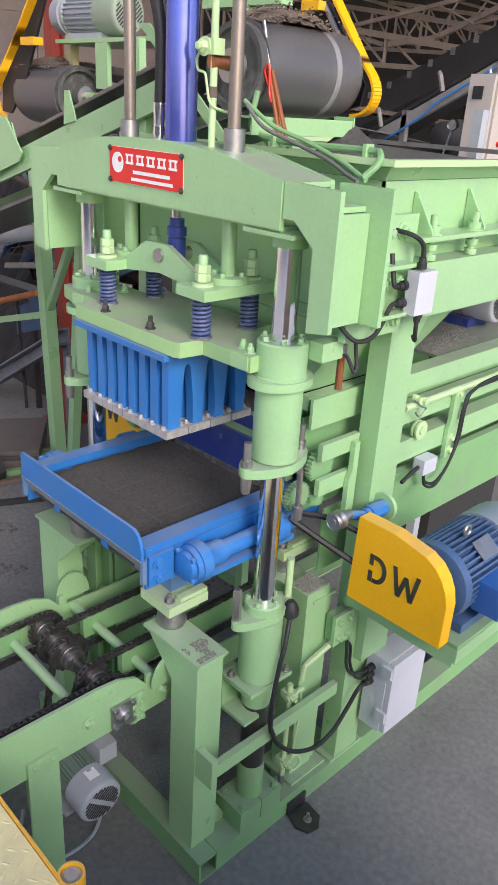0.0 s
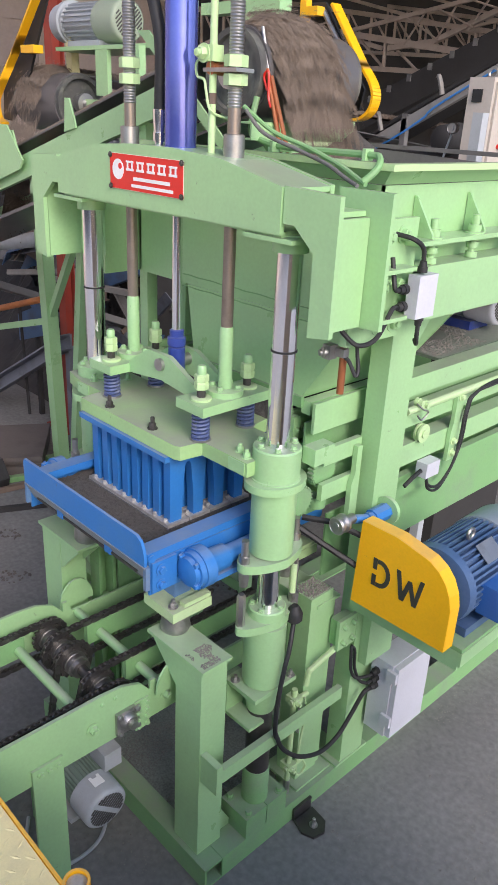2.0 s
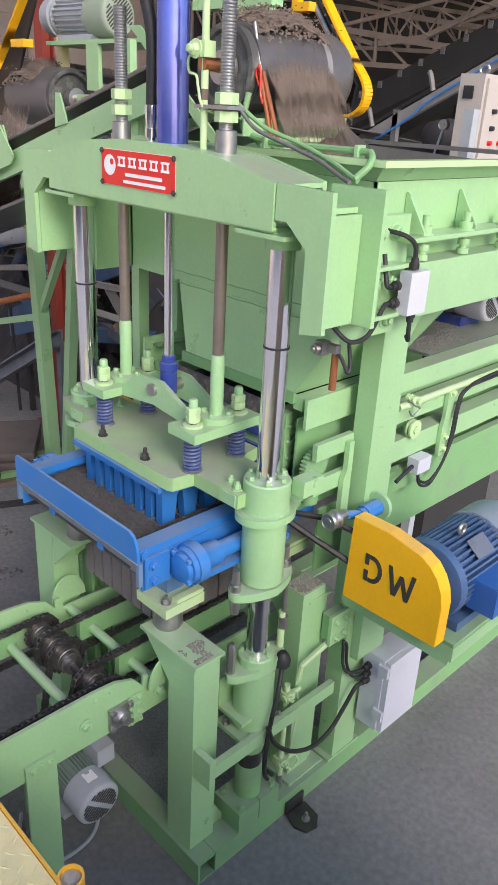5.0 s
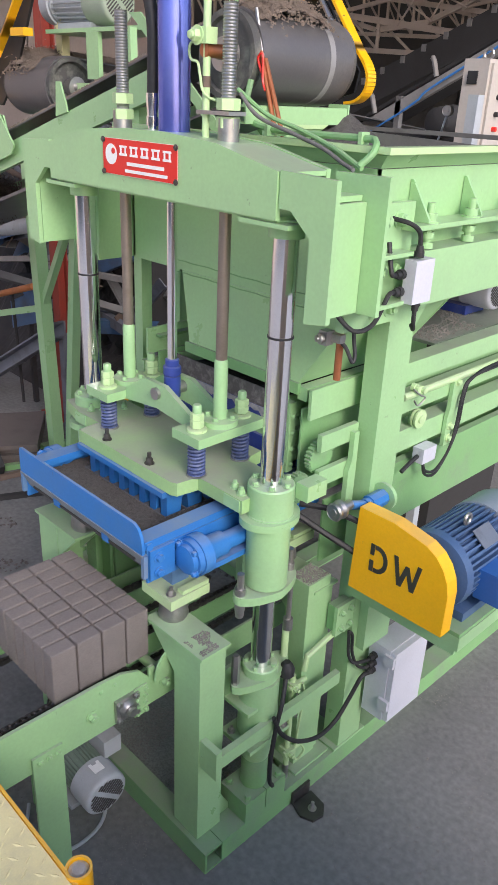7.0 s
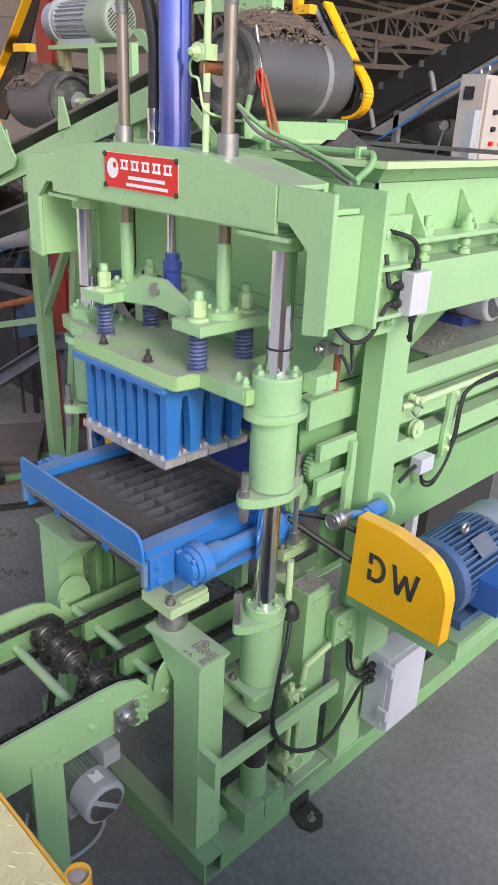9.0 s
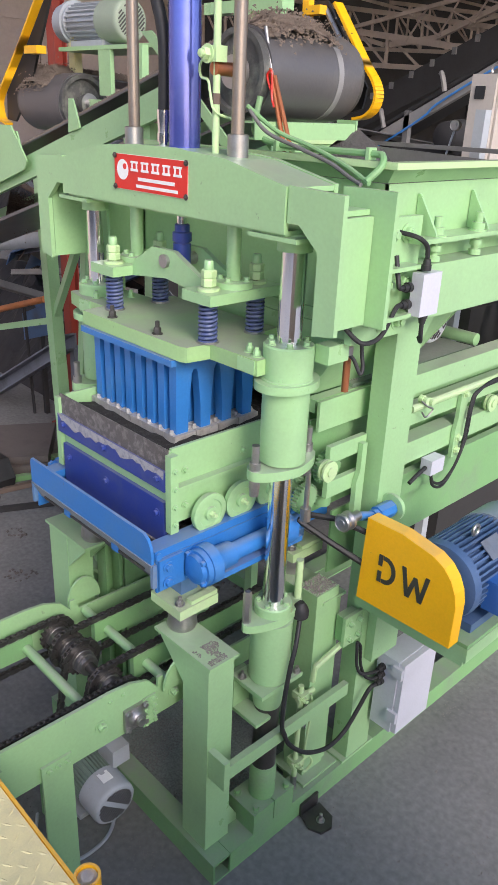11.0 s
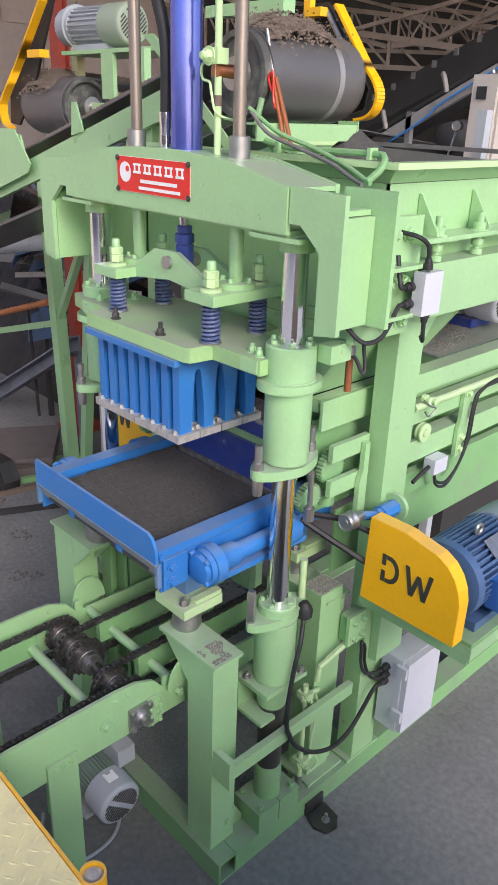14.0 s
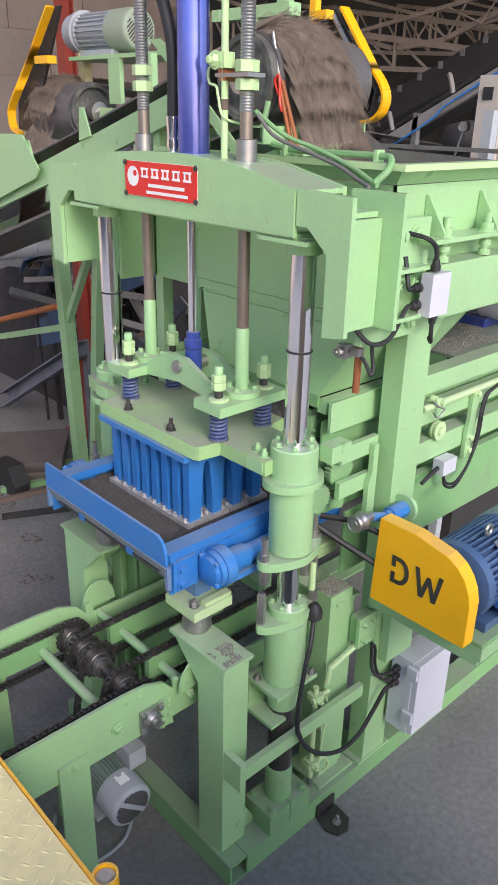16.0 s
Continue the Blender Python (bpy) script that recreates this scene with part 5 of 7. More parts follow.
def electrics():
    e = thing("electrical_box", (0.63, 0.65, 0.27), "light grey electrical enclosure on the frame side", "electrical box")
    part("body", box(0.575, 0.675, 0.54, 0.77, 0.265, 0.62), BOX_GREY, e, bevel=0.006)
    part("door", box(0.677, 0.70, 0.545, 0.765, 0.27, 0.615), BOX_GREY, e, bevel=0.008)
    for z in (0.33, 0.55):
        part("hinge", box(0.655, 0.70, 0.528, 0.542, z, z + 0.05), BOX_GREY, e, bevel=0.003)
    for z in (0.56, 0.525, 0.49):
        part("cable_gland", lathe((0.605, 0.54, z), (0.605, 0.505, z), [(0, 0.016), (0.015, 0.016), (0.015, 0.013), (0.035, 0.011)], 12), RUBBER, e)
    part("cable", tube([(0.605, 0.505, 0.49), (0.60, 0.47, 0.48), (0.592, 0.42, 0.40), (0.59, 0.348, 0.33), (0.588, 0.25, 0.312), (0.588, 0.128, 0.372), (0.588, 0.028, 0.478), (0.587, -0.018, 0.582)], 0.0085, 10), RUBBER, e, "black cable")
    part("cable", tube([(0.588, 0.0, 0.54), (0.587, -0.018, 0.582), (0.587, -0.019, 0.70), (0.583, 0.006, 0.838), (0.578, 0.03, 0.91), (0.545, 0.08, 0.985)], 0.0083, 10), RUBBER, lower_guides[1], "black cable")
    for o in (0.0, 0.022):
        part("cable", tube([(0.605, 0.505, 0.525 + 1.5 * o), (0.598, 0.48, 0.525 + 1.5 * o), (0.585, 0.45 - o, 0.55 + o), (0.575, 0.425 - o, 0.62), (0.572, 0.418 - o, 0.70), (0.566, 0.40, 0.728)], 0.0065, 8), RUBBER, e, "black cable")
    j = thing("junction_box", (0.68, 0.36, 2.02), "grey junction box with black cable glands", "junction box")
    part("body", box(0.66, 0.70, 0.32, 0.412, 2.025, 2.15), BOX_GREY, j, bevel=0.004)
    for p, q in (((0.68, 0.355, 2.156), (0.68, 0.355, 2.19)), ((0.665, 0.307, 2.11), (0.665, 0.275, 2.11)), ((0.665, 0.307, 2.06), (0.665, 0.275, 2.06)), ((0.68, 0.37, 2.029), (0.68, 0.37, 2.0))):
        part("cable_gland", lathe(p, q, [(0, 0.015), (0.016, 0.015), (0.016, 0.012), (0.032, 0.01)], 12), RUBBER, j)
    part("cable", tube([(0.68, 0.355, 2.19), (0.68, 0.345, 2.225), (0.67, 0.31, 2.25), (0.62, 0.29, 2.26)], 0.007, 8), RUBBER, j, "black cable")
    part("cable", tube([(0.665, 0.275, 2.11), (0.665, 0.255, 2.115), (0.655, 0.255, 2.15), (0.64, 0.26, 2.2)], 0.007, 8), RUBBER, j, "black cable")
    part("cable", tube([(0.665, 0.275, 2.06), (0.665, 0.25, 2.055), (0.66, 0.20, 1.98), (0.645, 0.14, 1.965), (0.62, 0.10, 2.0), (0.60, 0.08, 2.04)], 0.007, 8), RUBBER, j, "black cable")
    part("cable", tube([(0.68, 0.37, 2.0), (0.68, 0.372, 1.96), (0.67, 0.39, 1.935), (0.65, 0.41, 1.94)], 0.007, 8), RUBBER, j, "black cable")
    k = thing("junction_box", (0.56, 0.8, 1.31), "small grey junction box on the guide rail", "junction box")
    part("body", box(0.522, 0.57, 0.735, 0.82, 1.328, 1.388), BOX_GREY, k, bevel=0.004)
    part("cable", tube([(0.55, 0.727, 1.36), (0.55, 0.68, 1.345), (0.55, 0.63, 1.325)], 0.008, 8), RUBBER, k)
    for o in (0.0, 0.014):
        part("cable", tube([(0.55, 0.77, 1.322), (0.553, 0.79, 1.28 - o), (0.555, 0.86, 1.26 - o), (0.556, 0.935, 1.32), (0.556, 0.965 + o, 1.42), (0.556, 0.975 + o, 1.55), (0.556, 1.02 + o, 1.605), (0.556, 1.25, 1.615 + o), (0.556, 2.2, 1.62 + o)], 0.006, 8), RUBBER, k, "black cable")
    s = thing("limit_switch_pipe", (0.55, 0.19, 1.78), "copper-coloured pipe with a clamped limit switch", "pipe")
    part("pipe", cyl((0.548, 0.2, 1.78), (0.548, 0.2, 2.03), 0.0115, 16), COPPER, s)
    part("clamp", box(0.52, 0.575, 0.165, 0.19, 1.905, 1.93), STEEL, s, bevel=0.003)
    part("switch_body", lathe((0.53, 0.142, 1.917), (0.515, 0.11, 1.917), [(0, 0.012), (0.008, 0.012), (0.008, 0.017), (0.014, 0.017), (0.018, 0.01), (0.024, 0.01)], 14), STEEL, s)
    part("switch_block", box(0.512, 0.542, 0.142, 0.176, 1.895, 1.938), STEEL, s, bevel=0.003)
    part("lead", tube([(0.56, 0.18, 1.91), (0.58, 0.19, 1.89), (0.6, 0.2, 1.85), (0.6, 0.21, 1.87), (0.59, 0.21, 1.92), (0.585, 0.2, 2.03)], 0.006, 8), RUBBER, s)
    # conduit and hoses over the beam
    h = thing("hose_bundle", (0.3, 0.22, 2.45), "grey dusty hoses clipped along the hopper rim", "hose")
    part("hose", tube([(0.12, 0.16, 2.56), (0.18, 0.18, 2.5), (0.3, 0.20, 2.462), (0.42, 0.2, 2.43), (0.5, 0.19, 2.4), (0.56, 0.17, 2.385)], 0.0058, 8), GREY_STEEL, h, "dusty grey hose")
    part("hose", tube([(0.10, 0.17, 2.57), (0.2, 0.2, 2.505), (0.32, 0.22, 2.47), (0.46, 0.21, 2.43), (0.58, 0.18, 2.39)], 0.007, 8), GREEN_DUSTY, h)
    part("conduit", tube([(0.02, 0.3, 2.6), (0.02, 0.28, 2.52), (0.06, 0.26, 2.485), (0.2, 0.25, 2.463), (0.52, 0.245, 2.462), (0.575, 0.235, 2.457), (0.59, 0.21, 2.43), (0.57, 0.18, 2.395)], 0.010, 8), GREEN_DUSTY, h)
    for x in (0.16, 0.52):
        part("clip", box(x, x + 0.012, 0.228, 0.262, 2.446, 2.478), GREEN, h)
    c = thing("limit_rod", (0.14, 0.05, 2.45), "thin pale green rod with a clamped limit switch", "rod")
    part("rod", cyl((0.175, -0.02, 2.43), (0.175, -0.02, 3.1), 0.0105, 14), GREEN_PALE, c)
    part("rust_band", lathe((0.175, -0.02, 2.57), (0.175, -0.02, 2.6), [(0, 0.0112), (0.028, 0.0112)], 14), RUST, c)
    part("clamp", box(0.145, 0.2, -0.045, -0.005, 2.675, 2.715), GREEN_PALE, c, bevel=0.003)
    bolts(c, GREEN_PALE, [(0.165, -0.045, 2.695)], (0, -1, 0), 0.017, 0.016, 0.01)
    part("switch", lathe((0.175, -0.03, 2.66), (0.175, 0.05, 2.66), [(0, 0.018), (0.07, 0.018)], 14), COPPER, c)
    part("lead", tube([(0.14, -0.03, 2.69), (0.115, -0.03, 2.67), (0.12, -0.03, 2.64), (0.15, -0.03, 2.63), (0.16, -0.03, 2.6), (0.185, -0.03, 2.55), (0.2, 0.05, 2.53)], 0.004, 6), GREEN_PALE, c)
    r = thing("copper_tube_pair", (0.1, 0.3, 2.45), "two rusty copper tubes with red twine above the rim", "pipe")
    part("tube", tube([(0.14, 0.30, 2.445), (0.03, 0.33, 2.68)], 0.008, 10, curve=False), COPPER, r)
    part("tube", tube([(0.165, 0.305, 2.445), (0.05, 0.33, 2.66)], 0.007, 10, curve=False), COPPER, r)
    part("rod_tip", tube([(0.04, 0.33, 2.66), (-0.01, 0.34, 2.80)], 0.006, 8, curve=False), STEEL, r)
    part("twine", tube([(0.05, 0.315, 2.62), (0.035, 0.312, 2.66), (0.055, 0.312, 2.67), (0.06, 0.312, 2.6), (0.075, 0.31, 2.57)], 0.004, 6), SIGN_RED, r, "red twine")
    part("holder", box(0.13, 0.20, 0.285, 0.325, 2.446, 2.465), GREEN, r, bevel=0.003)
    a = thing("anchor_foot", (0.64, 0.19, 0), "dark oily steel anchor bracket on the floor", "bracket")
    part("plate", prism([(0.575, 0.15), (0.63, 0.13), (0.68, 0.15), (0.69, 0.2), (0.66, 0.24), (0.58, 0.25)], "z", 0.0, 0.012), STEEL_DARK, a, bevel=0.002)
    part("rib", box(0.562, 0.572, 0.15, 0.25, 0.0, 0.06), STEEL_DARK, a, bevel=0.002)
    bolts(a, STEEL, [(0.64, 0.19, 0.012)], (0, 0, 1), 0.012, 0.012, 0.02)
    g = thing("sensor_rod", (0.5, 0.22, 0.1), "pale green vertical rod with clamped sensors", "rod")
    part("rod", cyl((0.51, 0.16, 0.03), (0.51, 0.16, 0.62), 0.011, 14), GREEN_PALE, g)
    part("rod_end", cyl((0.51, 0.16, 0.03), (0.51, 0.16, 0.17), 0.0125, 14), STEEL, g)
    for z in (0.23, 0.56):
        part("clamp", box(0.485, 0.535, 0.14, 0.18, z, z + 0.03), GREEN_PALE, g, bevel=0.003)
        bolts(g, GREEN_PALE, [(0.53, 0.15, z + 0.015)], (1, 0, 0), 0.012, 0.012, 0.01)
        part("sensor", lathe((0.52, 0.13, z + 0.015), (0.52, 0.22, z + 0.015), [(0, 0.011), (0.09, 0.011)], 12), GREEN_PALE, g)
    part("lead", tube([(0.52, 0.22, 0.25), (0.53, 0.24, 0.2), (0.525, 0.21, 0.17), (0.525, 0.19, 0.21), (0.525, 0.2, 0.35), (0.53, 0.21, 0.5), (0.535, 0.19, 0.58)], 0.005, 6), GREEN_PALE, g)
    part("conduit", tube([(0.535, 0.19, 0.64), (0.535, 0.2, 0.7), (0.535, 0.39, 0.74)], 0.012, 8, curve=False), GREEN_PALE, g)
    for k in range(9):
        z = 0.545 - 0.014 * k
        ring = [(0.535 + (0.0 if k % 2 else 0.006 * math.cos(q)), 0.165 + (0.006 * math.cos(q) if k % 2 else 0), z + 0.009 * math.sin(q)) for q in [2 * math.pi * i / 10 for i in range(11)]]
        part("chain_link", tube(ring, 0.0022, 5, curve=False), STEEL, g)


# ---- chain conveyor ----
def chain_conveyor():
    c = thing("chain_conveyor", (0, -0.9, 0.6), "green chain conveyor carrying bricks out of the press", "conveyor")
    for s in (-1, 1):
        xa, xb = sorted((s * 0.275, s * 0.287))
        part("side_plate", prism([(-2.6, 0.65), (-0.33, 0.632), (-0.33, 0.75), (-0.37, 0.80), (-0.44, 0.828), (-0.52, 0.835), (-2.6, 0.835)], "x", xa, xb), GREEN, c, bevel=0.002)
        part("track_strip", box(s * 0.22 - 0.012, s * 0.22 + 0.012, -2.6, -0.53, 0.69, 0.776), GREEN_DUSTY, c)
        part("track_strip", box(s * 0.125 - 0.012, s * 0.125 + 0.012, -0.325, 0.3, 0.69, 0.776), GREEN_DUSTY, c)
        xa, xb = sorted((s * 0.289, s * 0.297))
        part("splice_plate", box(xa, xb, -0.40, -0.345, 0.62, 0.74), GREEN, c, bevel=0.002)
        bolts(c, GREEN, [(s * 0.297, y, z) for y in (-0.39, -0.355) for z in (0.635, 0.665, 0.695, 0.725)], (s, 0, 0), 0.008, 0.008)
        xa, xb = sorted((s * 0.276, s * 0.286))
        part("inner_plate", prism([(-0.33, 0.632), (0.35, 0.632), (0.35, 0.74), (-0.29, 0.74), (-0.31, 0.79), (-0.33, 0.79)], "x", xa, xb), GREEN, c, bevel=0.002)
        part("rounded_ear", prism([(-0.325, 0.742)] + [(-0.25 + 0.075 * math.cos(a), 0.742 + 0.11 * math.sin(a)) for a in [math.pi - k * math.pi / 10 for k in range(11)]], "x", s * 0.31 - 0.004, s * 0.31 + 0.004), GREEN, c)
        bolts(c, GREEN, [(s * 0.287, -0.265, 0.70), (s * 0.289, -0.56, 0.725)], (s, 0, 0), 0.016, 0.014, 0.008)
        bolts(c, GREEN, [(s * 0.287, -0.47, 0.8), (s * 0.287, -0.52, 0.8)], (s, 0, 0), 0.006, 0.005)
        b = part("flange_bearing", box(s * 0.294 - 0.006, s * 0.294 + 0.006, -0.475, -0.385, 0.645, 0.735), STEEL, c, "bare cast flange bearing", bevel=0.005)
        part("bearing_hub", lathe((s * 0.30, -0.43, 0.69), (s * 0.34, -0.43, 0.69), [(0, 0.034), (0.012, 0.03), (0.02, 0.024), (0.02, 0.016), (0.035, 0.016)], 24), STEEL, b)
        bolts(c, STEEL, [(s * 0.301, y, z) for y in (-0.465, -0.395) for z in (0.655, 0.725)], (s, 0, 0), 0.009, 0.009)
        xa, xb = sorted((s * 0.289, s * 0.299))
        for y in (-0.78, -2.2):
            part("leg", box(xa, xb, y, y + 0.105, 0.02, 0.70), GREEN, c, bevel=0.002)
            part("leg_foot", box(xa - 0.04, xb + 0.04, y - 0.01, y + 0.115, 0.0, 0.018), GREEN, c)
            bolts(c, GREEN, [(xb if s > 0 else xa, y + d, 0.675 - 0.0) for d in (0.025, 0.055, 0.085)], (s, 0, 0), 0.008, 0.008)
    for y in (-0.555, -0.27, -1.2, -1.8):
        part("cross_rod", cyl((-0.274, y, 0.725), (0.274, y, 0.725), 0.018, 16), GREEN, c)
    shaft = part("shaft", cyl((-0.262, -0.43, 0.717), (0.262, -0.43, 0.717), 0.02, 18), STEEL_DARK, c, at=(0, -0.43, 0.717))
    spins = []
    for x, r in ((-0.22, 0.064), (-0.125, 0.064), (-0.045, 0.064), (0.125, 0.064), (0.22, 0.064)):
        n = 18
        teeth = []
        for k in range(n):
            a = 2 * math.pi * k / n
            for da, rr in ((-0.13, r - 0.009), (-0.05, r), (0.05, r), (0.13, r - 0.009)):
                teeth.append((-0.43 + rr * math.cos(a + da), 0.717 + rr * math.sin(a + da)))
        sp = part("sprocket", prism(teeth, "x", x - 0.006, x + 0.006), STEEL_DARK, c, "greasy black steel sprocket", at=(x, -0.43, 0.717))
        part("hub", lathe((x + 0.006, -0.43, 0.717), (x + 0.07, -0.43, 0.717), [(0, 0.044), (0.014, 0.044), (0.016, 0.041), (0.036, 0.041), (0.038, 0.036), (0.055, 0.036), (0.056, 0.024)], 28), HUB, sp, "worn steel sprocket hub", bevel=0.0015)
        spins.append(sp)

    def strand(x, line):
        """Roller chain links laid along a line of (y, z) points."""
        bm = bmesh.new()
        pts = [Vector((0, y, z)) for y, z in line]
        pitch, left, k = 0.0205, 0.0, 0
        for p, q in zip(pts, pts[1:]):
            d = q - p
            L = d.length
            d.normalize()
            nrm = Vector((0, -d.z, d.y))
            while left < L:
                o = p + d * left
                e = 0.0055 if k % 2 else 0.0095
                for sg in (-1, 1):
                    bx = x + sg * e
                    prism([tuple((o + d * u + nrm * w).yz) for u, w in ((-0.005, -0.009), (0.023, -0.009), (0.028, -0.004), (0.028, 0.004), (0.023, 0.009), (-0.005, 0.009), (-0.01, 0.004), (-0.01, -0.004))], "x", bx - 0.0017, bx + 0.0017, bm)
                cyl((x - 0.010, o.y, o.z), (x + 0.010, o.y, o.z), 0.0078, 8, bm)
                left += pitch
                k += 1
            left -= L
        o = part("roller_chain", bm, CHAIN, c, "black greasy roller chain", smooth=False)
        o["kind"] = "stuff"
    R = 0.07
    for sg in (-1, 1):
        wrap = [(-0.43 + R * math.sin(a), 0.717 + R * math.cos(a)) for a in [math.pi * k / 16 for k in range(17)]]
        strand(sg * 0.22, [(-2.5, 0.787)] + wrap + [(-2.5, 0.647)])
        wrap = [(-0.43 - R * math.sin(a), 0.717 + R * math.cos(a)) for a in [math.pi * k / 16 for k in range(17)]]
        strand(sg * 0.125, [(0.3, 0.787)] + wrap + [(0.3, 0.647)])
    # drive chain, down from the middle sprocket to the motor
    arc = [(-0.43 + 0.068 * math.cos(a), 0.717 + 0.068 * math.sin(a)) for a in [-0.3 + k * 3.7 / 16 for k in range(17)]]
    strand(-0.045, [(-0.46, 0.36)] + arc + [(-0.56, 0.36)])
    m = thing("conveyor_motor", (0.2, -0.55, 0.3), "small grey electric motor under the conveyor", "motor")
    motor(m, (-0.02, -0.51, 0.332), (0.275, -0.51, 0.318), 0.08, MOTOR_GREEN, MOTOR_GREY, 36)
    part("terminal_box", box(0.09, 0.19, -0.46, -0.39, 0.385, 0.46), MOTOR_GREY, m, bevel=0.006)
    part("label_plate", box(0.19, 0.235, -0.53, -0.49, 0.4025, 0.4045), WHITE, m)
    part("mount_plate", box(-0.1, 0.18, -0.60, -0.42, 0.23, 0.25), MOTOR_GREY, m, bevel=0.003)
    part("mount_post", box(-0.12, -0.05, -0.6, -0.44, 0.0, 0.229), GREEN_DUSTY, m)
    k = thing("floor_cable", (0.3, -0.7, 0), "grey cable looped on the floor by the conveyor leg", "cable")
    part("cable", tube([(0.14, -0.44, 0.24), (0.15, -0.44, 0.1), (0.15, -0.48, 0.012), (0.16, -0.587, 0.009), (0.12, -0.665, 0.009), (0.0, -0.69, 0.009), (-0.12, -0.62, 0.009)], 0.007, 8), MOTOR_GREY, k)
    return c, spins, shaft


CHAIN = paint("greasy_chain_steel", (0.13, 0.125, 0.12), 0.28, (0.04, 0.036, 0.033), 0.5, 30, metal=0.8)
HUB = paint("worn_hub_steel", (0.30, 0.29, 0.28), 0.3, (0.10, 0.09, 0.085), 0.7, 16, metal=0.85)
MOTOR_GREEN = paint("motor_greygreen_paint", (0.20, 0.27, 0.22), 0.5, (0.25, 0.25, 0.23), 0.5, 9)
STACK_BASE = (0, 0, 0.797)


def brick_stack():
    s = thing("brick_stack", STACK_BASE, "stack of fresh grey cement bricks standing on end", "bricks")
    rnd = random.Random(4)
    meshes = []
    for q in range(4):
        bm = box(-0.0266, 0.0266, -0.0432, 0.0432, 0, 0.19)
        bmesh.ops.bevel(bm, geom=list(bm.edges), offset=0.003, segments=1, profile=0.5, affect="EDGES")
        for v in bm.verts:
            v.co += Vector([rnd.uniform(-0.0006, 0.0006) for _ in range(3)])
        meshes.append(bm)
    made = []
    for bm in meshes:
        bmesh.ops.recalc_face_normals(bm, faces=bm.faces)
        me = bpy.data.meshes.new("brick")
        bm.to_mesh(me)
        bm.free()
        me.materials.append(BRICK)
        made.append(me)
    k = 0
    for x in [-0.21 + i * 0.06 for i in range(8)]:
        for y in [-0.139 + j * 0.0925 for j in range(4)]:
            o = new("brick", made[k % 4])
            o.parent = s
            o.location = (x, y, rnd.uniform(0, 0.001))
            o.rotation_euler = (0, 0, radians(180) if rnd.random() < 0.5 else 0)
            k += 1
    return s


# ---- overhead conveyors ----
def head_drum(name, x0, x1, y, z, r, label):
    """Belt over a head drum: the belt runs back along y; the drum turns under it."""
    c = thing(name, ((x0 + x1) / 2, y, z), label, "belt conveyor")
    rb = r + 0.008
    out = [(y + rb * math.cos(a), z + rb * math.sin(a)) for a in [math.pi / 2 + k * math.pi / 24 for k in range(25)]]
    inn = [(y + r * math.cos(a), z + r * math.sin(a)) for a in [math.pi / 2 + k * math.pi / 24 for k in range(25)]]
    loop = [(y + 5.0, z + rb - 0.5)] + out + [(y + 5.0, z - rb - 0.5), (y + 5.0, z - r - 0.5)] + inn[::-1] + [(y + 5.0, z + r - 0.5)]
    belt = part("belt", prism(loop, "x", x0 + 0.03, x1 - 0.03), BELT, c, "black rubber belt with a worn stripe")
    drum = part("drum", lathe((x0, y, z), (x1, y, z), [(0, r * 0.55), (0.0, r), (0.02, r * 1.0), (x1 - x0 - 0.02, r), (x1 - x0, r), (x1 - x0, r * 0.86), (x1 - x0 - 0.03, r * 0.80), (x1 - x0 - 0.03, r * 0.3)], 40), DRUM, c, at=((x0 + x1) / 2, y, z))
    part("bearing", lathe((x1 - 0.02, y, z), (x1 + 0.09, y, z), [(0, r * 0.3), (0.04, r * 0.3), (0.04, r * 0.36), (0.07, r * 0.36), (0.07, r * 0.16), (0.1, r * 0.16)], 24), STEEL, c)
    return c, drum


SLOPE = 0.29
BELT_SAND = paint("loose_brown_aggregate", (0.21, 0.165, 0.13), 0.95, (0.12, 0.10, 0.082), 0.6, 25, bump=0.8, speck=0.3)


def sand_run(name, w0, w1, along_x, count, seed, spread):
    """Clumps of aggregate that ride over a drum while its belt runs and drop off its front."""
    rnd = random.Random(seed)
    made, variants = [], []
    for q in range(4):
        verts, faces = [], []
        n, m = 6, 14
        for a in range(n + 1):
            for b in range(m + 1):
                u, e = -0.047 + 0.094 * a / n, b / m
                w = w0 + (w1 - w0) * e
                hh = spread * min(1.0, 3.2 * min(e, 1 - e)) * (0.75 + 0.5 * rnd.random()) - 0.001
                verts.append((u, w, hh) if along_x else (w, u, hh))
        for a in range(n):
            for b in range(m):
                k = a * (m + 1) + b
                faces.append((k, k + m + 1, k + m + 2, k + 1))
        for _ in range(1100):
            w = w0 + (w1 - w0) * rnd.random()
            edge = min(1, 4 * min(w - w0, w1 - w) / (w1 - w0))
            u, zz = rnd.gauss(0, 0.045), spread * (0.35 + 0.9 * rnd.random()) * min(1, 0.1 + edge)
            s = rnd.uniform(0.0018, 0.0052)
            k = len(verts)
            for d in ((1, 0, -0.6), (-0.5, 0.9, -0.6), (-0.5, -0.9, -0.6), (0, 0, 0.9)):
                a, b = u + d[0] * s * 1.5, w + d[1] * s
                verts.append((a, b, zz + d[2] * s) if along_x else (b, a, zz + d[2] * s))
            faces += [(k, k + 1, k + 3), (k + 1, k + 2, k + 3), (k + 2, k, k + 3), (k, k + 2, k + 1)]
        me = bpy.data.meshes.new(name)
        me.from_pydata(verts, [], faces)
        me.materials.append(BELT_SAND)
        variants.append(me)
    for i in range(count):
        o = new(name, variants[i % 4])
        tagged(o, "loose damp aggregate riding on the belt", "aggregate", name + " on the belt", "stuff")
        made.append((o, i))
    return made


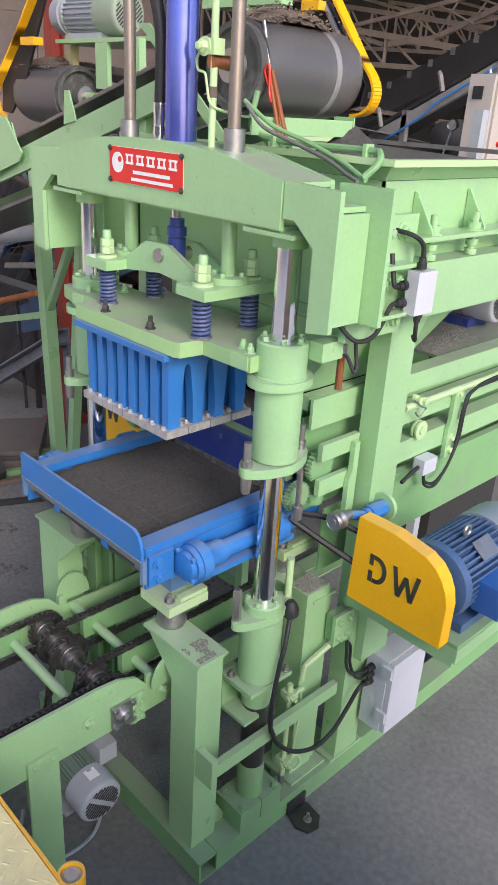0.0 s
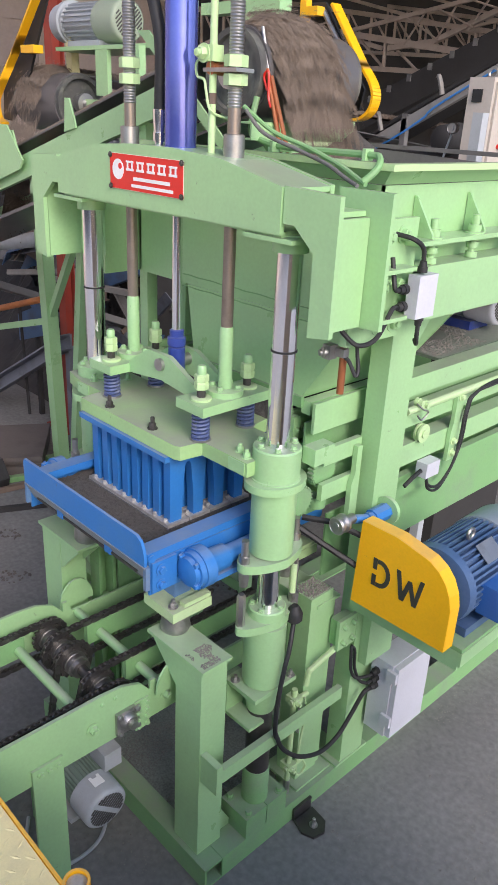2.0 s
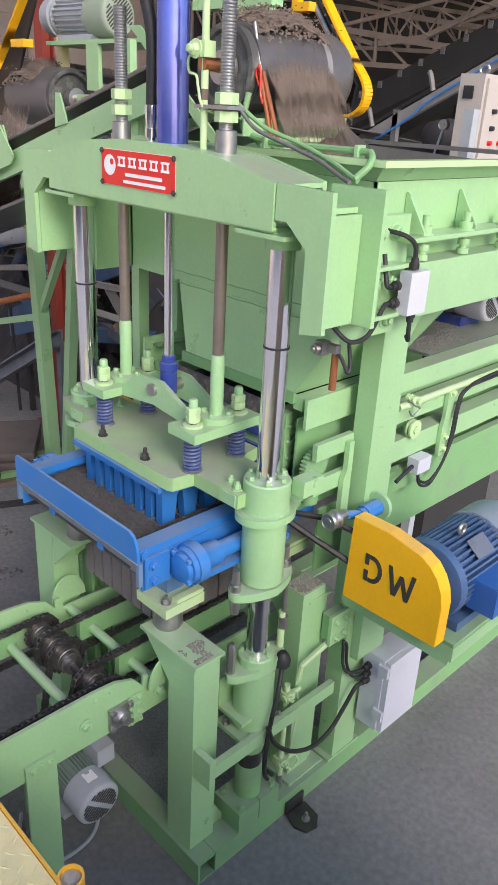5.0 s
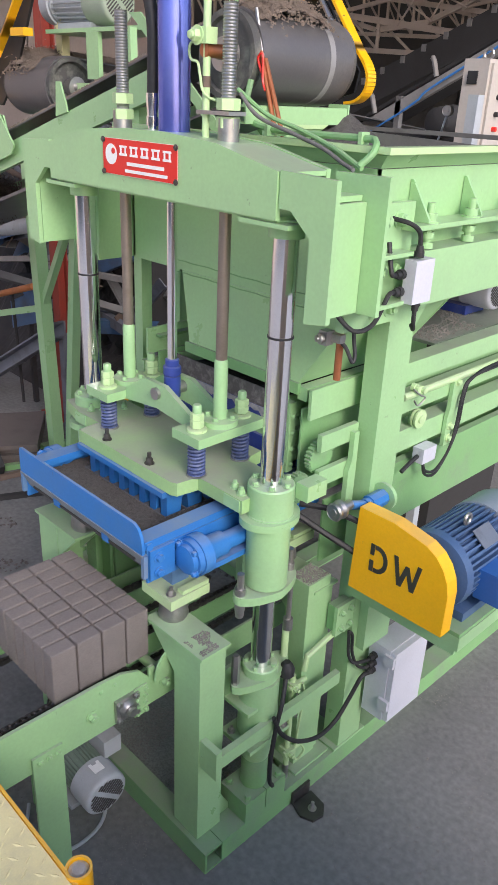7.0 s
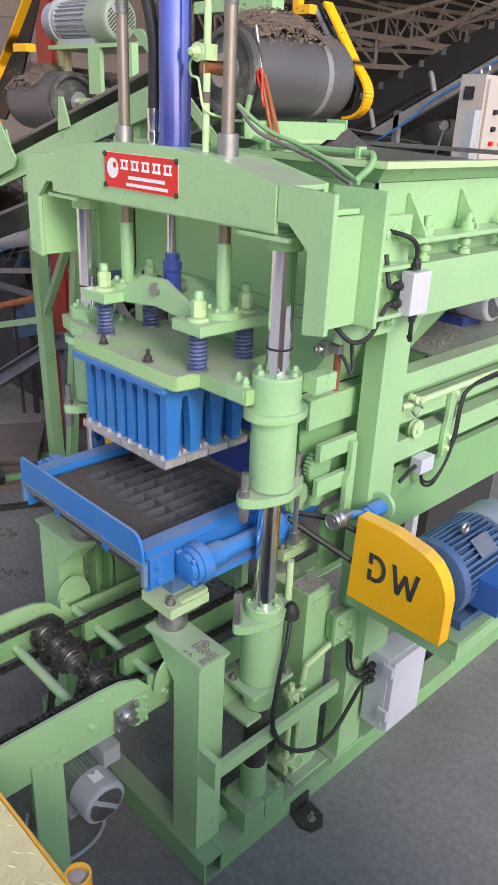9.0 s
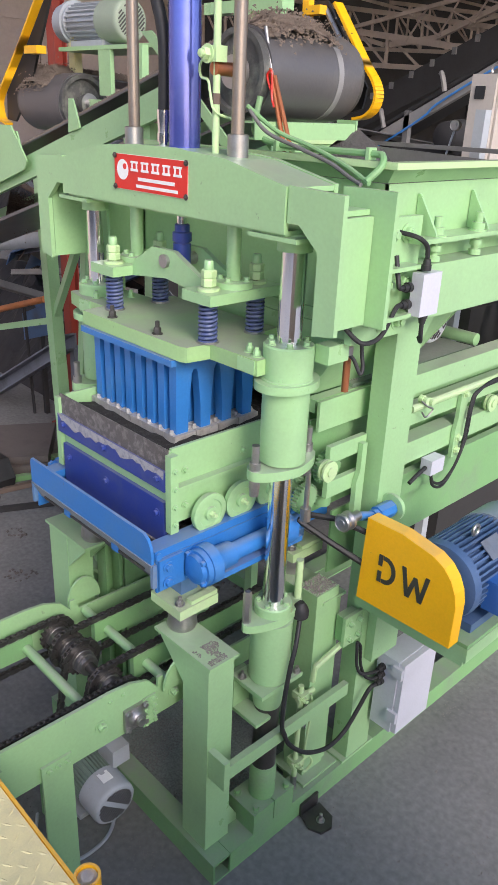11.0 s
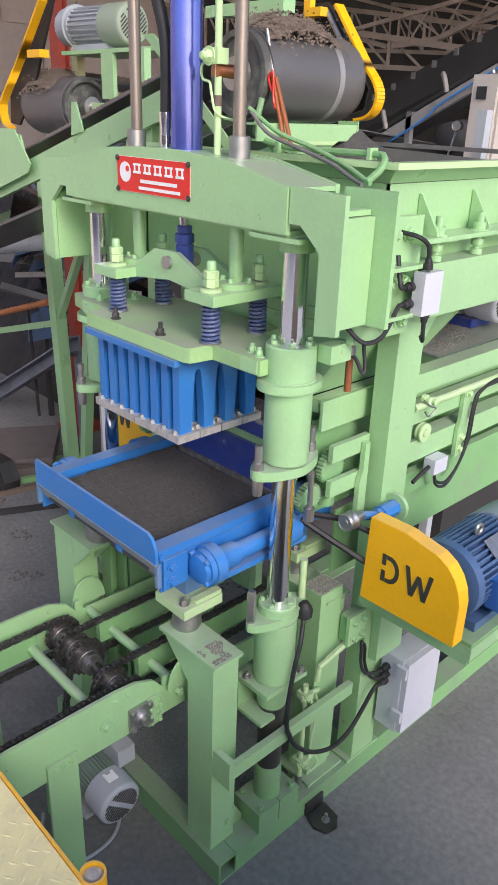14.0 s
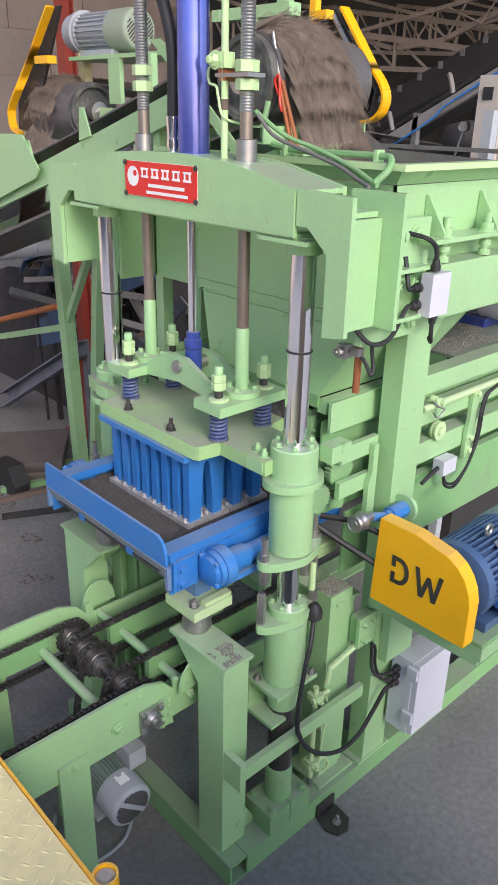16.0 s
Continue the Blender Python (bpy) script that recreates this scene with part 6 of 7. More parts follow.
def run_clock(t):
    """Seconds for which the belts have run by t."""
    return max(0.0, min(t, 4.9) - 1.0) + max(0.0, t - 14.6)


def sand_pose(i, t, c, z, r, speed, spacing, floor, along_x):
    """Where clump i is at t: on the belt, round the drum, in the air, or down in the heap."""
    rb = r + 0.008
    leave = 0.72 if along_x else 0.85

    def place(h, zz, turn):
        return pose(c + h, 0, zz, 0, turn, 0) if along_x else pose(0, c - h, zz, turn, 0, 0)
    s = run_clock(t) * speed - (i - 0.5) * spacing
    tilt = -math.degrees(math.atan(SLOPE)) if along_x else 0
    drop = SLOPE if along_x else 0.05
    if s <= 0:
        return place(s, z + rb + drop * s, tilt)
    ang = s / rb
    if ang < leave:
        return place(rb * math.sin(ang), z + rb * math.cos(ang), math.degrees(ang))
    need = ((i - 0.5) * spacing + leave * rb) / speed
    tl = 1.0 + need if need <= 3.9 else 14.6 + need - 3.9
    f = max(0.0, t - tl)
    zz = z + rb * math.cos(leave) - speed * math.sin(leave) * f - 4.9 * f * f
    if zz < floor:
        g = (-speed * math.sin(leave) + math.sqrt((speed * math.sin(leave)) ** 2 + 19.6 * (z + rb * math.cos(leave) - floor))) / 9.8
        f, zz = min(f, g), floor
    return place(rb * math.sin(leave) + speed * math.cos(leave) * f, zz, math.degrees(leave) + min(30, 80 * f))


def overhead():
    cr = thing("overhead_conveyor", (-0.1, 0.64, 2.67), "inclined green belt conveyor with its head drum above the hopper", "belt conveyor")
    x, z, r = -0.1, 2.67, 0.132
    rb = r + 0.008
    arc = [math.pi / 2 - 0.1 - k * (math.pi - 0.1) / 24 for k in range(25)]
    out = [(x + rb * math.cos(a), z + rb * math.sin(a)) for a in arc]
    inn = [(x + r * math.cos(a), z + r * math.sin(a)) for a in arc]

    def along(d, e):
        return (x - d, z + e - SLOPE * d)
    loop = [along(4.0, rb)] + out + [along(4.0, -rb - 0.05), along(4.0, -r - 0.03)] + inn[::-1] + [along(4.0, r)]
    part("belt", prism(loop, "y", 0.33, 0.775), BELT, cr, "black rubber belt with a worn stripe")
    worn = [(x + (rb + 0.0015) * math.cos(a), z + (rb + 0.0015) * math.sin(a)) for a in arc]
    part("worn_stripe", prism(worn + out[::-1], "y", 0.652, 0.678), STRIPE, cr, "pale worn stripe on the belt")
    drum_r = part("drum", lathe((x, 0.30, z), (x, 0.80, z), [(0, r * 0.3), (0.012, r * 0.3), (0.012, r * 0.82), (0, r * 0.86), (0, r), (0.5, r), (0.5, r * 0.3)], 40), DRUM, cr, "grey drum rim crusted with cement", at=(x, 0.55, z))
    part("bearing", lathe((x, 0.26, z), (x, 0.32, z), [(0, 0.016), (0.02, 0.016), (0.02, 0.05), (0.05, 0.055)], 20), STEEL, cr)
    for yy in (0.28, 0.83):
        part("side_channel", prism([along(4.0, -0.06), along(0.18, -0.04), along(0.18, 0.06), along(4.0, 0.05)], "y", yy - 0.012, yy + 0.012), GREEN, cr, bevel=0.002)
    part("bin_plate", prism([(-2.4, 2.45), (-1.55, 2.453), (-1.42, 2.31), (-1.45, 2.27), (-2.4, 1.98)], "y", 0.235, 0.243), GREEN, cr, bevel=0.002)
    for k, d in enumerate((0.95, 1.45)):
        q = along(d, 0.05)
        part("idler_bracket", prism([(q[0] - 0.03, q[1]), (q[0] + 0.06, q[1] + 0.02), (q[0] + 0.05, q[1] + 0.05), (q[0] + 0.015, q[1] + 0.13), (q[0] - 0.015, q[1] + 0.13)], "y", 0.255, 0.263), GREEN, cr)
    part("drip_tray", channel("y", 0.215, 0.70, 0.0, 0.09, 2.475, 2.528, 0.006, -1), GREEN, cr, bevel=0.002)
    part("tray_end", box(0.0, 0.09, 0.705, 0.712, 2.475, 2.54), GREEN, cr)
    part("leg", box(-0.62, -0.57, 0.30, 0.35, 0.1, 2.5), GREEN, cr, bevel=0.004)
    part("leg", box(-0.62, -0.57, 0.95, 1.0, 0.0, 3.2), GREEN, cr, bevel=0.004)
    part("leg", box(-0.05, -0.0, 1.7, 1.75, 0.0, 2.6), MOTOR_GREY, cr, bevel=0.004)
    part("motor_frame", box(-0.62, -0.2, 0.60, 0.66, 2.885, 2.925), GREEN, cr, bevel=0.003)
    part("frame_leg", box(-0.42, -0.36, 0.60, 0.66, 2.5, 2.884), GREEN, cr, bevel=0.003)
    part("brace", prism([(-0.56, 2.80), (-0.50, 2.80), (-0.05, 2.44), (-0.11, 2.44)], "y", 0.26, 0.268), GREEN, cr)
    path = [(-0.226, 2.933), (-0.14, 2.825), (-0.062, 2.727), (-0.015, 2.675), (0.006, 2.63), (-0.005, 2.585), (-0.04, 2.558), (-0.09, 2.549)]
    path = [(1.9 + (px - 1.9) * 0.967, 2.55 + (pz - 2.55) * 0.967) for px, pz in path]
    guard = smooth_line([(px + 0.004, 0.82, pz) for px, pz in path], 4)
    bm = bmesh.new()
    for a, b in zip(guard, guard[1:]):
        n = Vector((b - a)).cross(Vector((0, 1, 0))).normalized()
        q = [bm.verts.new(p + n * e + Vector((0, w, 0))) for w in (-0.012, 0.035) for p, e in ((a, 0), (b, 0), (b, 0.010), (a, 0.010))]
        for f in ((0, 1, 2, 3), (7, 6, 5, 4), (0, 4, 5, 1), (1, 5, 6, 2), (2, 6, 7, 3), (3, 7, 4, 0)):
            bm.faces.new([q[k] for k in f])
    bmesh.ops.remove_doubles(bm, verts=bm.verts, dist=0.0005)
    part("guard_band", bm, YELLOW, cr, "bright yellow chain guard band")
    part("guard_plate", prism([(-0.36, 2.94), (-0.226, 2.94), (-0.07, 2.735), (-0.005, 2.65), (-0.02, 2.58), (-0.09, 2.56), (-0.16, 2.6), (-0.21, 2.72)], "y", 0.865, 0.875), RUBBER, cr, "black chain guard plate")
    part("guard_hanger", box(-0.31, -0.28, 0.82, 0.85, 2.815, 3.1), YELLOW, cr, bevel=0.003)
    part("guard_clip", box(-0.285, -0.21, 0.805, 0.845, 2.89, 2.92), YELLOW, cr, bevel=0.003)
    part("drive_chain", tube([(-0.22, 0.85, 2.91), (-0.13, 0.85, 2.80), (-0.06, 0.85, 2.72)], 0.010, 6, curve=False), STEEL, cr)
    cl, drum_l = head_drum("overhead_conveyor", -2.64, -2.13, 1.0, 2.556, 0.15, "black belt conveyor head with sand beside the shed wall")
    part("motor_table", box(-2.3, -1.4, 0.95, 1.3, 2.82, 2.84), GREEN, cl, bevel=0.003)
    part("table_leg", box(-1.9, -1.79, 0.95, 0.975, 2.60, 2.819), GREEN, cl, bevel=0.002)
    part("table_leg", box(-2.36, -2.3, 1.05, 1.1, 2.55, 2.95), YELLOW_WORN, cl)
    part("table_leg", box(-1.5, -1.44, 0.9, 0.94, 2.3, 2.83), GREEN, cl, bevel=0.002)
    part("bearing_seat", box(-2.06, -1.92, 0.98, 1.04, 2.52, 2.58), GREEN_PALE, cl, bevel=0.003)
    strap = smooth_line([(-2.25, 0.82, 3.08), (-2.55, 0.82, 2.80), (-2.78, 0.82, 2.60), (-2.82, 0.82, 2.53), (-2.80, 0.82, 2.45), (-2.72, 0.82, 2.42)], 5)
    bm = bmesh.new()
    for a, b in zip(strap, strap[1:]):
        n = Vector((b - a)).cross(Vector((0, 1, 0))).normalized()
        q = [bm.verts.new(p + n * e + Vector((0, w, 0))) for w in (-0.02, 0.03) for p, e in ((a, 0), (b, 0), (b, 0.012), (a, 0.012))]
        for f in ((0, 1, 2, 3), (7, 6, 5, 4), (0, 4, 5, 1), (1, 5, 6, 2), (2, 6, 7, 3), (3, 7, 4, 0)):
            bm.faces.new([q[k] for k in f])
    bmesh.ops.remove_doubles(bm, verts=bm.verts, dist=0.0005)
    part("guard_band", bm, YELLOW, cl, "bright yellow chain guard band")
    part("guard_plate", prism([(-2.2, 3.08), (-2.25, 3.08), (-2.78, 2.6), (-2.8, 2.45), (-2.7, 2.44), (-2.5, 2.62)], "y", 0.86, 0.875), RUBBER, cl, "black chain guard plate")
    part("guard_clip", box(-2.42, -2.28, 0.80, 0.86, 2.80, 2.84), YELLOW, cl, bevel=0.003)
    m = thing("conveyor_motor", (-1.9, 1.1, 2.84), "grey-green geared motor on a green table", "motor")
    motor(m, (-2.37, 1.1, 2.972), (-1.80, 1.1, 2.965), 0.102, MOTOR_GREY, MOTOR_GREEN2, 24)
    part("gearbox", lathe((-2.46, 1.1, 2.975), (-2.3, 1.1, 2.975), [(0, 0.07), (0.015, 0.10), (0.07, 0.10), (0.09, 0.115), (0.12, 0.115)], 24), MOTOR_GREY, m)
    part("foot", box(-2.3, -1.98, 1.03, 1.17, 2.841, 2.876), MOTOR_GREY, m)
    i = thing("support_frame", (-2.8, 1.08, 0), "green steel support frame behind the press", "frame")
    part("frame_post", tube([(-2.73, 1.08, 0.0), (-2.835, 1.08, 2.3)], 0.06, 4, curve=False), GREEN, i)
    part("frame_post", tube([(-2.545, 1.08, 0.0), (-2.23, 1.08, 2.3)], 0.045, 4, curve=False), GREEN, i)
    part("cross_strut", tube([(-4.2, 1.08, 0.75), (-2.8, 1.08, 1.145)], 0.032, 4, curve=False), GREEN, i)
    part("diagonal_strut", tube([(-2.764, 1.08, 1.189), (-2.42, 1.08, 1.72)], 0.032, 4, curve=False), GREEN, i)
    part("base_beam", box(-2.9, -0.7, 1.03, 1.13, 0.0, 0.07), GREEN_DUSTY, i, bevel=0.003)
    part("pipe", tube([(-4.5, 1.18, 1.39), (-2.8, 1.15, 1.71)], 0.055, 12, curve=False), MOTOR_GREY, i)
    return drum_r, drum_l


DRUM = paint("cement_crusted_drum", (0.10, 0.10, 0.095), 0.6, (0.30, 0.31, 0.26), 0.9, 14, metal=0.3, bump=0.4)
MOTOR_GREEN2 = paint("motor_sage_paint", (0.30, 0.36, 0.27), 0.5, (0.3, 0.3, 0.28), 0.4, 6)


# ---- surroundings ----
def back_conveyor():
    c = thing("trough_conveyor", (-1.9, 4.2, 2.3), "grey dusty trough conveyor rising through the dark shed", "belt conveyor")
    slope = 0.515

    def zz(x):
        return 2.36 + (x + 2.48) * slope
    part("lower_channel", prism([(-4.2, zz(-4.2) - 0.095), (2.5, zz(2.5) - 0.095), (2.5, zz(2.5) + 0.0), (-4.2, zz(-4.2) + 0.0)], "y", 4.0, 4.05), TROUGH, c)
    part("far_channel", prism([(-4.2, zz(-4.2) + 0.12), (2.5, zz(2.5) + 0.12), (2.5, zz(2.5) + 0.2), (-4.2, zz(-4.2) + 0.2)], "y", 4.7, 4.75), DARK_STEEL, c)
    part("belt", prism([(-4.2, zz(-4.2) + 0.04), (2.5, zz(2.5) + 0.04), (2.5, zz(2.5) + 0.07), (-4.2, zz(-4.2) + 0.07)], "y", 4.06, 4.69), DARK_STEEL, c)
    for k in range(9):
        x = -3.37 + k * 0.55
        part("idler_arm", tube([(x - 0.01, 3.98, zz(x)), (x - 0.03, 3.97, zz(x) + 0.08), (x - 0.07, 4.0, zz(x) + 0.125), (x - 0.13, 4.08, zz(x) + 0.13)], 0.02, 6), TROUGH, c)
    part("cable", tube([(-4.0, 3.97, zz(-4.0) - 0.13), (-2.3, 3.97, zz(-2.3) - 0.12), (-1.9, 3.97, zz(-1.9) - 0.10), (-1.5, 3.97, zz(-1.5) - 0.05), (1.0, 3.97, zz(1.0) - 0.06)], 0.009, 8), CABLE_BLUE, c, "bright blue cable")
    for x in (-2.1, -0.9):
        part("leg", box(x, x + 0.05, 4.0, 4.05, 0, zz(x) + 0.05), GREY_STEEL, c)
    d = thing("belt_elevator", (-1.5, 6, 2), "covered conveyor gallery climbing in the shed, coloured near-black for shade", "conveyor")
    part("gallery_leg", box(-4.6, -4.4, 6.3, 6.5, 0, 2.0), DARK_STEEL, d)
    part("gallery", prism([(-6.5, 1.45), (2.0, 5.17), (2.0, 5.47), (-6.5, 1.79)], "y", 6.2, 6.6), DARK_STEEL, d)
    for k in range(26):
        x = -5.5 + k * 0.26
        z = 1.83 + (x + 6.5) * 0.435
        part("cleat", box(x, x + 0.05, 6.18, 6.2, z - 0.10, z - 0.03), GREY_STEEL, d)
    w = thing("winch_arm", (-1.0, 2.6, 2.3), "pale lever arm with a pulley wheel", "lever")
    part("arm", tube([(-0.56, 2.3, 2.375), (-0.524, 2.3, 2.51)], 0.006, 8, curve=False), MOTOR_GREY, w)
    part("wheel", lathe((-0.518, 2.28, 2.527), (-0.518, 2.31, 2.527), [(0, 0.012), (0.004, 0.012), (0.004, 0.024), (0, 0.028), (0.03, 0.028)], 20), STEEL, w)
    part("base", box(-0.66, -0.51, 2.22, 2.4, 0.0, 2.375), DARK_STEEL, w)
    e = thing("old_machine", (-1.1, 3.4, 1.2), "grimy machine with a round housing, coloured near-black for shade", "machine")
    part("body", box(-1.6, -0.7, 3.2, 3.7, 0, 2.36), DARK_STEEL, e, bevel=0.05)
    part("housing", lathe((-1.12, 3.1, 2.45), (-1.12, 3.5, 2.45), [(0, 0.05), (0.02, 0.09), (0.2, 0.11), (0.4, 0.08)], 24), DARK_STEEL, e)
    k = thing("control_cabinet", (-0.3, 2.6, 0), "beige control cabinet with a small dark window", "cabinet")
    part("body", box(-0.40, -0.26, 2.2, 3.0, 1.6, 2.77), CABINET, k, bevel=0.006)
    part("plinth", box(-0.5, -0.2, 2.2, 3.0, 0, 1.598), DARK_STEEL, k)
    part("door", box(-0.258, -0.245, 2.22, 2.98, 1.65, 2.75), CABINET, k, bevel=0.004)
    part("window", box(-0.37, -0.315, 2.192, 2.199, 2.655, 2.715), RUBBER, k, "small dark window")
    for z in (2.6, 2.52, 2.45):
        for y in (2.3, 2.4):
            part("button", lathe((-0.245, y, z), (-0.225, y, z), [(0, 0.013), (0.02, 0.012)], 12), SIGN_RED if z < 2.5 else RUBBER, k)
    part("lifting_eye", tube([(-0.33 + 0.025 * math.cos(a), 2.3, 2.795 + 0.025 * math.sin(a)) for a in [2 * math.pi * q / 12 for q in range(13)]], 0.008, 6, curve=False), STEEL, k)


TROUGH = paint("dusty_conveyor_channel", (0.27, 0.255, 0.24), 0.7, (0.13, 0.12, 0.11), 0.8, 3)
GREY_STEEL = paint("dusty_grey_steel", (0.16, 0.155, 0.15), 0.7, (0.08, 0.075, 0.07), 0.8, 3)
SCRAP_GREY = paint("blue_grey_scrap", (0.17, 0.18, 0.21), 0.6, (0.08, 0.075, 0.075), 0.8, 5)
ORANGE = paint("orange_paint", (0.50, 0.16, 0.04), 0.5, (0.2, 0.1, 0.06), 0.6, 6)
SCRAP_BLUE = paint("faded_blue_scrap", (0.05, 0.11, 0.22), 0.6, (0.06, 0.06, 0.06), 0.8, 4)
PLANK = paint("weathered_board", (0.13, 0.11, 0.10), 0.85, (0.06, 0.05, 0.045), 0.7, 3)


def yard_clutter():
    rnd = random.Random(21)
    p = thing("scrap_conveyor", (-4.5, 2.4, 0), "rusting blue-grey conveyor section lying among scrap", "scrap")
    part("channel", prism([(-5.8, 0.25), (-3.2, 1.30), (-3.2, 1.46), (-5.8, 0.45)], "y", 2.2, 2.28), SCRAP_BLUE, p)
    part("channel", prism([(-5.8, 0.25), (-3.2, 1.30), (-3.2, 1.46), (-5.8, 0.45)], "y", 2.8, 2.88), DARK_STEEL, p)
    for k in range(6):
        x = -5.5 + k * 0.42
        part("roller", cyl((x, 2.28, 0.42 + (x + 5.8) * 0.4), (x, 2.8, 0.42 + (x + 5.8) * 0.4), 0.05, 12), DARK_STEEL, p)
    part("trestle", box(-3.4, -3.3, 2.3, 2.8, 0, 1.28), DARK_STEEL, p)
    for k, (a, b, mm, word) in enumerate((((-3.02, 0.70, 0.03), (-2.86, 1.25, 0.03), GREEN_DUSTY, "dusty green"), ((-2.93, 0.50, 0.03), (-2.78, 1.16, 0.03), DARK_STEEL, "grimy dark"), ((-2.84, 0.47, 0.025), (-2.66, 1.10, 0.025), GREEN_DUSTY, "dusty green"), ((-2.70, 0.35, 0.02), (-2.60, 1.0, 0.02), RUST, "rusty"), ((-2.47, 0.30, 0.02), (-2.22, 0.85, 0.02), DARK_STEEL, "grimy dark"))):
        o = thing("steel_rail", a, word + " steel rail lying on the shed floor", "rail", "rails on the floor")
        part("rail", tube([a, b], a[2] + 0.004, 4, curve=False), mm, o)
    v, f = grains(-3.2, -0.7, -0.4, 1.4, 0.001, 5200, 71, lambda x, y: noise.noise((x * 2.4, y * 2.4, 6)) > 0.08, 0.012)
    tagged(from_lists("floor_rubble", v, f, PLANK, None), "dark crumbs and rubble on the shed floor", "rubble", kind="stuff")
    q = thing("board_stack", (-3.1, 0.75, 0), "stack of weathered grey boards on skids", "boards")
    for k in range(4):
        u, w = rnd.uniform(-0.03, 0.03), rnd.uniform(-0.03, 0.03)
        part("board", prism([(-3.20 + u, 1.245 + w), (-2.68 + u, 0.88 + w), (-3.25 + u, -0.10 + w), (-3.77 + u, 0.265 + w)], "z", 0.04 + k * 0.04, 0.074 + k * 0.04), PLANK, q, bevel=0.004)
    part("skid", box(-3.5, -3.4, 0.4, 0.9, 0, 0.038), PLANK, q)
    part("skid", box(-3.1, -3.0, 0.4, 0.95, 0, 0.038), PLANK, q)
    c = thing("bent_channel", (-3.6, 1.33, 0), "blue-grey steel channel leaning in the scrap", "scrap")
    part("web", prism([(-4.4, 0.02), (-2.9, 0.87), (-2.9, 0.99), (-4.4, 0.16)], "y", 1.30, 1.315), SCRAP_GREY, c, bevel=0.003)
    part("flange", prism([(-4.4, 0.15), (-2.9, 0.98), (-2.9, 0.995), (-4.4, 0.165)], "y", 1.22, 1.299), SCRAP_GREY, c)
    part("flange", prism([(-4.4, 0.015), (-2.9, 0.865), (-2.9, 0.88), (-4.4, 0.03)], "y", 1.22, 1.299), SCRAP_GREY, c)
    part("trestle", box(-3.02, -2.96, 1.32, 1.38, 0, 0.86), SCRAP_GREY, c)
    c = thing("orange_pipe", (-3.7, 1.35, 0.9), "orange painted pipe across the scrap heap", "scrap")
    part("pipe", tube([(-4.6, 1.4, 0.78), (-3.42, 1.36, 1.137)], 0.027, 10, curve=False), ORANGE, c)
    part("prop", tube([(-3.9, 1.44, 0.0), (-3.9, 1.42, 0.99)], 0.014, 8, curve=False), DARK_STEEL, c)
    c = thing("blue_sheet", (-3.8, 1.5, 0.0), "bent blue sheet propped in a scrap heap", "scrap")
    part("sheet", prism([(-4.1, 0.62), (-3.62, 0.78), (-3.55, 0.92), (-3.7, 1.02), (-4.1, 0.86)], "y", 1.50, 1.51), SCRAP_BLUE, c)
    part("prop", box(-3.86, -3.82, 1.512, 1.55, 0.0, 0.9), DARK_STEEL, c)
    c = thing("grey_channel", (-3.3, 1.7, 1.2), "grey steel channel lying over the scrap", "scrap")
    part("bar", tube([(-4.1, 1.75, 1.16), (-2.7, 1.72, 1.28)], 0.03, 4, curve=False), TROUGH, c)
    part("prop", tube([(-3.95, 1.75, 0.0), (-3.95, 1.75, 1.17)], 0.025, 4, curve=False), DARK_STEEL, c)
    def heap_z(x, y, e=1.0):
        return -0.02 + e * (0.7 + 0.62 * max(0, -x - 3.9) + 0.5 * noise.noise((x * 1.3, y * 1.3, 2)) + 0.25 * noise.noise((x * 4, y * 4, 5)) + 0.14 * noise.noise((x * 13, y * 13, 5)) + 0.06 * noise.noise((x * 31, y * 31, 7)))
    words = {"steel_angle": "steel angle lying in a dark scrap heap", "steel_channel": "steel channel lying in a dark scrap heap", "steel_bar": "steel bar leaning in a dark scrap heap", "metal_sheet": "bent metal sheet on a dark scrap heap"}
    tones = [(SCRAP_GREY, "blue-grey "), (GREY_STEEL, "dusty grey "), (RUST, "rusty "), (SCRAP_BLUE, "faded blue "), (TROUGH, "pale dusty ")]
    for k in range(64):
        name = ("steel_angle", "steel_channel", "steel_bar", "metal_sheet")[k % 4]
        mat, tone = tones[rnd.choice((0, 0, 1, 1, 2, 2, 3, 4))]
        x, y = rnd.uniform(-5.8, -3.25), rnd.uniform(1.75, 3.3)
        L = rnd.uniform(0.4, 1.3)
        if name == "steel_angle":
            w = rnd.uniform(0.04, 0.09)
            bm = prism([(0, 0), (w, 0), (w, 0.007), (0.007, 0.007), (0.007, w), (0, w)], "x", -L / 2, L / 2)
        elif name == "steel_channel":
            w = rnd.uniform(0.05, 0.14)
            bm = channel("x", -L / 2, L / 2, -0.03, 0.03, -w / 2, w / 2, 0.007, 1)
        elif name == "steel_bar":
            bm = cyl((-L / 2, 0, 0), (L / 2, 0, 0), rnd.uniform(0.012, 0.035), 10)
        else:
            w = rnd.uniform(0.12, 0.3)
            bm = prism([(-w, 0), (-0.2 * w, 0.05), (w, -0.02), (w, -0.014), (-0.2 * w, 0.058), (-w, 0.007)], "x", -L / 3, L / 3)
        turn = pose(0, 0, 0, rnd.uniform(-50, 50), rnd.uniform(-32, 32), rnd.uniform(-60, 60))
        bm.transform(turn)
        low = min(v.co.z for v in bm.verts)
        spot = (x, y, max(0.01 - low, heap_z(x, y) + rnd.uniform(0.0, 0.12) - low * 0.6))
        bm.transform(Matrix.Translation(spot))
        o = thing(name, spot, tone + words[name], "scrap", "scrap heap")
        part("piece", bm, mat, o)
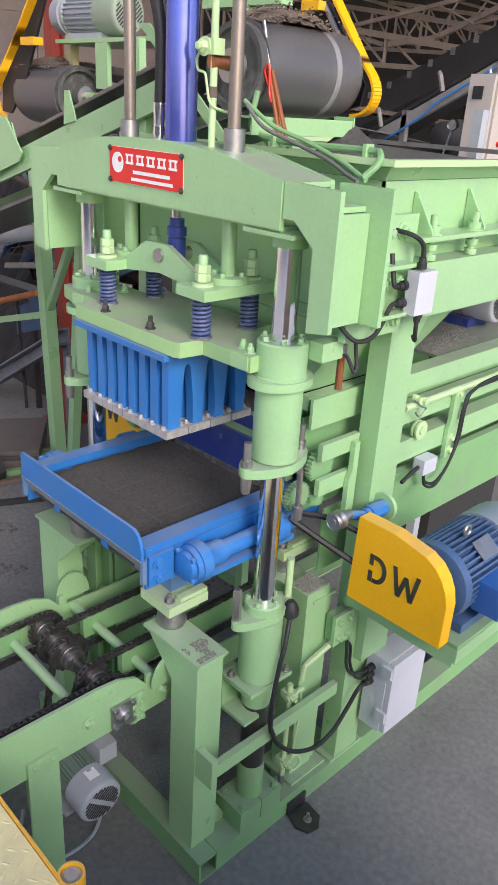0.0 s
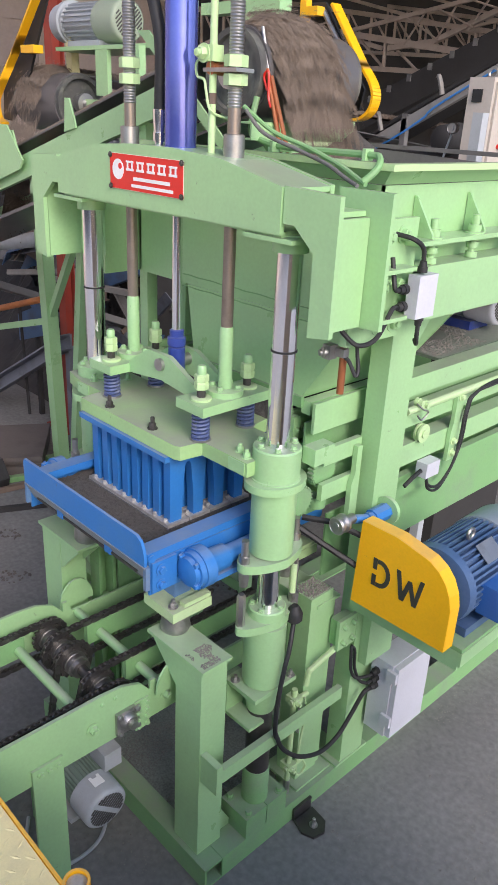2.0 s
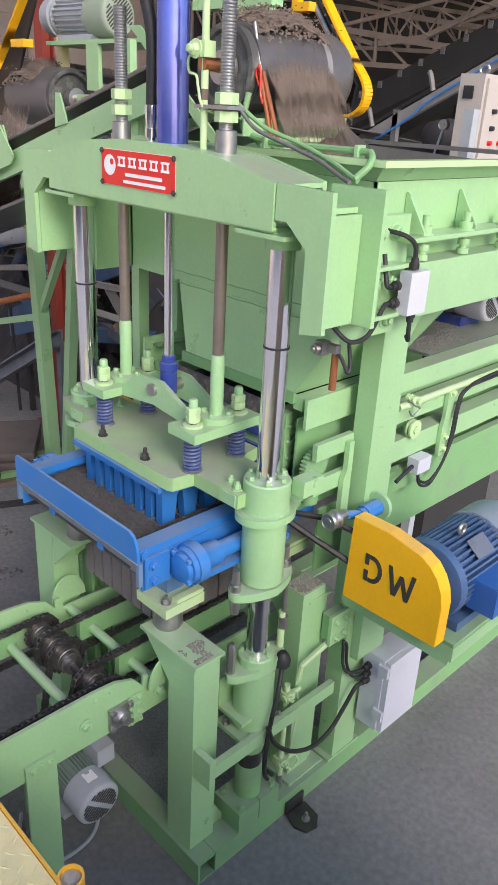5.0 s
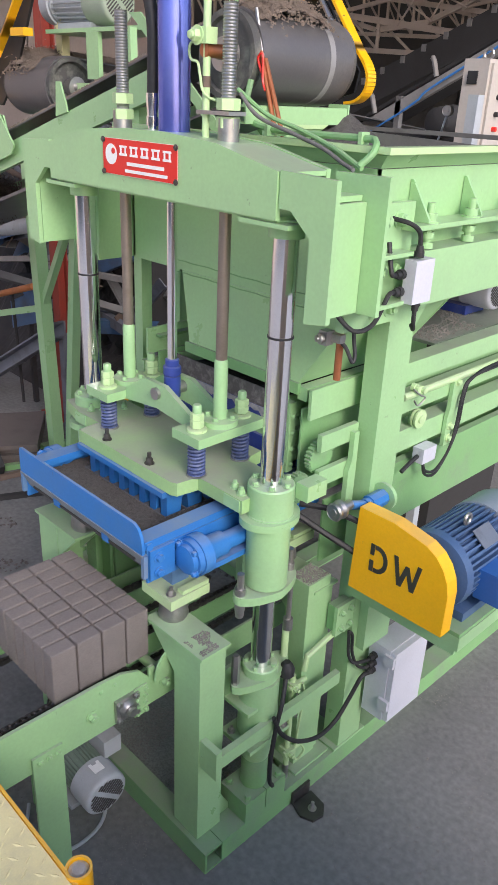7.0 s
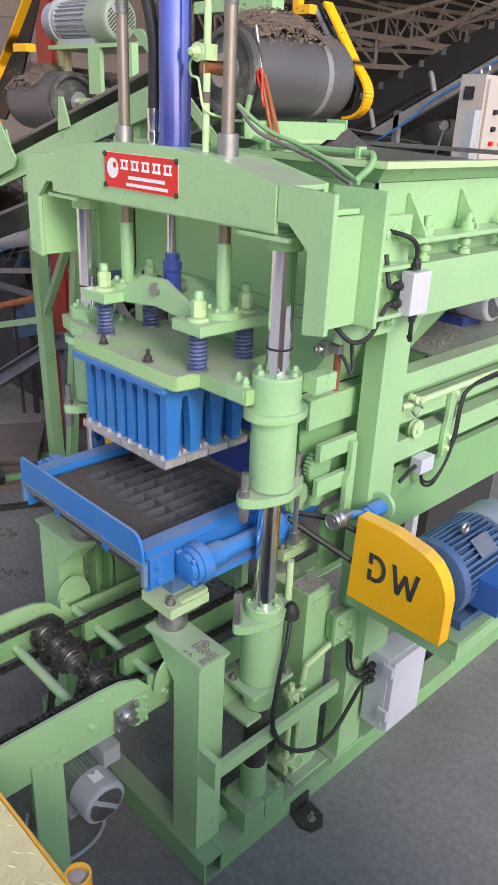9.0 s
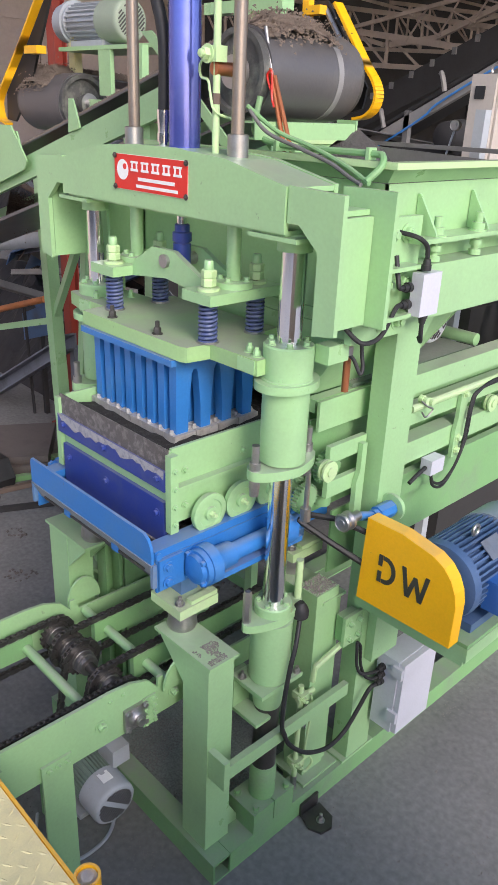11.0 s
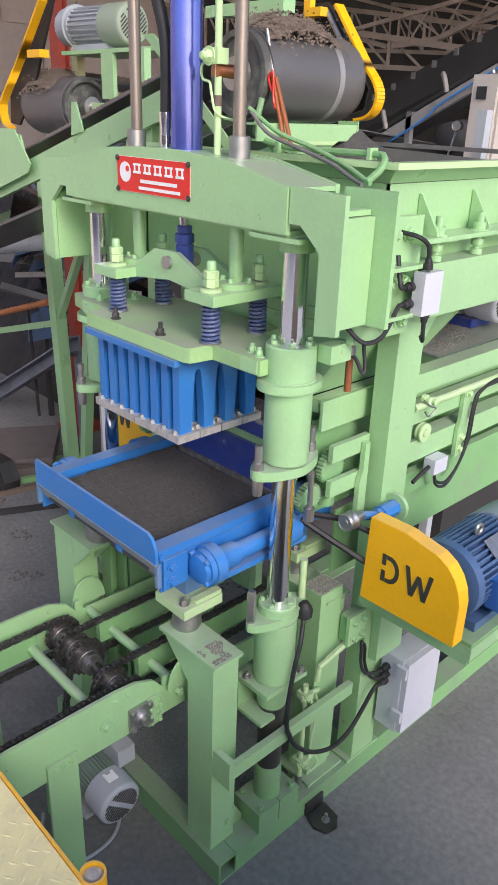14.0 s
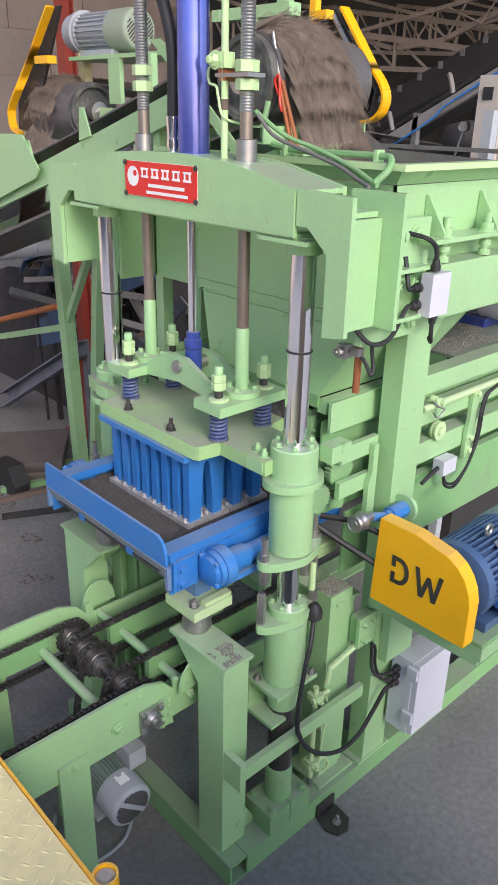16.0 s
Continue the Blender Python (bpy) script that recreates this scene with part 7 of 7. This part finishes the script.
    h = thing("scrap_heap", (-4.6, 2.6, 0), "heap of dirty scrap and rubble, coloured dark for shade", "scrap heap", kind="stuff")
    verts, faces = [], []
    n = 110
    for a in range(n + 1):
        for b in range(n + 1):
            x, y = -7.5 + 4.6 * a / n, 1.7 + 5.0 * b / n
            e = min(1, 4 * min(a, n - a, b, n - b) / n)
            verts.append((x, y, heap_z(x, y, e)))
    for a in range(n):
        for b in range(n):
            k = a * (n + 1) + b
            faces.append((k, k + n + 1, k + n + 2, k + 1))
    from_lists("heap", verts, faces, DARK_STEEL, h)
    g = thing("rubber_tyre_scrap", (-2.75, 0.7, 0), "bent black rubber scrap on the floor", "scrap")
    part("sheet", prism([(-3.1, 0.0), (-2.7, 0.0), (-2.66, 0.1), (-2.75, 0.22), (-3.0, 0.2)], "y", 0.5, 0.62), RUBBER, g, bevel=0.02)
    # grit scattered on the floor and the base frame
    v, f = grains(-0.44, 0.44, -0.21, 0.4, 0.031, 9000, 31, lambda x, y: noise.noise((x * 5, y * 5, 9)) > -0.05, 0.0035)
    tagged(from_lists("floor_grit", v, f, SAND_DRY, None), "grey grit spilt on the base plate", "grit", kind="stuff")
    v, f = grains(-0.6, 1.9, -1.0, 2.2, 0.0008, 14000, 32, lambda x, y: (x > 0.57 or y < -0.31) and noise.noise((x * 2.2, y * 2.2, 3)) > 0.05, 0.0035)
    tagged(from_lists("floor_grit", v, f, SAND_DRY, None), "grey grit spilt on the concrete floor", "grit", kind="stuff")
    v, f = grains(0.62, 1.6, -0.5, 1.3, 0.003, 16, 78, None, 0.008)
    tagged(from_lists("pebble_scatter", v, f, SAND_DRY, None), "few loose pebbles on the concrete floor", "pebbles", kind="stuff")
    v, f = grains(0.40, 0.495, -0.275, -0.175, 0.9415, 900, 33, lambda x, y: noise.noise((x * 25, y * 25, 3)) > -0.1, 0.0028)
    tagged(from_lists("post_grit", v, f, SAND_DRY, None), "grit spilt on a post cap", "grit", kind="stuff")
    v, f = grains(0.405, 0.495, 0.225, 0.335, 0.9815, 500, 34, None, 0.004)
    tagged(from_lists("post_grit", v, f, SAND_DRY, None), "grit spilt on a post cap", "grit", kind="stuff")


SAND_DRY = paint("dry_grey_grit", (0.24, 0.22, 0.20), 0.95, (0.15, 0.14, 0.13), 0.6, 20, bump=0.5, speck=0.3)


def step_platform():
    s = thing("step_platform", (0.9, -1.4, 0), "worn yellow checker-plate step platform", "platform")
    # tread and edge run on unseen past the ribs, added to shade the low front
    part("tread_plate", box(-0.25, 2.45, -2.3, -0.985, 0.94, 0.948), YELLOW_WORN, s, bevel=0.002)
    part("edge", box(-0.25, 2.45, -0.983, -0.975, 0.89, 0.952), YELLOW, s, bevel=0.002)
    bm = bmesh.new()
    k = 0
    y = -1.0
    while y > -1.75:
        x = 0.28 + (0.025 if k % 2 else 0)
        while x < 1.08:
            a = radians(35 if (k + int(round(x / 0.05))) % 2 else -55)
            u = Vector((math.cos(a), math.sin(a), 0)) * 0.016
            w = Vector((-math.sin(a), math.cos(a), 0)) * 0.0042
            c = Vector((x, y, 0.948))
            q = [bm.verts.new(c + u), bm.verts.new(c + w), bm.verts.new(c - u), bm.verts.new(c - w), bm.verts.new(c + Vector((0, 0, 0.0025)))]
            for i in range(4):
                bm.faces.new((q[i], q[(i + 1) % 4], q[4]))
            x += 0.05
        y -= 0.025
        k += 1
    o = part("checker_ribs", bm, YELLOW_WORN, s)
    o["kind"] = "stuff"
    part("rail_socket", lathe((0.855, -0.955, 0.86), (0.855, -0.955, 1.0), [(0, 0.031), (0.1, 0.031), (0.1, 0.025), (0.07, 0.0245)], 24), YELLOW, s, "yellow pipe socket")
    part("socket_fill", lathe((0.855, -0.955, 0.9315), (0.855, -0.955, 0.9715), [(0, 0.0235), (0.02, 0.0235), (0.025, 0.015), (0.022, 0.006)], 24), CRUMPLED, s)
    for x in (0.0, 2.38):
        part("leg", box(x, x + 0.05, -1.4, -1.35, 0, 0.94), YELLOW_WORN, s)
        part("leg", box(x, x + 0.05, -2.29, -2.24, 0, 0.94), YELLOW_WORN, s)


# ---- build ----
hall()
red_pillar()
press_frame()
sign_plate()
hydraulic_cylinder()
head = press_head()
yoke = press_yoke()
mould_table()
fill = mould_fill()
hopper()
drawer, drawer_wheels = feed_drawer()
drawer_track()
feed_parts = feed_plate()
belt_guard()
main_motor()
electrics()
conveyor, sprockets, conveyor_shaft = chain_conveyor()
stack = brick_stack()
drum_right, drum_left = overhead()
back_conveyor()
yard_clutter()
step_platform()
sand_right = sand_run("falling_sand", 0.345, 0.67, True, 118, 11, 0.034)
sand_left = sand_run("spilling_sand", -2.6, -2.3, False, 66, 12, 0.03)


def motions():
    def lift(z):
        return pose(HEAD_BASE[0], HEAD_BASE[1], HEAD_BASE[2] + z)
    press = [(0.0, 0.0), (0.2, -0.001), (0.3, -0.012), (0.4, -0.052), (0.5, -0.107), (0.6, -0.165), (0.7, -0.228), (0.8, -0.283), (0.9, -0.295), (1.0, -0.298), (1.5, -0.306), (2.0, -0.314), (2.5, -0.322), (3.0, -0.334), (3.5, -0.343), (4.0, -0.338), (4.3, -0.345), (5.2, -0.46), (6.0, -0.486), (6.5, -0.486), (7.0, -0.484), (7.4, -0.480), (7.5, -0.473), (8.0, -0.374), (8.5, -0.270), (9.0, -0.094), (9.4, -0.004), (9.5, 0.0), (14.1, 0.0), (14.2, -0.003), (14.3, -0.05), (14.4, -0.125), (14.5, -0.21), (14.6, -0.272), (14.7, -0.293), (15.0, -0.300), (15.5, -0.306), (16.0, -0.311)]
    walk(head, [(t, lift(z)) for t, z in press])
    squeeze = {1.5: -0.023, 2.0: -0.023, 2.5: -0.023, 3.0: -0.023, 3.5: -0.023, 4.0: -0.023, 4.3: -0.02, 15.0: -0.023, 15.5: -0.023, 16.0: -0.023, 1.0: -0.006}
    walk(yoke, [(t, pose(YOKE_BASE[0], YOKE_BASE[1], YOKE_BASE[2] + z + squeeze.get(t, 0.0))) for t, z in press])
    # lower guides sink while the bricks are pushed out
    drop = [(0.0, 0.0), (4.3, 0.0), (5.2, -0.27), (5.7, -0.30), (6.3, -0.30), (7.4, -0.30), (7.6, -0.28), (7.8, -0.242), (8.0, -0.172), (8.3, -0.09), (8.6, -0.037), (9.0, -0.01), (9.2, 0.0), (16.0, 0.0)]
    for g in lower_guides:
        p = g.location.copy()
        walk(g, [(t, pose(p.x, p.y, p.z + z)) for t, z in drop])
    # aggregate sinks under the punches, then the emptied cells are filled again from the drawer
    sink = [(0.0, 0.0), (1.0, 0.0), (1.5, -0.006), (2.0, -0.014), (3.0, -0.034), (4.3, -0.046), (5.2, -0.162), (6.0, -0.188), (10.4, -0.188), (11.0, -0.05), (11.6, 0.0), (15.0, 0.0), (15.5, -0.006), (16.0, -0.011)]
    walk(fill, [(t, pose(FILL_BASE[0], FILL_BASE[1], FILL_BASE[2] + z)) for t, z in sink])
    slide = [(0.0, 0.56), (9.4, 0.56), (9.5, 0.55), (9.6, 0.50), (9.7, 0.43), (10.2, 0.14), (10.6, 0.0), (11.0, 0.01), (11.4, 0.0), (12.9, 0.0), (13.0, 0.022), (13.1, 0.065), (13.3, 0.17), (13.5, 0.28), (13.7, 0.385), (14.0, 0.52), (14.2, 0.56), (16.0, 0.56)]
    walk(drawer, [(t, pose(DRAWER_BASE[0], DRAWER_BASE[1] + y, DRAWER_BASE[2])) for t, y in slide])
    for o in feed_parts:
        walk(o, [(t, pose(PLATE_BASE[0], PLATE_BASE[1] + y - 0.56, PLATE_BASE[2])) for t, y in slide])
    for w in drawer_wheels:
        p = w.location.copy()
        rows = []
        for (t, y), (t2, y2) in zip(slide, slide[1:] + [(17.0, slide[-1][1])]):
            n = max(1, int(abs(y2 - y) / 0.06) + 1)
            for k in range(n):
                rows.append((t + (t2 - t) * k / n, pose(p.x, p.y, p.z, -math.degrees((y + (y2 - y) * k / n - 0.56) / 0.047))))
        rows = [r for r in rows if r[0] <= 16.0]
        walk(w, rows)
    out = [(0.0, 0.0, 0.234), (4.3, 0.0, 0.234), (5.2, 0.0, 0.02), (5.4, 0.0, 0.0), (5.5, -0.01, 0.0), (6.2, -0.29, 0.0), (6.4, -0.318, 0.0), (6.5, -0.332, 0.0), (6.6, -0.355, 0.0), (7.0, -0.475, 0.0), (7.5, -0.629, 0.0), (8.0, -0.78, 0.0), (8.5, -0.932, 0.0), (9.0, -1.085, 0.0), (9.5, -1.24, 0.0), (10.5, -1.54, 0.0), (12.0, -1.95, 0.0), (16.0, -1.95, 0.0)]
    walk(stack, [(t, pose(STACK_BASE[0] - (0.045 if t < 5.45 else 0.0), STACK_BASE[1] + y, STACK_BASE[2] + z)) for t, y, z in out])
    # chain drive turns with the bricks
    turns = []
    for (t, y, z), (t2, y2, z2) in zip(out, out[1:]):
        n = max(1, int(abs(y2 - y) / 0.05) + 1)
        turns += [(t + (t2 - t) * k / n, y + (y2 - y) * k / n) for k in range(n)]
    turns.append((16.0, -1.95))
    for o in sprockets + [conveyor_shaft]:
        p = o.location.copy()
        walk(o, [(t, pose(p.x, p.y, p.z, math.degrees(-y / 0.07))) for t, y in turns])
    for o, r, v in ((drum_right, 0.132, 1.05), (drum_left, 0.15, 0.8)):
        p = o.location.copy()
        rows, t = [], 0.0
        while t <= 16.0001:
            turn = math.degrees(run_clock(t) * v / r)
            rows.append((t, pose(p.x, p.y, p.z, 0, turn, 0) if o is drum_right else pose(p.x, p.y, p.z, turn, 0, 0)))
            t += 0.2
        walk(o, rows)
    for made, args in ((sand_right, (-0.1, 2.67, 0.132, 1.05, 0.05, 2.3, True)), (sand_left, (1.0, 2.556, 0.15, 0.8, 0.08, 1.95, False))):
        for o, i in made:
            rows = []
            marks = [sand_pose(i, k * 0.1, *args) for k in range(161)]
            for k in range(161):
                still = 0 < k < 160 and all((marks[k + e].translation - marks[k].translation).length < 1e-6 for e in (-1, 1))
                if not still:
                    rows.append((k * 0.1, marks[k]))
            walk(o, rows)


motions()
